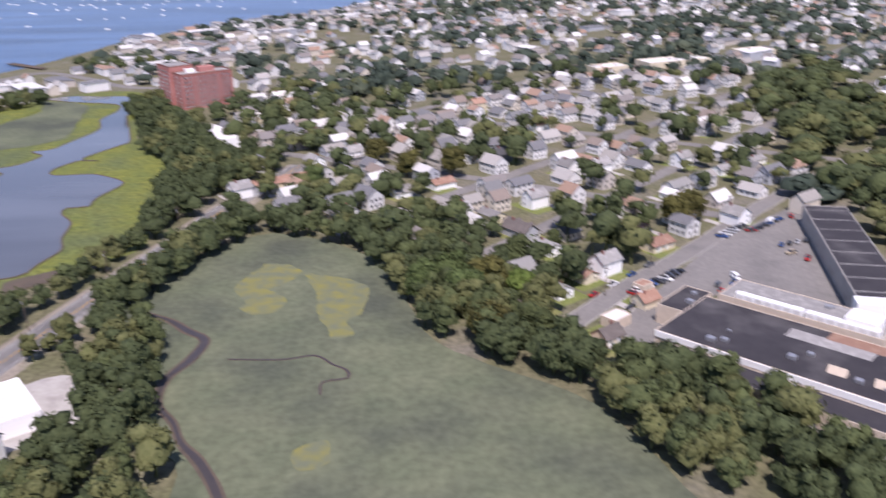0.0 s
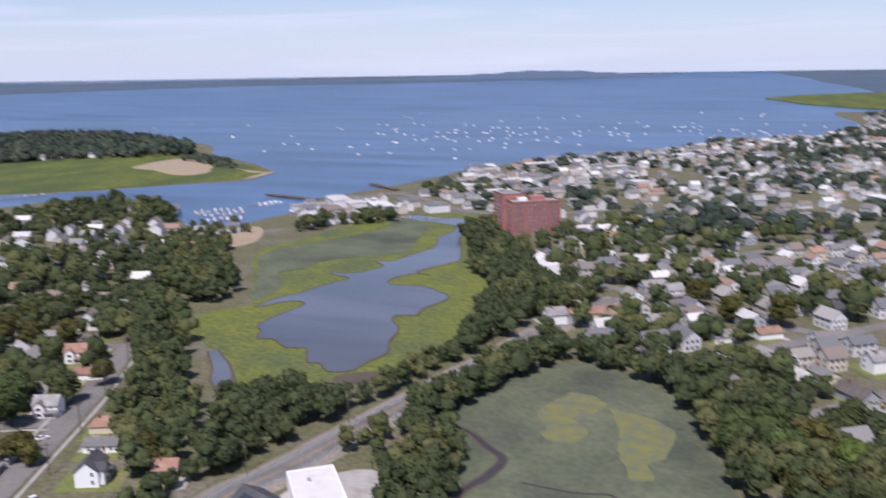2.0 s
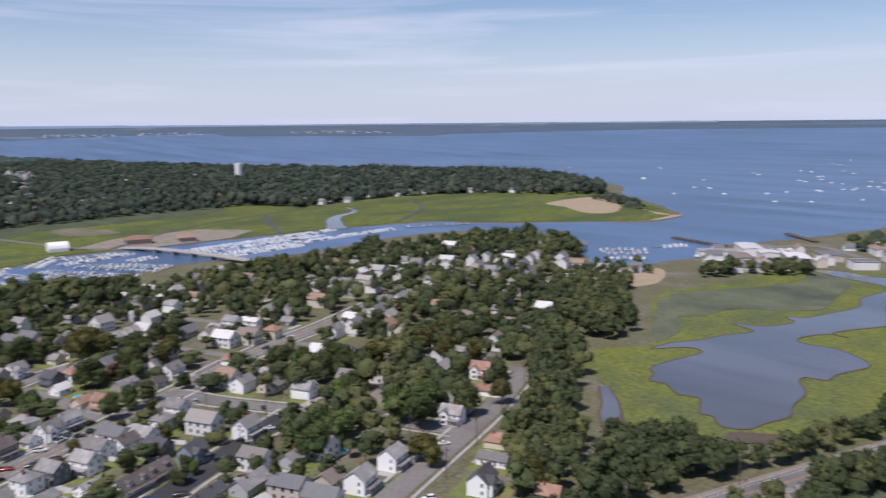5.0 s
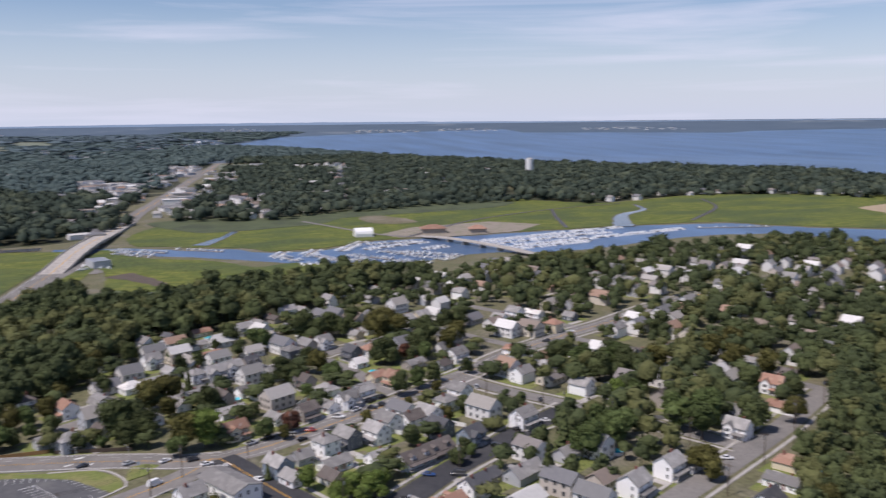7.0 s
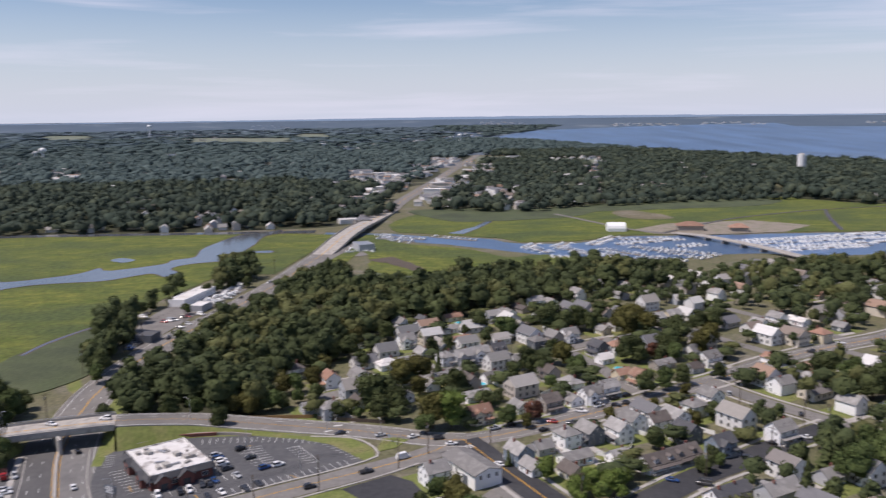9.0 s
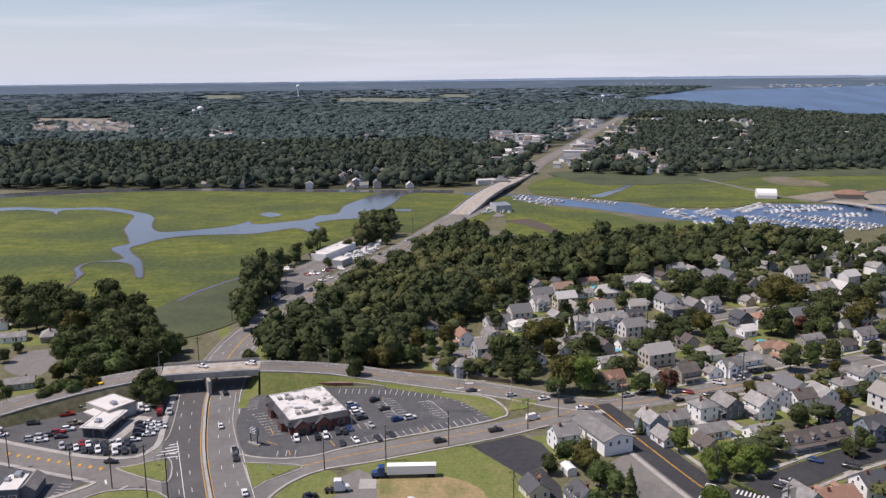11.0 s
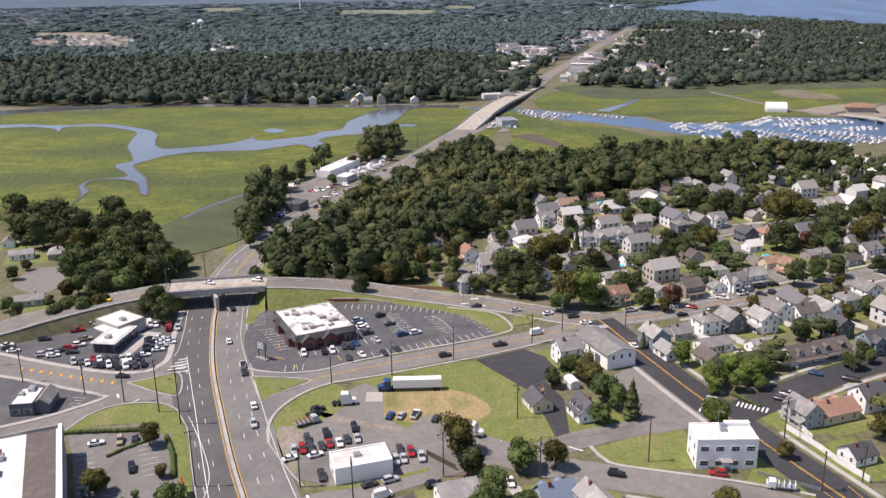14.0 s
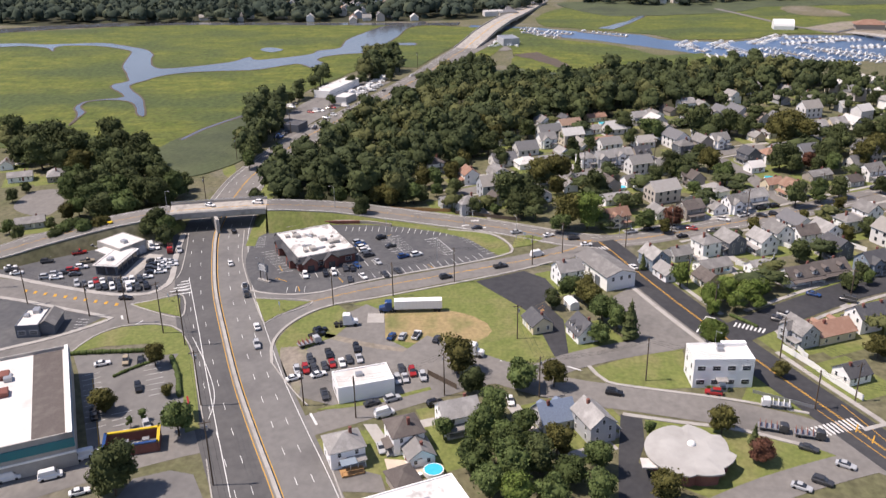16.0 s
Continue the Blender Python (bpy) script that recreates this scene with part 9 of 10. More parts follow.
def car(kind, colour):
    key = (kind, colour)
    if key in CARS:
        return CARS[key], False
    L, W, belt, roof_h, word = KINDS[kind]
    w = W / 2
    root = thing("car" if kind in ("sedan", "suv") else kind, Matrix.Identity(4), f"parked {colour.replace('_', ' ')} {word} on the asphalt", "car" if kind in ("sedan", "suv") else kind, "parked cars")
    body = M["paint_" + colour]
    z = 0.28
    part("body", loft([(-L / 2, w * 0.86, z + 0.1, z + belt - 0.05), (-L / 2 + 0.25, w, z, z + belt), (-L * 0.15, w, z, z + belt + 0.04), (L * 0.2, w, z, z + belt), (L / 2 - 0.3, w * 0.97, z, z + belt - 0.12), (L / 2, w * 0.82, z + 0.08, z + belt - 0.25)]), body, root)
    a, b = {"sedan": (-0.36, 0.2), "suv": (-0.47, 0.2), "pickup": (-0.1, 0.22), "van": (-0.48, 0.33)}[kind]
    x0, x1, top = a * L, b * L, z + belt + roof_h
    part("glasshouse", loft([(x0, w * 0.84, z + belt - 0.02, z + belt + 0.12), (x0 + (0.5 if kind == "sedan" else 0.18), w * 0.8, z + belt, top - 0.03), (x1 - 0.75, w * 0.8, z + belt, top - 0.03), (x1, w * 0.84, z + belt - 0.02, z + belt + 0.12)]), M["glass"] if kind != "van" else body, root)
    part("roof_panel", one_box((x0 + x1) / 2 - 0.1, 0, top - 0.05, (x1 - x0) - (1.3 if kind == "sedan" else 1.0), w * 1.5, 0.09, 0.03), body, root)
    if kind == "van":
        part("windscreen", one_box(x1 - 0.28, 0, z + belt + 0.15, 0.3, w * 1.45, 0.6), M["glass"], root)
    if kind == "pickup":
        part("cargo_bed", one_box(-L * 0.3, 0, z + belt + 0.03, L * 0.36, W * 0.8, 0.06), M["rubber"], root)
    for sx in (-1, 1):
        for sy in (-1, 1):
            t = new("wheel", TYRE)
            t.parent = root
            t.matrix_basis = pose(sx * L * 0.31, sy * (w - 0.1), 0.33)
    CARS[key] = root
    return root, True


def put_car(x, y, a, kind="sedan", colour="white", z=0.12):
    proto, first = car(kind, colour)
    m = pose(x, y, z, 0, 0, a)
    if first:
        proto.matrix_basis = m
        return proto
    return copy_thing(proto, m)


def car_row(x, y, along, n, pitch, head, seed, kinds=("sedan", "suv", "sedan", "pickup"), skip=0.0, z=0.12):
    """A row of parked cars side by side."""
    rnd = random.Random(seed)
    for k in range(n):
        if rnd.random() >= skip:
            put_car(x + math.cos(radians(along)) * k * pitch, y + math.sin(radians(along)) * k * pitch, head + rnd.uniform(-5, 5) + rnd.choice((0, 180)), rnd.choice(kinds), rnd.choice(("white", "black", "silver", "grey", "red", "blue", "dark_grey", "white")), z)


DEALER_A = [(-252.0, -133.6, 29, "sedan", "white"), (-250.3, -130.3, 29, "sedan", "dark_grey"), (-250.4, -127.9, 28, "sedan", "black"), (-250.4, -125.6, 28, "suv", "white"), (-249.2, -122.4, 28, "suv", "black"), (-250.0, -119.8, 27, "van", "white"), (-250.1, -116.8, 27, "suv", "dark_grey"), (-251.3, -114.4, 26, "suv", "black"), (-252.5, -138.6, 30, "suv", "silver"), (-252.9, -136.3, 29, "sedan", "grey"), (-255.2, -133.3, 29, "sedan", "red"), (-254.9, -130.9, 28, "sedan", "white"), (-254.4, -128.0, 28, "suv", "dark_grey"), (-255.0, -125.8, 28, "sedan", "dark_grey"), (-255.5, -123.3, 27, "sedan", "silver"), (-255.7, -121.0, 27, "suv", "white"), (-256.2, -118.6, 26, "suv", "dark_grey")]
DEALER_B = [(-272.4, -120.5, 108, "sedan", "dark_grey"), (-269.1, -119.2, 108, "sedan", "black"), (-265.7, -118.3, 108, "suv", "dark_grey"), (-262.6, -117.2, 108, "sedan", "black"), (-273.1, -117.8, 108, "sedan", "white"), (-269.6, -115.3, 108, "sedan", "white"), (-266.4, -114.1, 108, "sedan", "silver"), (-263.2, -114.1, 108, "sedan", "white"), (-272.1, -113.6, 108, "sedan", "silver"), (-269.3, -112.4, 108, "sedan", "white"), (-258.7, -117.3, 108, "sedan", "white"), (-257.8, -151.9, 108, "suv", "silver"), (-257.3, -148.1, 108, "sedan", "white"), (-261.6, -147.5, 108, "sedan", "dark_grey"), (-263.6, -145.6, 108, "suv", "red"), (-260.3, -143.0, 108, "sedan", "dark_grey"), (-266.3, -143.5, 109, "suv", "white"), (-260.0, -149.6, 108, "suv", "silver"), (-273.5, -164.7, 109, "sedan", "white"), (-271.1, -158.3, 109, "suv", "dark_grey")]
DEALER_C = [(-280.9, -156.6, 33, "pickup", "red"), (-282.0, -154.6, 32, "sedan", "white"), (-279.0, -169.1, 34, "pickup", "white"), (-279.1, -166.3, 34, "sedan", "dark_grey"), (-281.4, -164.6, 34, "sedan", "dark_grey"), (-276.4, -160.4, 33, "sedan", "silver"), (-276.2, -170.7, 35, "sedan", "white"), (-274.0, -172.5, 35, "sedan", "white"), (-271.5, -169.4, 35, "suv", "dark_grey"), (-285.3, -125.9, 28, "van", "white"), (-285.4, -123.7, 28, "sedan", "white"), (-282.4, -114.4, 27, "suv", "silver")]
DEALER_D = [(-279.2, -150.3, 119, "pickup", "red"), (-286.2, -151.5, 119, "suv", "blue"), (-284.4, -148.0, 119, "pickup", "white"), (-270.8, -172.9, 119, "sedan", "white"), (-267.7, -170.4, 119, "sedan", "red"), (-263.3, -167.1, 118, "sedan", "dark_grey"), (-260.8, -163.9, 118, "sedan", "white"), (-265.5, -168.7, 119, "sedan", "white"), (-271.4, -143.8, 118, "pickup", "tan")]
RESTAURANT_A = [(-261.3, -63.4, 19, "suv", "white"), (-262.8, -56.8, 18, "suv", "black"), (-263.8, -54.2, 17, "suv", "white"), (-267.4, -50.8, 17, "suv", "dark_grey"), (-267.5, -48.4, 16, "sedan", "black"), (-258.3, -47.7, 17, "sedan", "dark_grey")]
RESTAURANT_B = [(-270.3, -47.3, 35, "sedan", "blue"), (-273.5, -40.6, 34, "sedan", "silver"), (-261.0, -43.8, 35, "sedan", "white"), (-262.7, -36.6, 34, "sedan", "dark_grey"), (-265.7, -32.6, 34, "sedan", "dark_grey")]
RESTAURANT_C = [(-278.5, -32.0, 122, "suv", "blue"), (-280.3, -27.6, 122, "suv", "white"), (-288.2, -37.7, 123, "sedan", "dark_grey"), (-296.2, -42.1, 124, "suv", "black"), (-283.6, -46.6, 123, "suv", "white"), (-288.6, -48.9, 124, "suv", "blue"), (-279.3, -44.5, 123, "suv", "dark_grey"), (-291.4, -50.1, 124, "suv", "silver"), (-286.4, -47.7, 123, "suv", "white")]
YARD_A = [(-208.3, -45.4, 19, "pickup", "black"), (-211.8, -38.2, 17, "suv", "black"), (-206.1, -36.5, 17, "sedan", "silver"), (-205.5, -39.2, 18, "sedan", "dark_grey"), (-203.7, -40.9, 19, "sedan", "white"), (-203.2, -43.5, 19, "sedan", "red"), (-201.7, -45.3, 20, "sedan", "dark_grey"), (-204.9, -49.9, 20, "suv", "dark_grey"), (-200.7, -48.0, 20, "sedan", "dark_grey"), (-199.9, -50.1, 21, "suv", "red"), (-199.0, -52.2, 21, "suv", "silver"), (-187.4, -42.5, 20, "pickup", "dark_grey"), (-201.0, -24.3, 15, "sedan", "dark_grey"), (-199.4, -21.2, 15, "suv", "red"), (-196.3, -22.8, 15, "sedan", "silver"), (-195.3, -24.7, 16, "suv", "silver"), (-197.1, -18.2, 14, "suv", "silver"), (-186.4, 4.7, 9, "sedan", "white"), (-165.2, -25.1, 18, "sedan", "silver")]
YARD_B = [(-222.2, -50.6, 125, "suv", "black"), (-219.4, -51.0, 125, "pickup", "black"), (-197.3, -46.1, 122, "sedan", "white"), (-195.3, -52.3, 123, "sedan", "white"), (-184.0, -29.9, 120, "sedan", "dark_grey"), (-186.2, -25.0, 120, "suv", "silver"), (-179.3, -26.2, 120, "van", "white"), (-184.5, -14.1, 119, "suv", "black")]
YARD_C = [(-219.3, -29.2, 168, "sedan", "blue"), (-219.4, -26.0, 168, "sedan", "silver"), (-220.2, -22.0, 167, "pickup", "white"), (-218.1, -16.0, 165, "sedan", "dark_grey")]
ROAD_A = [(-261.3, -16.1, 114, "suv", "dark_grey"), (-270.7, 2.1, 114, "pickup", "dark_grey")]
ROAD_B = [(-242.3, -117.6, 92, "sedan", "black")]
STREET_CARS = [(-191, 31, 77, "suv", "black"), (-192, 56, 258, "suv", "red"), (-271, 47, 202, "sedan", "white"), (-275, 51, 202, "van", "white"),
               (-233, 84, 56, "suv", "dark_grey"), (-236, 87, 56, "pickup", "silver"), (-251, 100, 58, "sedan", "blue"), (-247, 109, 238, "van", "dark_grey"), (-257, 113, 58, "sedan", "black"), (-157, 71, 60, "suv", "dark_grey"), (-155, 66, 60, "sedan", "silver"), (-163, 78, 60, "sedan", "silver"), (-169, 72, 60, "sedan", "dark_grey"),
               (-309, 67, 64, "pickup", "silver"), (-318, 88, 64, "pickup", "white"), (-323, 104, 64, "sedan", "dark_grey"), (-324, 109, 64, "suv", "black"), (-308, 74, 244, "sedan", "red"), (-305, 81, 244, "suv", "dark_grey"), (-362, -1, 65, "sedan", "white"), (-378, 46, 65, "sedan", "silver"), (-384, 58, 65, "sedan", "dark_grey"), (-390, 64, 65, "sedan", "white"),
               (-337, 151, 155, "sedan", "white"), (-330, 155, 155, "suv", "silver"), (-311, 168, 155, "suv", "black"), (-303, 172, 155, "sedan", "dark_grey"), (-221, 200, 60, "sedan", "white"), (-218, 186, 240, "sedan", "silver"), (-264, 132, 58, "suv", "dark_grey"), (-276, 147, 58, "sedan", "black"), (-280, 161, 238, "sedan", "white"), (-190, 165, 238, "suv", "white"),
               (-366, 186, 64, "sedan", "silver"), (-385, 222, 244, "suv", "dark_grey"), (-398, 245, 64, "sedan", "white"), (-147, -88, 117, "sedan", "white")]
MOVING = [(-281, 15, 118, "van", "white", 0.14), (-303, 8, 110, "sedan", "silver", 0.14), (-300, 20, 115, "sedan", "white", 0.14), (-297, 29, 100, "suv", "dark_grey", 0.14), (-291, 33, 100, "sedan", "white", 0.14), (-307, -7, 290, "sedan", "dark_grey", 0.14),
          (-271, -92, 203, "sedan", "white", 0.12), (-302, -100, 203, "sedan", "black", 0.12), (-224, -70, 203, "sedan", "white", 0.12), (-252, -81.5, 200, "pickup", "silver", 0.12), (-246.5, -79.5, 203, "pickup", "grey", 0.12), (-213, -67, 23, "suv", "silver", 0.12), (-398, -108, 170, "sedan", "white", 0.12), (-460, -101, 350, "suv", "dark_grey", 0.12), (-560, -75, 165, "sedan", "dark_grey", 0.12), (-610, -62, 345, "sedan", "white", 0.12),
          (-313, -112, 70, "sedan", "white", BRIDGE_Z + 0.14), (-316.5, -94, 260, "suv", "white", BRIDGE_Z + 0.14), (-296, -146, 55, "sedan", "yellow", 5.9), (-247, -172, 100, "suv", "dark_grey", 0.14)]
SHOP_CARS = [(-201, -107, 117, "sedan", "white"), (-203, -97, 20, "sedan", "black"), (-202.5, -101, 20, "suv", "tan"), (-189, -92, 27, "suv", "black"), (-182, -97, 27, "suv", "dark_grey"), (-176, -98, 30, "pickup", "black"), (-172, -83, 30, "suv", "silver"), (-152, -97, 117, "van", "white"), (-155, -100, 117, "van", "white"), (-151, -106, 117, "van", "white"), (-158, -95, 117, "van", "white"), (-160, -92, 117, "van", "white")]
for row in DEALER_A + DEALER_B + DEALER_C + DEALER_D + RESTAURANT_A + RESTAURANT_B + RESTAURANT_C + YARD_A + YARD_B + YARD_C + ROAD_A + ROAD_B + STREET_CARS + SHOP_CARS:
    put_car(*row)
for row in MOVING:
    put_car(*row)
for args in ((72, 262, 45, 6, 3.0, -40, 41), (84, 272, 45, 5, 3.2, -40, 42), (120, 316, 45, 6, 3.4, -30, 43), (135, 322, 40, 6, 4.0, 10, 44), (140, 305, 20, 4, 4, 60, 45), (60, 243, 45, 3, 6, 45, 46), (58, 262, 45, 4, 12, 45, 47), (112, 163, -35, 4, 4.5, 50, 48), (-455, -118, 165, 7, 3, 60, 49), (-440, -117, 165, 5, 3, 60, 50), (103, 268, 10, 2, 6, 60, 51)):
    car_row(*args)


for k, (x, y) in enumerate([(134.0, 322.0), (146.0, 332.0), (157.0, 338.0), (158.0, 317.0), (155.0, 304.0), (140.0, 296.0), (144.0, 290.0), (111.0, 273.0), (103.0, 261.0)]):
    put_car(x, y, 40 * k, ("pickup", "van", "suv")[k % 3], ("red", "white", "red", "red", "white", "tan")[k % 6])


# along the kerbs of the streets between the houses
KERB_CARS = [(-304, 51, 113, "pickup", "silver"), (-307, 58, 113, "suv", "black"), (-311, 65, 113, "sedan", "black"), (-300, 69, 113, "sedan", "black"), (-323, 97, 117, "pickup", "white"), (-331, 106, 117, "suv", "black"),
             (-334, 112, 117, "suv", "black"), (-345, 129, 119, "sedan", "black"), (-357, 160, 119, "suv", "black"), (-385, 54, 113, "sedan", "white"), (-390, 63, 113, "suv", "silver"), (-399, 76, 113, "sedan", "black"), (-411, 100, 118, "suv", "white"),
             (-362, 2, 120, "sedan", "white"), (-365, 9, 120, "sedan", "silver"), (-356, 35, 20, "sedan", "black")]
SHOP_CARS = [(-512, -132), (-516, -130), (-512, -126), (-521, -126), (-498, -111), (-500, -109), (-501, -108), (-502, -106), (-508, -102), (-510, -100), (-514, -93), (-484, -99), (-491, -96)]
for k, (x, y) in enumerate(SHOP_CARS):
    put_car(x, y, 60 + 7 * (k % 3), ("suv", "sedan", "van", "pickup")[k % 4], ("white", "silver", "white", "black", "red")[k % 5])
for row in KERB_CARS:
    put_car(*row)


# the lorry with its long trailer
def lorry(x, y, a):
    root = thing("articulated_lorry", pose(x, y, 0.08, 0, 0, a), "parked blue lorry with a long white box trailer", "lorry")
    trailer = part("trailer", one_box(1.0, 0, 1.15, 14.6, 2.55, 2.75, 0.06), M["white_wall"], root)
    for k in range(14):
        part("rib", one_box(-5.8 + k * 1.05, 0, 1.2, 0.08, 2.62, 2.6), M["trim"], trailer)
    part("chassis", one_box(-1, 0, 0.75, 17, 0.9, 0.35), M["rubber"], root)
    cab = part("cab", loft([(-9.2, 1.15, 0.6, 3.4), (-8.7, 1.2, 0.6, 3.6), (-7.2, 1.2, 0.6, 3.6), (-7.0, 1.15, 0.6, 3.3)]), M["paint_blue"], root)
    part("bonnet", loft([(-11.0, 0.85, 0.6, 1.7), (-10.6, 0.95, 0.6, 1.9), (-9.1, 1.05, 0.6, 2.1)]), M["paint_blue"], cab)
    part("windscreen", one_box(-9.15, 0, 2.1, 0.2, 1.9, 0.9), M["glass"], cab)
    for px in (-10.3, -7.4, -6.3, 6.2, 7.3):
        for s in (-1, 1):
            w = new("wheel", TYRE)
            w.parent = root
            w.matrix_basis = Matrix.Translation((px, s * 1.05, 0.5)) @ Matrix.Diagonal((1.55, 2.2, 1.55, 1))
    return root


lorry(-236.8, -24.0, 95)


def tractor(x, y, a):
    root = thing("lorry_tractor", pose(x, y, 0.08, 0, 0, a), "parked white lorry tractor unit", "lorry")
    part("cab", loft([(-1.2, 1.15, 0.7, 3.7), (-0.8, 1.2, 0.7, 3.9), (1.0, 1.2, 0.7, 3.8), (1.5, 1.15, 0.7, 2.6)]), M["paint_white"], root)
    part("bonnet", loft([(1.4, 1.0, 0.6, 2.1), (2.9, 0.95, 0.6, 1.9), (3.3, 0.8, 0.6, 1.6)]), M["paint_white"], root)
    part("windscreen", one_box(1.25, 0, 2.3, 0.3, 2.0, 0.8), M["glass"], root)
    part("chassis", one_box(-2.2, 0, 0.7, 3.6, 0.9, 0.35), M["rubber"], root)
    for px in (2.4, -1.8, -3.2):
        for s in (-1, 1):
            w = new("wheel", TYRE)
            w.parent = root
            w.matrix_basis = Matrix.Translation((px, s * 1.05, 0.5)) @ Matrix.Diagonal((1.55, 2.2, 1.55, 1))


tractor(-226.5, -43.3, 100)
tractor(-209.8, -5.5, 75)


def flatbed(x, y, a, colour, label):
    root = thing("flatbed_truck", pose(x, y, 0.1, 0, 0, a), label, "truck")
    part("cab", loft([(1.6, 0.95, 0.5, 2.3), (2.0, 1.0, 0.5, 2.4), (3.2, 1.0, 0.5, 2.3), (3.7, 0.95, 0.5, 1.6)]), M["paint_" + colour], root)
    part("bed", one_box(-0.9, 0, 0.9, 4.6, 2.1, 0.25), M["metal"], root)
    for k in range(4):
        part("rack_bar", one_box(-2.8 + k * 1.25, 0, 1.15, 0.1, 2.0, 1.0), M["brick"] if colour != "white" else M["trim"], root)
    part("windscreen", one_box(3.35, 0, 1.6, 0.25, 1.7, 0.55), M["glass"], root)
    for px in (2.5, -1.9):
        for s in (-1, 1):
            w = new("wheel", TYRE)
            w.parent = root
            w.matrix_basis = pose(px, s * 0.9, 0.38)


flatbed(-186.5, 70, 258, "white", "white utility truck with a ladder rack parked at the kerb")
flatbed(-176.5, 66, 75, "dark_grey", "rusty flatbed truck parked at the kerb")
flatbed(-174, 73.5, 75, "dark_grey", "dark flatbed truck with a rusty rack at the kerb")
flatbed(-283, -118, 20, "red", "red truck parked at the car dealer")
flatbed(-214, -52.3, 125, "silver", "silver flatbed truck with rusty scrap in the yard")


# ---- boats ----
def boat_mesh(seed, length):
    bm = bmesh.new()
    w = length * 0.16
    rows = [(-length / 2, w * 0.9), (-length * 0.1, w), (length * 0.25, w * 0.75), (length / 2, 0.03)]
    rings = []
    for x, h in rows:
        rings.append([bm.verts.new((x, y, z)) for y, z in ((-h, 1.0), (-h * 0.7, -0.1), (h * 0.7, -0.1), (h, 1.0))])
    for p, q in zip(rings, rings[1:]):
        for i in range(4):
            bm.faces.new((p[i], p[(i + 1) % 4], q[(i + 1) % 4], q[i]))
    bm.faces.new(rings[0])
    bmesh.ops.recalc_face_normals(bm, faces=bm.faces)
    me = bpy.data.meshes.new("hull")
    bm.to_mesh(me)
    bm.free()
    me.materials.append(M["trim"])
    return me


BOATS = []
for k, length in enumerate((4.6, 6.0, 7.4)):
    bm = loft([(-length * 0.2, length * 0.11, 0.9, 1.9), (0, length * 0.12, 0.9, 2.2), (length * 0.12, length * 0.11, 0.9, 2.1), (length * 0.2, length * 0.08, 0.9, 1.3)])
    box(bm, length * 0.13, 0, 1.4, 0.3, length * 0.21, 0.5, mat=1)
    box(bm, -length * 0.25, 0, 2.2, length * 0.22, length * 0.22, 0.12, mat=2 if k == 1 else 0)
    bm.from_mesh(boat_mesh(k, length))
    me = bpy.data.meshes.new("motor_boat")
    bm.to_mesh(me)
    bm.free()
    for key in ("trim", "glass", "concrete"):
        me.materials.append(M[key])
    BOATS.append(me)
BOAT_COUNT = [0]
crowd_v, crowd_f = [], []


def put_boat(x, y, a, k, z=0.1):
    """A boat of its own for the first of them, the rest joined."""
    m = pose(x, y, z, 0, 0, a) @ Matrix.Diagonal((1, 0.9, 0.72, 1))
    BOAT_COUNT[0] += 1
    if BOAT_COUNT[0] <= 220:
        ob = new("motor_boat", BOATS[k])
        ob.matrix_basis = m
        return tagged(ob, "white motor boat with a small cabin", "boat", "boats in the marina")
    n = len(crowd_v)
    crowd_v.extend(tuple(m @ v.co) for v in BOATS[k].vertices)
    crowd_f.extend(tuple(i + n for i in f.vertices) for f in BOATS[k].polygons)


def dock(x, y, a, length, n, seed, label="weathered plank dock with boats on both sides", both=True):
    """A floating dock with boats along it."""
    rnd = random.Random(seed)
    root = thing("dock", pose(x, y, 0, 0, 0, a), label, "dock")
    part("walkway", one_box(length / 2, 0, 0.15, length, 2.0, 0.45), M["dock"], root)
    for k in range(int(length / 24) + 1):
        bm = bmesh.new()
        rod(bm, (k * 24, 1.2, -1), (k * 24, 1.2, 2.4), 0.18, 6)
        part("pile", bm, M["timber"], root)
    u, v = Vector((math.cos(radians(a)), math.sin(radians(a)), 0)), Vector((-math.sin(radians(a)), math.cos(radians(a)), 0))
    for k in range(n):
        for s in ((1, -1) if both else (1,)):
            if rnd.random() < 0.88:
                q = Vector((x, y, 0)) + u * (k + 0.5) * length / n + v * s * rnd.uniform(3.6, 5.2)
                put_boat(q.x, q.y, a + (90 if s > 0 else -90) + rnd.uniform(-10, 10) + rnd.choice((0, 180)), rnd.randrange(3))


DOCKS = [(-841, 22, -801, 66), (-824, 20, -786, 56), (-741, 154, -703, 164), (-732, 150, -757, 166), (-732, 178, -757, 196), (-731, 180, -670, 204), (-684, 160, -683, 178),
         (-740, 212, -788, 249), (-716, 213, -640, 259), (-739, 235, -760, 305), (-768, 246, -767, 296), (-724, 245, -652, 284), (-712, 262, -664, 300), (-717, 284, -724, 312), (-700, 205, -655, 228),
         (-735, 342, -767, 533), (-716, 345, -740, 500), (-696, 355, -726, 588), (-680, 352, -694, 450), (-475, 622, -438, 648), (-460, 606, -424, 630), (-437, 588, -411, 607), (-444, 665, -430, 698)]
for k, (ax, ay, bx, by) in enumerate(DOCKS):
    dock(ax, ay, math.degrees(math.atan2(by - ay, bx - ax)), math.dist((ax, ay), (bx, by)), max(3, int(math.dist((ax, ay), (bx, by)) / 5.2)), k + 1)
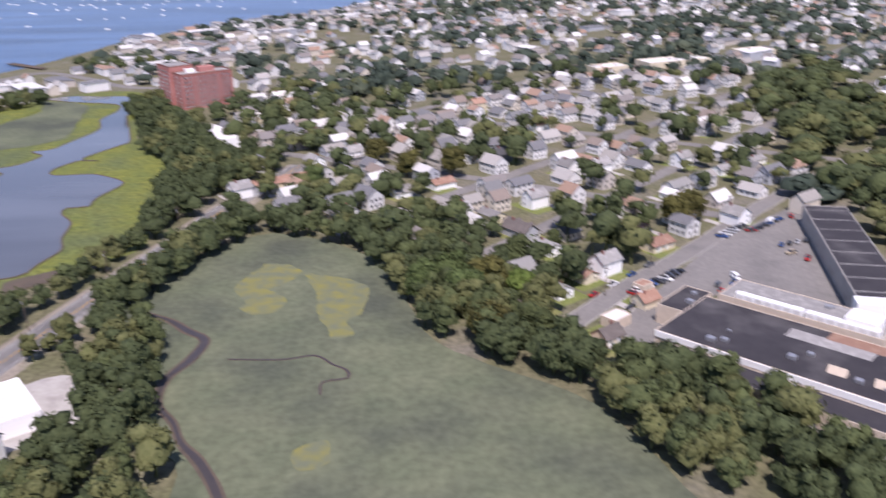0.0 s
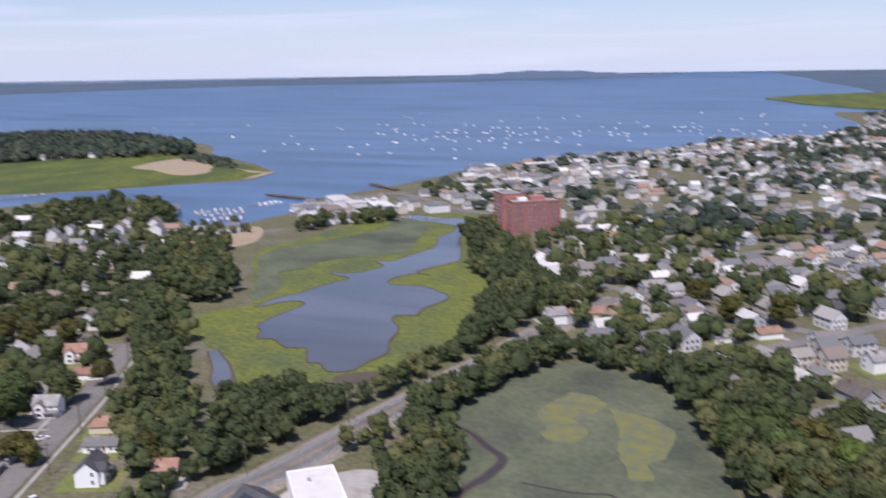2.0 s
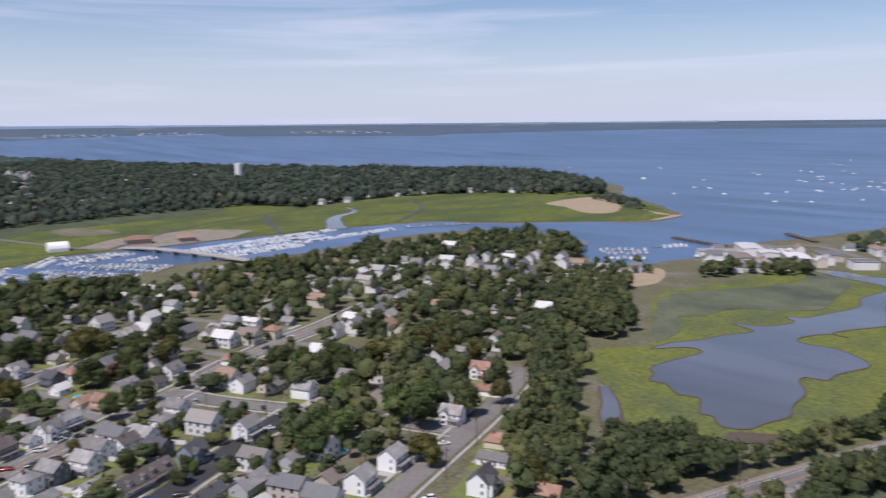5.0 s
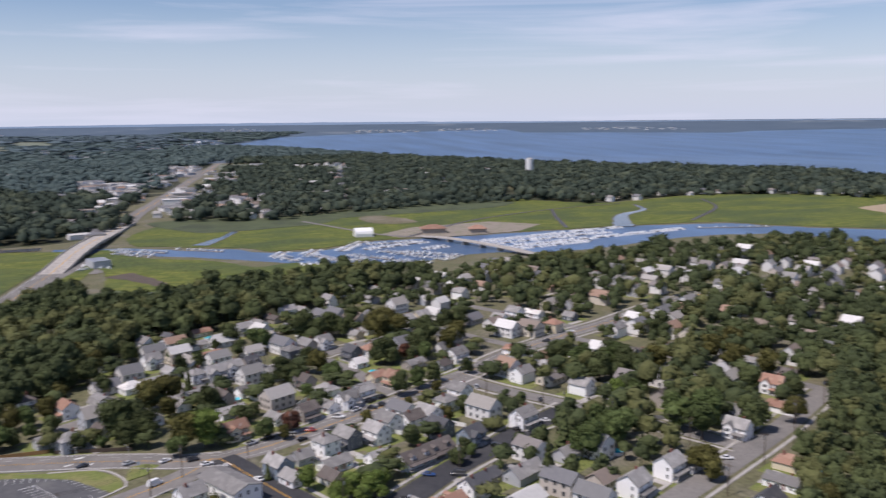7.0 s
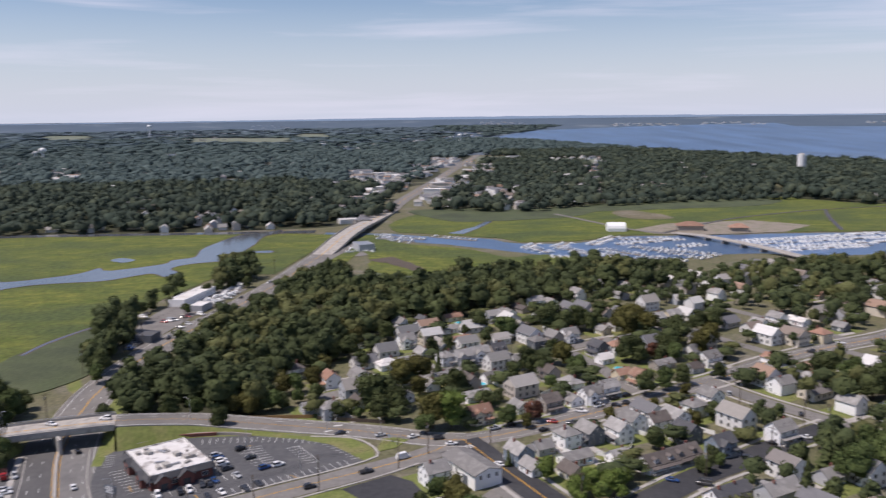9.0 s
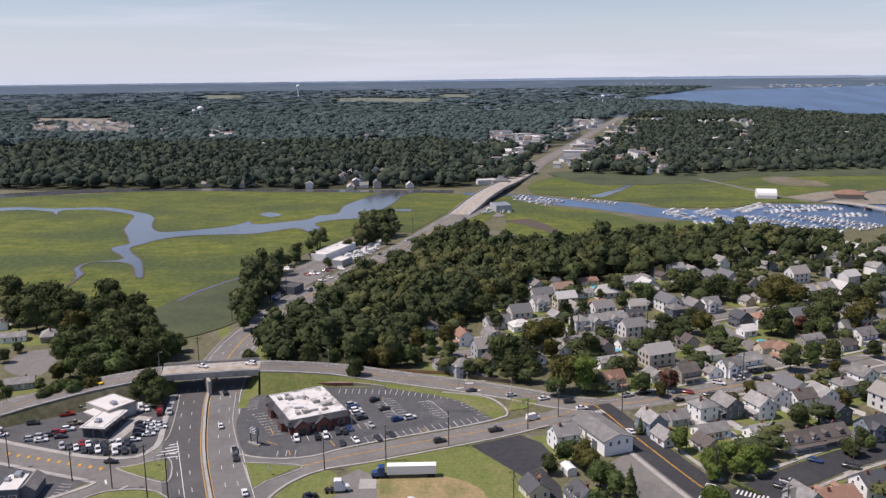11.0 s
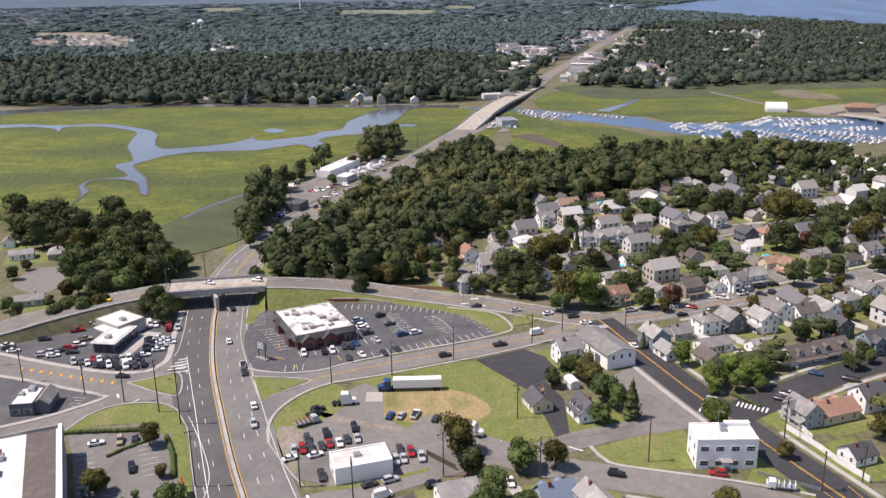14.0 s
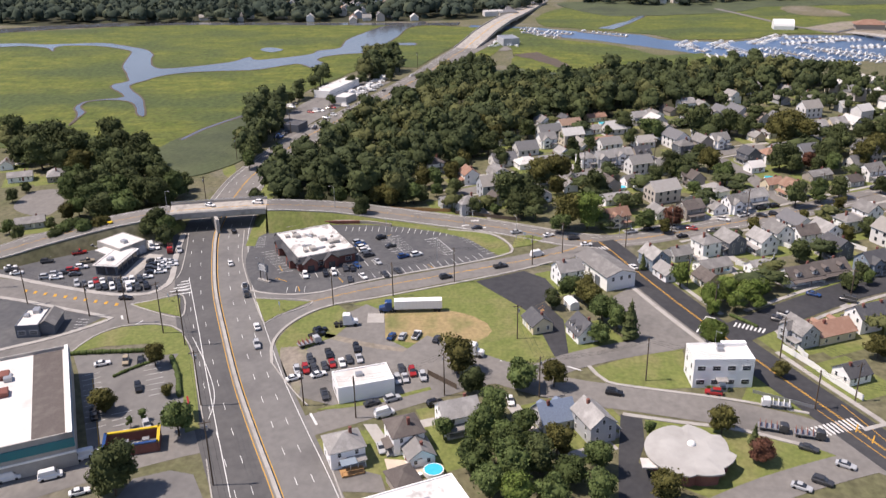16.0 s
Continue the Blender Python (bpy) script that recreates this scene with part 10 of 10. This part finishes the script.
for k, (ax, ay, bx, by) in enumerate([(-820, 73, -785, 114), (-724, 601, -697, 678)]):
    dock(ax, ay, math.degrees(math.atan2(by - ay, bx - ax)), math.dist((ax, ay), (bx, by)), 9, k + 40, "plank dock along the creek bank", False)
rnd = random.Random(77)
for k in range(46):
    t = rnd.random()
    put_boat(-540 - t * 70 + rnd.uniform(-2, 2), -91 + t * 12 + rnd.uniform(-7, 4), rnd.uniform(0, 360), rnd.randrange(3), 0.5)
for k in range(18):
    put_boat(rnd.uniform(-780, -735), rnd.uniform(-15, 18), rnd.uniform(0, 360), rnd.randrange(3), 0.5)
for k in range(70):
    t = rnd.random()
    put_boat(-376 + 26 * t + rnd.uniform(-12, 12), 650 + 80 * t + rnd.uniform(-12, 12), rnd.uniform(0, 360), rnd.randrange(3), 0.6)
tagged(data_part("marina_boats", crowd_v, crowd_f, M["trim"]), "crowded white boats at the marina docks", "boats", kind="stuff")
# the sailing boats moored out in the bay, too many to count
vs, fs = [], []
for k in range(150):
    a = rnd.random()
    x, y = (rnd.gauss(-520, 160), rnd.gauss(1560, 190)) if a < 0.5 else ((rnd.gauss(-120, 130), rnd.gauss(1720, 120)) if a < 0.75 else (rnd.uniform(-1500, 0), rnd.uniform(1250, 2500)))
    if not inside(x, y, bay_ring):
        continue
    c, s = math.cos(t := rnd.uniform(0.2, 0.9)), math.sin(t)
    L, n = rnd.uniform(4, 7), len(vs)
    vs += [(x + p * c * L - q * s * L, y + p * s * L + q * c * L, z) for p, q, z in ((-0.5, -0.14, 0.1), (0.25, -0.14, 0.1), (0.5, 0, 0.1), (0.25, 0.14, 0.1), (-0.5, 0.14, 0.1), (-0.5, -0.15, 1.2), (0.25, -0.15, 1.2), (0.5, 0, 1.3), (0.25, 0.15, 1.2), (-0.5, 0.15, 1.2), (-0.2, -0.1, 2.0), (0.1, -0.1, 2.0), (0.1, 0.1, 2.0), (-0.2, 0.1, 2.0))]
    fs += [tuple(i + n for i in f) for f in ((0, 1, 6, 5), (1, 2, 7, 6), (2, 3, 8, 7), (3, 4, 9, 8), (4, 0, 5, 9), (5, 6, 7, 8, 9), (10, 11, 12, 13), (5, 6, 11, 10), (8, 9, 13, 12), (6, 8, 12, 11), (9, 5, 10, 13))]
tagged(data_part("moored_boats", vs, fs, M["trim"]), "white boats moored out in the bay", "boats", kind="stuff")
for x, y, a, length in ((-353, 799, 142, 60), (-400, 715, 165, 70)):
    pier = thing("pier", pose(x, y, 0, 0, 0, a), "dark timber pier reaching into the bay", "pier")
    part("walkway", one_box(length / 2, 0, 1.0, length, 7, 0.5), M["timber"], pier)
    for k in range(int(length / 10)):
        bm = bmesh.new()
        rod(bm, (k * 10, 3, -1), (k * 10, 3, 2.2), 0.3, 6)
        part("pile", bm, M["timber"], pier)
creek_bridge = tagged(part("marina_bridge", slab(bmesh.new(), smooth_line([(-800, 312, 0.6), (-757, 324, 3.5), (-699, 339, 4.0), (-647, 352, 3.0), (-600, 366, 0.2)], 12), 4.5, -4.5, 0.3, -0.6), M["deck"]), "low pale concrete bridge over the marina creek", "bridge", kind="structure")
for k in range(6):
    part("pier_post", one_box(-775 + k * 24, 319 + k * 6.2, -1, 1.4, 7, 3.9, turn=radians(15)), M["concrete"], creek_bridge)


# ---- poles, wires, signs, fences, pools ----
def pole(x, y, h=11.0, arm=True, a=0.0, z=0.0):
    root = thing("utility_pole", pose(x, y, z, 0, 0, a), "dark weathered timber utility pole with a crossarm", "utility pole", "utility poles")
    bm = bmesh.new()
    rod(bm, (0, 0, -0.4), (0, 0, h), 0.19, 8, 0.13)
    part("shaft", bm, M["timber"], root)
    if arm:
        part("crossarm", one_box(0, 0.16, h - 0.9, 2.6, 0.14, 0.16), M["timber"], root)
        bm = bmesh.new()
        rod(bm, (0.35, 0, h - 2.6), (0.35, 0, h - 1.6), 0.26, 8)
        part("transformer", bm, M["metal"], root)
    return root


def street_lamp(x, y, a, z=0.0):
    root = thing("street_lamp", pose(x, y, z, 0, 0, a), "tall grey metal street lamp with a curved arm", "street lamp", "street lamps")
    bm = bmesh.new()
    rod(bm, (0, 0, 0), (0, 0, 8.6), 0.11, 8, 0.07)
    part("shaft", bm, M["metal"], root)
    bm = bmesh.new()
    rod(bm, (0, 0, 8.5), (1.9, 0, 9.0), 0.05, 6)
    part("arm", bm, M["metal"], root)
    part("lamp_head", one_box(2.2, 0, 8.9, 0.7, 0.3, 0.16, 0.04), M["metal"], root)


LINES = [[(-226, -110), (-220, -97), (-213, -88), (-182, -73), (-151, -60), (-120, -46)], [(-262, -190), (-250, -165), (-238, -148), (-230, -124)], [(-240, -50), (-247, -32), (-258, -13), (-273, 13), (-284, 24), (-290, 47), (-305, 66), (-322, 98), (-340, 132), (-356, 160), (-380, 204)],
         [(-183, -47), (-178, -33), (-189, -12)], [(-220, 7), (-189, 12), (-198, 40), (-186, 79), (-177, 98)], [(-339, -123), (-399, -127), (-450, -112), (-500, -100), (-560, -84), (-640, -60)], [(-256, 62), (-236, 66), (-211, 78), (-190, 90)],
         [(-248, 110), (-264, 140), (-280, 170)], [(-316, 153), (-290, 166), (-262, 180), (-236, 196)], [(-198, 180), (-212, 208), (-232, 242), (-250, 276)], [(-362, 4), (-378, 40), (-394, 74)], [(-150, 150), (-140, 200), (-128, 245), (-118, 290), (-104, 338)], [(62, 262), (84, 288), (108, 314), (130, 338)]]
for row in LINES:
    spots = []
    for k, (x, y) in enumerate(row):
        nx, ny = row[min(k + 1, len(row) - 1)]
        px, py = row[max(k - 1, 0)]
        a = math.degrees(math.atan2(ny - py, nx - px)) + 90
        pole(x, y, 11.0 + (k % 3) * 0.8 + (5.0 if row is LINES[0] else 0.0), True, a)
        spots.append((Vector((x, y, 10.4 + (k % 3) * 0.8 + (5.0 if row is LINES[0] else 0.0))), radians(a)))
    for k, ((p, a), (q, b)) in enumerate(zip(spots, spots[1:])):
        span = new("wire_span", bpy.data.curves.new("wire_span", "CURVE"))
        span.data.dimensions, span.data.bevel_depth, span.data.bevel_resolution = "3D", 0.022, 0
        span.data.materials.append(M["rubber"])
        for off in (-1.1, 0.0, 1.1):
            s = span.data.splines.new("POLY")
            s.points.add(8)
            for i in range(9):
                t = i / 8
                m = p.lerp(q, t)
                o = Vector((math.cos(a), math.sin(a), 0)) * off
                s.points[i].co = (m.x + o.x, m.y + o.y, m.z - 1.2 * 4 * t * (1 - t), 1)
        tagged(span, "thin dark overhead wires between poles", "wires", "overhead wires")
for x, y, a, z in ((-307, -127, 60, BRIDGE_Z - 0.4), (-321, -64, 240, 3.2), (-311, -12, 250, 0.1), (-296, 8, 200, 0.1), (-300, 46, 160, 0.1), (-257, -76, 300, 0.1), (-210, 60, 20, 0.1), (-295, -40, 0, 0.1), (-276, -20, 0, 0.1), (-262, -45, 0, 0.1)):
    street_lamp(x, y, a, z)

# the restaurant's pylon sign
sign = thing("pylon_sign", pose(-257.5, -76.5, 0.1, 0, 0, 60), "dark double-panelled roadside pylon sign with pale bars", "sign")
for s in (-1, 1):
    bm = bmesh.new()
    rod(bm, (s * 1.5, 0, 0), (s * 1.5, 0, 6.4), 0.16, 8)
    part("post", bm, M["rubber"], sign)
board = part("panel", one_box(0, 0, 3.6, 4.4, 0.5, 2.6, 0.05), M["dark_wall"], sign)
for k in range(4):
    part("letter_bar", one_box(-0.2, -0.27, 3.9 + k * 0.58, 3.2 - (k % 2) * 0.8, 0.06, 0.26), M["trim"], board)
part("plinth", one_box(0, 0, 0, 5.0, 1.2, 0.5), M["concrete"], sign)
bill = thing("billboard", pose(-364, -88.5, 0, 0, 0, 100), "dark advertising board on posts beside the highway", "billboard")
part("panel", one_box(0, 0, 1.6, 15, 0.4, 3.4), M["dark_wall"], bill)
part("picture_bar", one_box(1, -0.23, 2.2, 9, 0.06, 1.6), M["brick"], bill)
for s in (-5, 0, 5):
    part("post", one_box(s, 0.2, 0, 0.3, 0.3, 2.4), M["timber"], bill)
teal_sign = thing("notice_board", pose(-177, -74, 0, 0, 0, 25), "teal and red shop sign panel beside the highway", "sign")
part("panel", one_box(0, 0, 1.8, 5.6, 0.4, 2.2), M["teal"], teal_sign)
part("red_edge", one_box(0, 0, 4.0, 5.7, 0.45, 0.3), M["paint_red"], teal_sign)
part("post", one_box(0, 0, 0, 0.4, 0.4, 1.8), M["metal"], teal_sign)
for x, y in ((-236, -66), (-241, -103), (-297, 11)):
    st = thing("road_sign", pose(x, y, 0.1, 0, 0, 40), "small blue road sign on a post", "sign")
    part("post", one_box(0, 0, 0, 0.08, 0.08, 2.6), M["metal"], st)
    part("plate", one_box(0, -0.06, 1.7, 1.2, 0.04, 1.2), M["blue_wall"], st)
yellow_store = thing("walled_bin_yard", pose(-164.0, -83.2, 0, 0, 0, 108), "walled yard with blue and yellow painted edge", "enclosure")
for px, py, sx, sy in ((0, -3, 12, 0.5), (0, 3, 12, 0.5), (-6, 0, 0.5, 6.5), (6, 0, 0.5, 6.5)):
    w = part("wall", one_box(px, py, 0, sx, sy, 2.6), M["brick"], yellow_store)
    part("coping", one_box(px, py, 2.6, sx + 0.2, sy + 0.2, 0.35), M["paint_blue"] if px < 0 or py < 0 else M["paint_yellow"], w)
for k in range(4):
    part("crate", one_box(-4 + k * 2.3, -0.6 + (k % 2) * 1.4, 0, 1.6, 1.4, 1.2 + 0.3 * (k % 2)), M["metal"] if k % 2 else M["paint_white"], yellow_store)


def fence(pts, h, mat, label, step=3.0, closed=False):
    """A board fence along a line: posts and panels."""
    root = thing("fence", Matrix.Identity(4), label, "fence")
    line = smooth_line(pts, step) if len(pts) > 2 else [Vector((*pts[0], 0)).lerp(Vector((*pts[1], 0)), k / max(1, int(math.dist(*pts) / step))) for k in range(int(math.dist(*pts) / step) + 1)]
    for p, q in zip(line, line[1:]):
        a = math.atan2(q.y - p.y, q.x - p.x)
        part("post", one_box(p.x, p.y, 0, 0.14, 0.14, h + 0.1, turn=a), M[mat], root)
        part("panel", one_box((p.x + q.x) / 2, (p.y + q.y) / 2, 0.12, (q - p).length - 0.14, 0.06, h - 0.12, turn=a), M[mat], root)


fence([(-206, 85), (-198, 88), (-190, 92)], 1.8, "trim", "white board garden fence along the pavement")
fence([(-216, 80), (-206, 85)], 1.8, "trim", "tall white board garden fence")
for pts in ([(-364, 56), (-349, 64)], [(-353, 68), (-349, 74)], [(-279, 71), (-270, 79)], [(-275, 82), (-271, 87)], [(-293, 102), (-288, 106)], [(-296, 123), (-287, 130)], [(-338, 76), (-346, 84)], [(-282, 97), (-271, 92)], [(-307, 108), (-296, 103)], [(-226, 82), (-210, 85)]):
    fence(pts, 1.8, "trim", "tall white board garden fence")
fence([(-270, 189), (-262, 205)], 1.8, "metal", "grey board garden fence")
fence([(-199, -17), (-192, -9)], 1.6, "timber", "dark board fence of the car yard")
fence([(-193, 66), (-186, 79)], 1.0, "metal", "low grey metal fence")
fence([(-328, -45), (-326, -18)], 1.5, "pale_timber", "brown board fence beside the road")
fence([(-324, -16), (-316, 10)], 1.5, "timber", "dark board fence beside the road")
for x, y, r in ((-341, 20, 2.8), (-357, 77, 2.4), (-269, 77, 1.8), (-356, 54, 2.0), (-344, 65, 1.8), (-370, 120, 2.2), (-241, 168, 2.4), (-199, 221, 2.8), (-468, 58, 2.4), (-138, -8, 2.2), (40, 262, 2.6)):
    pool = thing("swimming_pool", pose(x, y, 0, 0, 0, 20), "round above-ground pool with bright blue water", "pool", "garden pools")
    bm = bmesh.new()
    rod(bm, (0, 0, 0), (0, 0, 1.2), r, 20)
    part("pool_wall", bm, M["trim"], pool)
    bm = bmesh.new()
    rod(bm, (0, 0, 1.2), (0, 0, 1.23), r * 0.93, 20)
    part("pool_water", bm, M["pool"], pool)


def hedge(pts, w, h, label):
    """A clipped hedge: an uneven band of leaf clumps."""
    line = smooth_line(pts, 0.8)
    v0, f0 = ICO[1]
    r = np.random.RandomState(len(pts))
    vs, fs, n = [], [], 0
    for q in line:
        s = np.array([w * 0.6, w * 0.6, h * 0.6]) * r.uniform(0.85, 1.15)
        vs.append(v0 * (1 + 0.3 * (r.rand(len(v0), 1) - 0.5)) * s + np.array([q.x, q.y, h * 0.45]))
        fs.append(f0 + n)
        n += len(v0)
    tagged(new("hedge", np_mesh("hedge", np.concatenate(vs), np.concatenate(fs), M["hedge"])), label, "hedge")


hedge([(-206, -121), (-207.5, -110), (-209, -96)], 1.4, 1.3, "clipped green hedge along the car park")
hedge([(-205, -89), (-196, -84), (-186, -80)], 1.4, 1.4, "green hedge along the highway verge")
hedge([(-205, -92), (-199, -98), (-195, -101)], 1.0, 0.9, "low hedge in the car park")
hedge([(-196, 53), (-193.5, 60)], 0.9, 0.8, "low shrubs in front of the white block")
hedge([(-236, 71), (-229, 76.5)], 1.2, 1.1, "low green hedge on the corner")
stairs = thing("outside_stair", pose(-232.5, 13, 0, 0, 0, 20), "pale timber outside staircase", "staircase")
for k in range(9):
    part("tread", one_box(0, -2 + k * 0.5, 0.25 + k * 0.3, 1.2, 0.5, 0.08), M["pale_timber"], stairs)
for s in (-0.6, 0.6):
    bm = bmesh.new()
    rod(bm, (s, -2.2, 1.2), (s, 2.2, 3.9), 0.06, 6)
    part("handrail", bm, M["pale_timber"], stairs)
shed = thing("garden_shed", pose(-241, 24, 0, 0, 0, 20), "pale metal garden shed with a rounded roof", "shed")
part("wall", one_box(0, 0, 0, 5, 3, 2.0), M["trim"], shed)
part("roof", prism([(-1.7, 1.9), (-1.2, 2.5), (0, 2.8), (1.2, 2.5), (1.7, 1.9)], -2.6, 2.6), M["trim"], shed)
# steep retaining wall below the overpass road
tagged(part("retaining_wall", slab(bmesh.new(), smooth_line([(-305, -80), (-312, -66), (-312, -50), (-309, -40)], 3), 0.3, -0.3, 1.3, 0), M["taupe_wall"]), "low brown retaining wall behind the restaurant", "wall", kind="structure")

# behind the houses by the highway: a garden pool, a sunshade and clutter
tub = thing("garden_pool", pose(-157.2, -12.4, 0.02), "round blue above-ground pool with a white rim", "pool")
bm = bmesh.new()
rod(bm, (0, 0, 0), (0, 0, 1.1), 2.3, 24)
part("tub_wall", bm, M["trim"], tub)
bm = bmesh.new()
rod(bm, (0, 0, 1.1), (0, 0, 1.14), 2.05, 24)
part("pool_water", bm, M["pool"], tub)
shade = thing("sunshade", pose(-160.4, -16.0, 0.1), "pink garden sunshade on the tan patio", "sunshade")
bm = bmesh.new()
rod(bm, (0, 0, 0), (0, 0, 2.3), 0.04, 6)
part("pole", bm, M["metal"], shade)
bm = bmesh.new()
rod(bm, (0, 0, 2.1), (0, 0, 2.65), 1.4, 8, 0.05)
part("canopy", bm, M["brick_pale"], shade)
for x, y, k in ((-158.6, -17.6, "brown_roof"), (-156.4, -18.6, "paint_red"), (-155.6, -15.4, "concrete")):
    bin_box = thing("garden_crate", pose(x, y, 0.1, 0, 0, 20 * x), "small garden crate on the patio", "crate")
    part("crate_body", one_box(0, 0, 0, 1.3, 0.9, 0.8, 0.06), M[k], bin_box)
    part("crate_lid", one_box(0, 0, 0.8, 1.4, 1.0, 0.08), M["trim"], bin_box)
# wooden deck of the corner house, and its blue porch roof
deck_house = thing("porch_deck", pose(-156.6, -30.4, 0, 0, 0, 113), "pale wooden deck with a blue porch roof", "deck")
part("deck_floor", one_box(0, 0, 0.2, 5.2, 2.6, 0.35), M["pale_timber"], deck_house)
part("porch_roof", one_box(-0.6, 0.4, 2.7, 3.6, 2.4, 0.2), M["blue_wall"], deck_house)
for k in range(4):
    part("rail_post", one_box(-2.4 + k * 1.6, -1.2, 0.55, 0.1, 0.1, 1.0), M["pale_timber"], deck_house)
part("rail", one_box(0, -1.2, 1.5, 5.0, 0.1, 0.1), M["pale_timber"], deck_house)
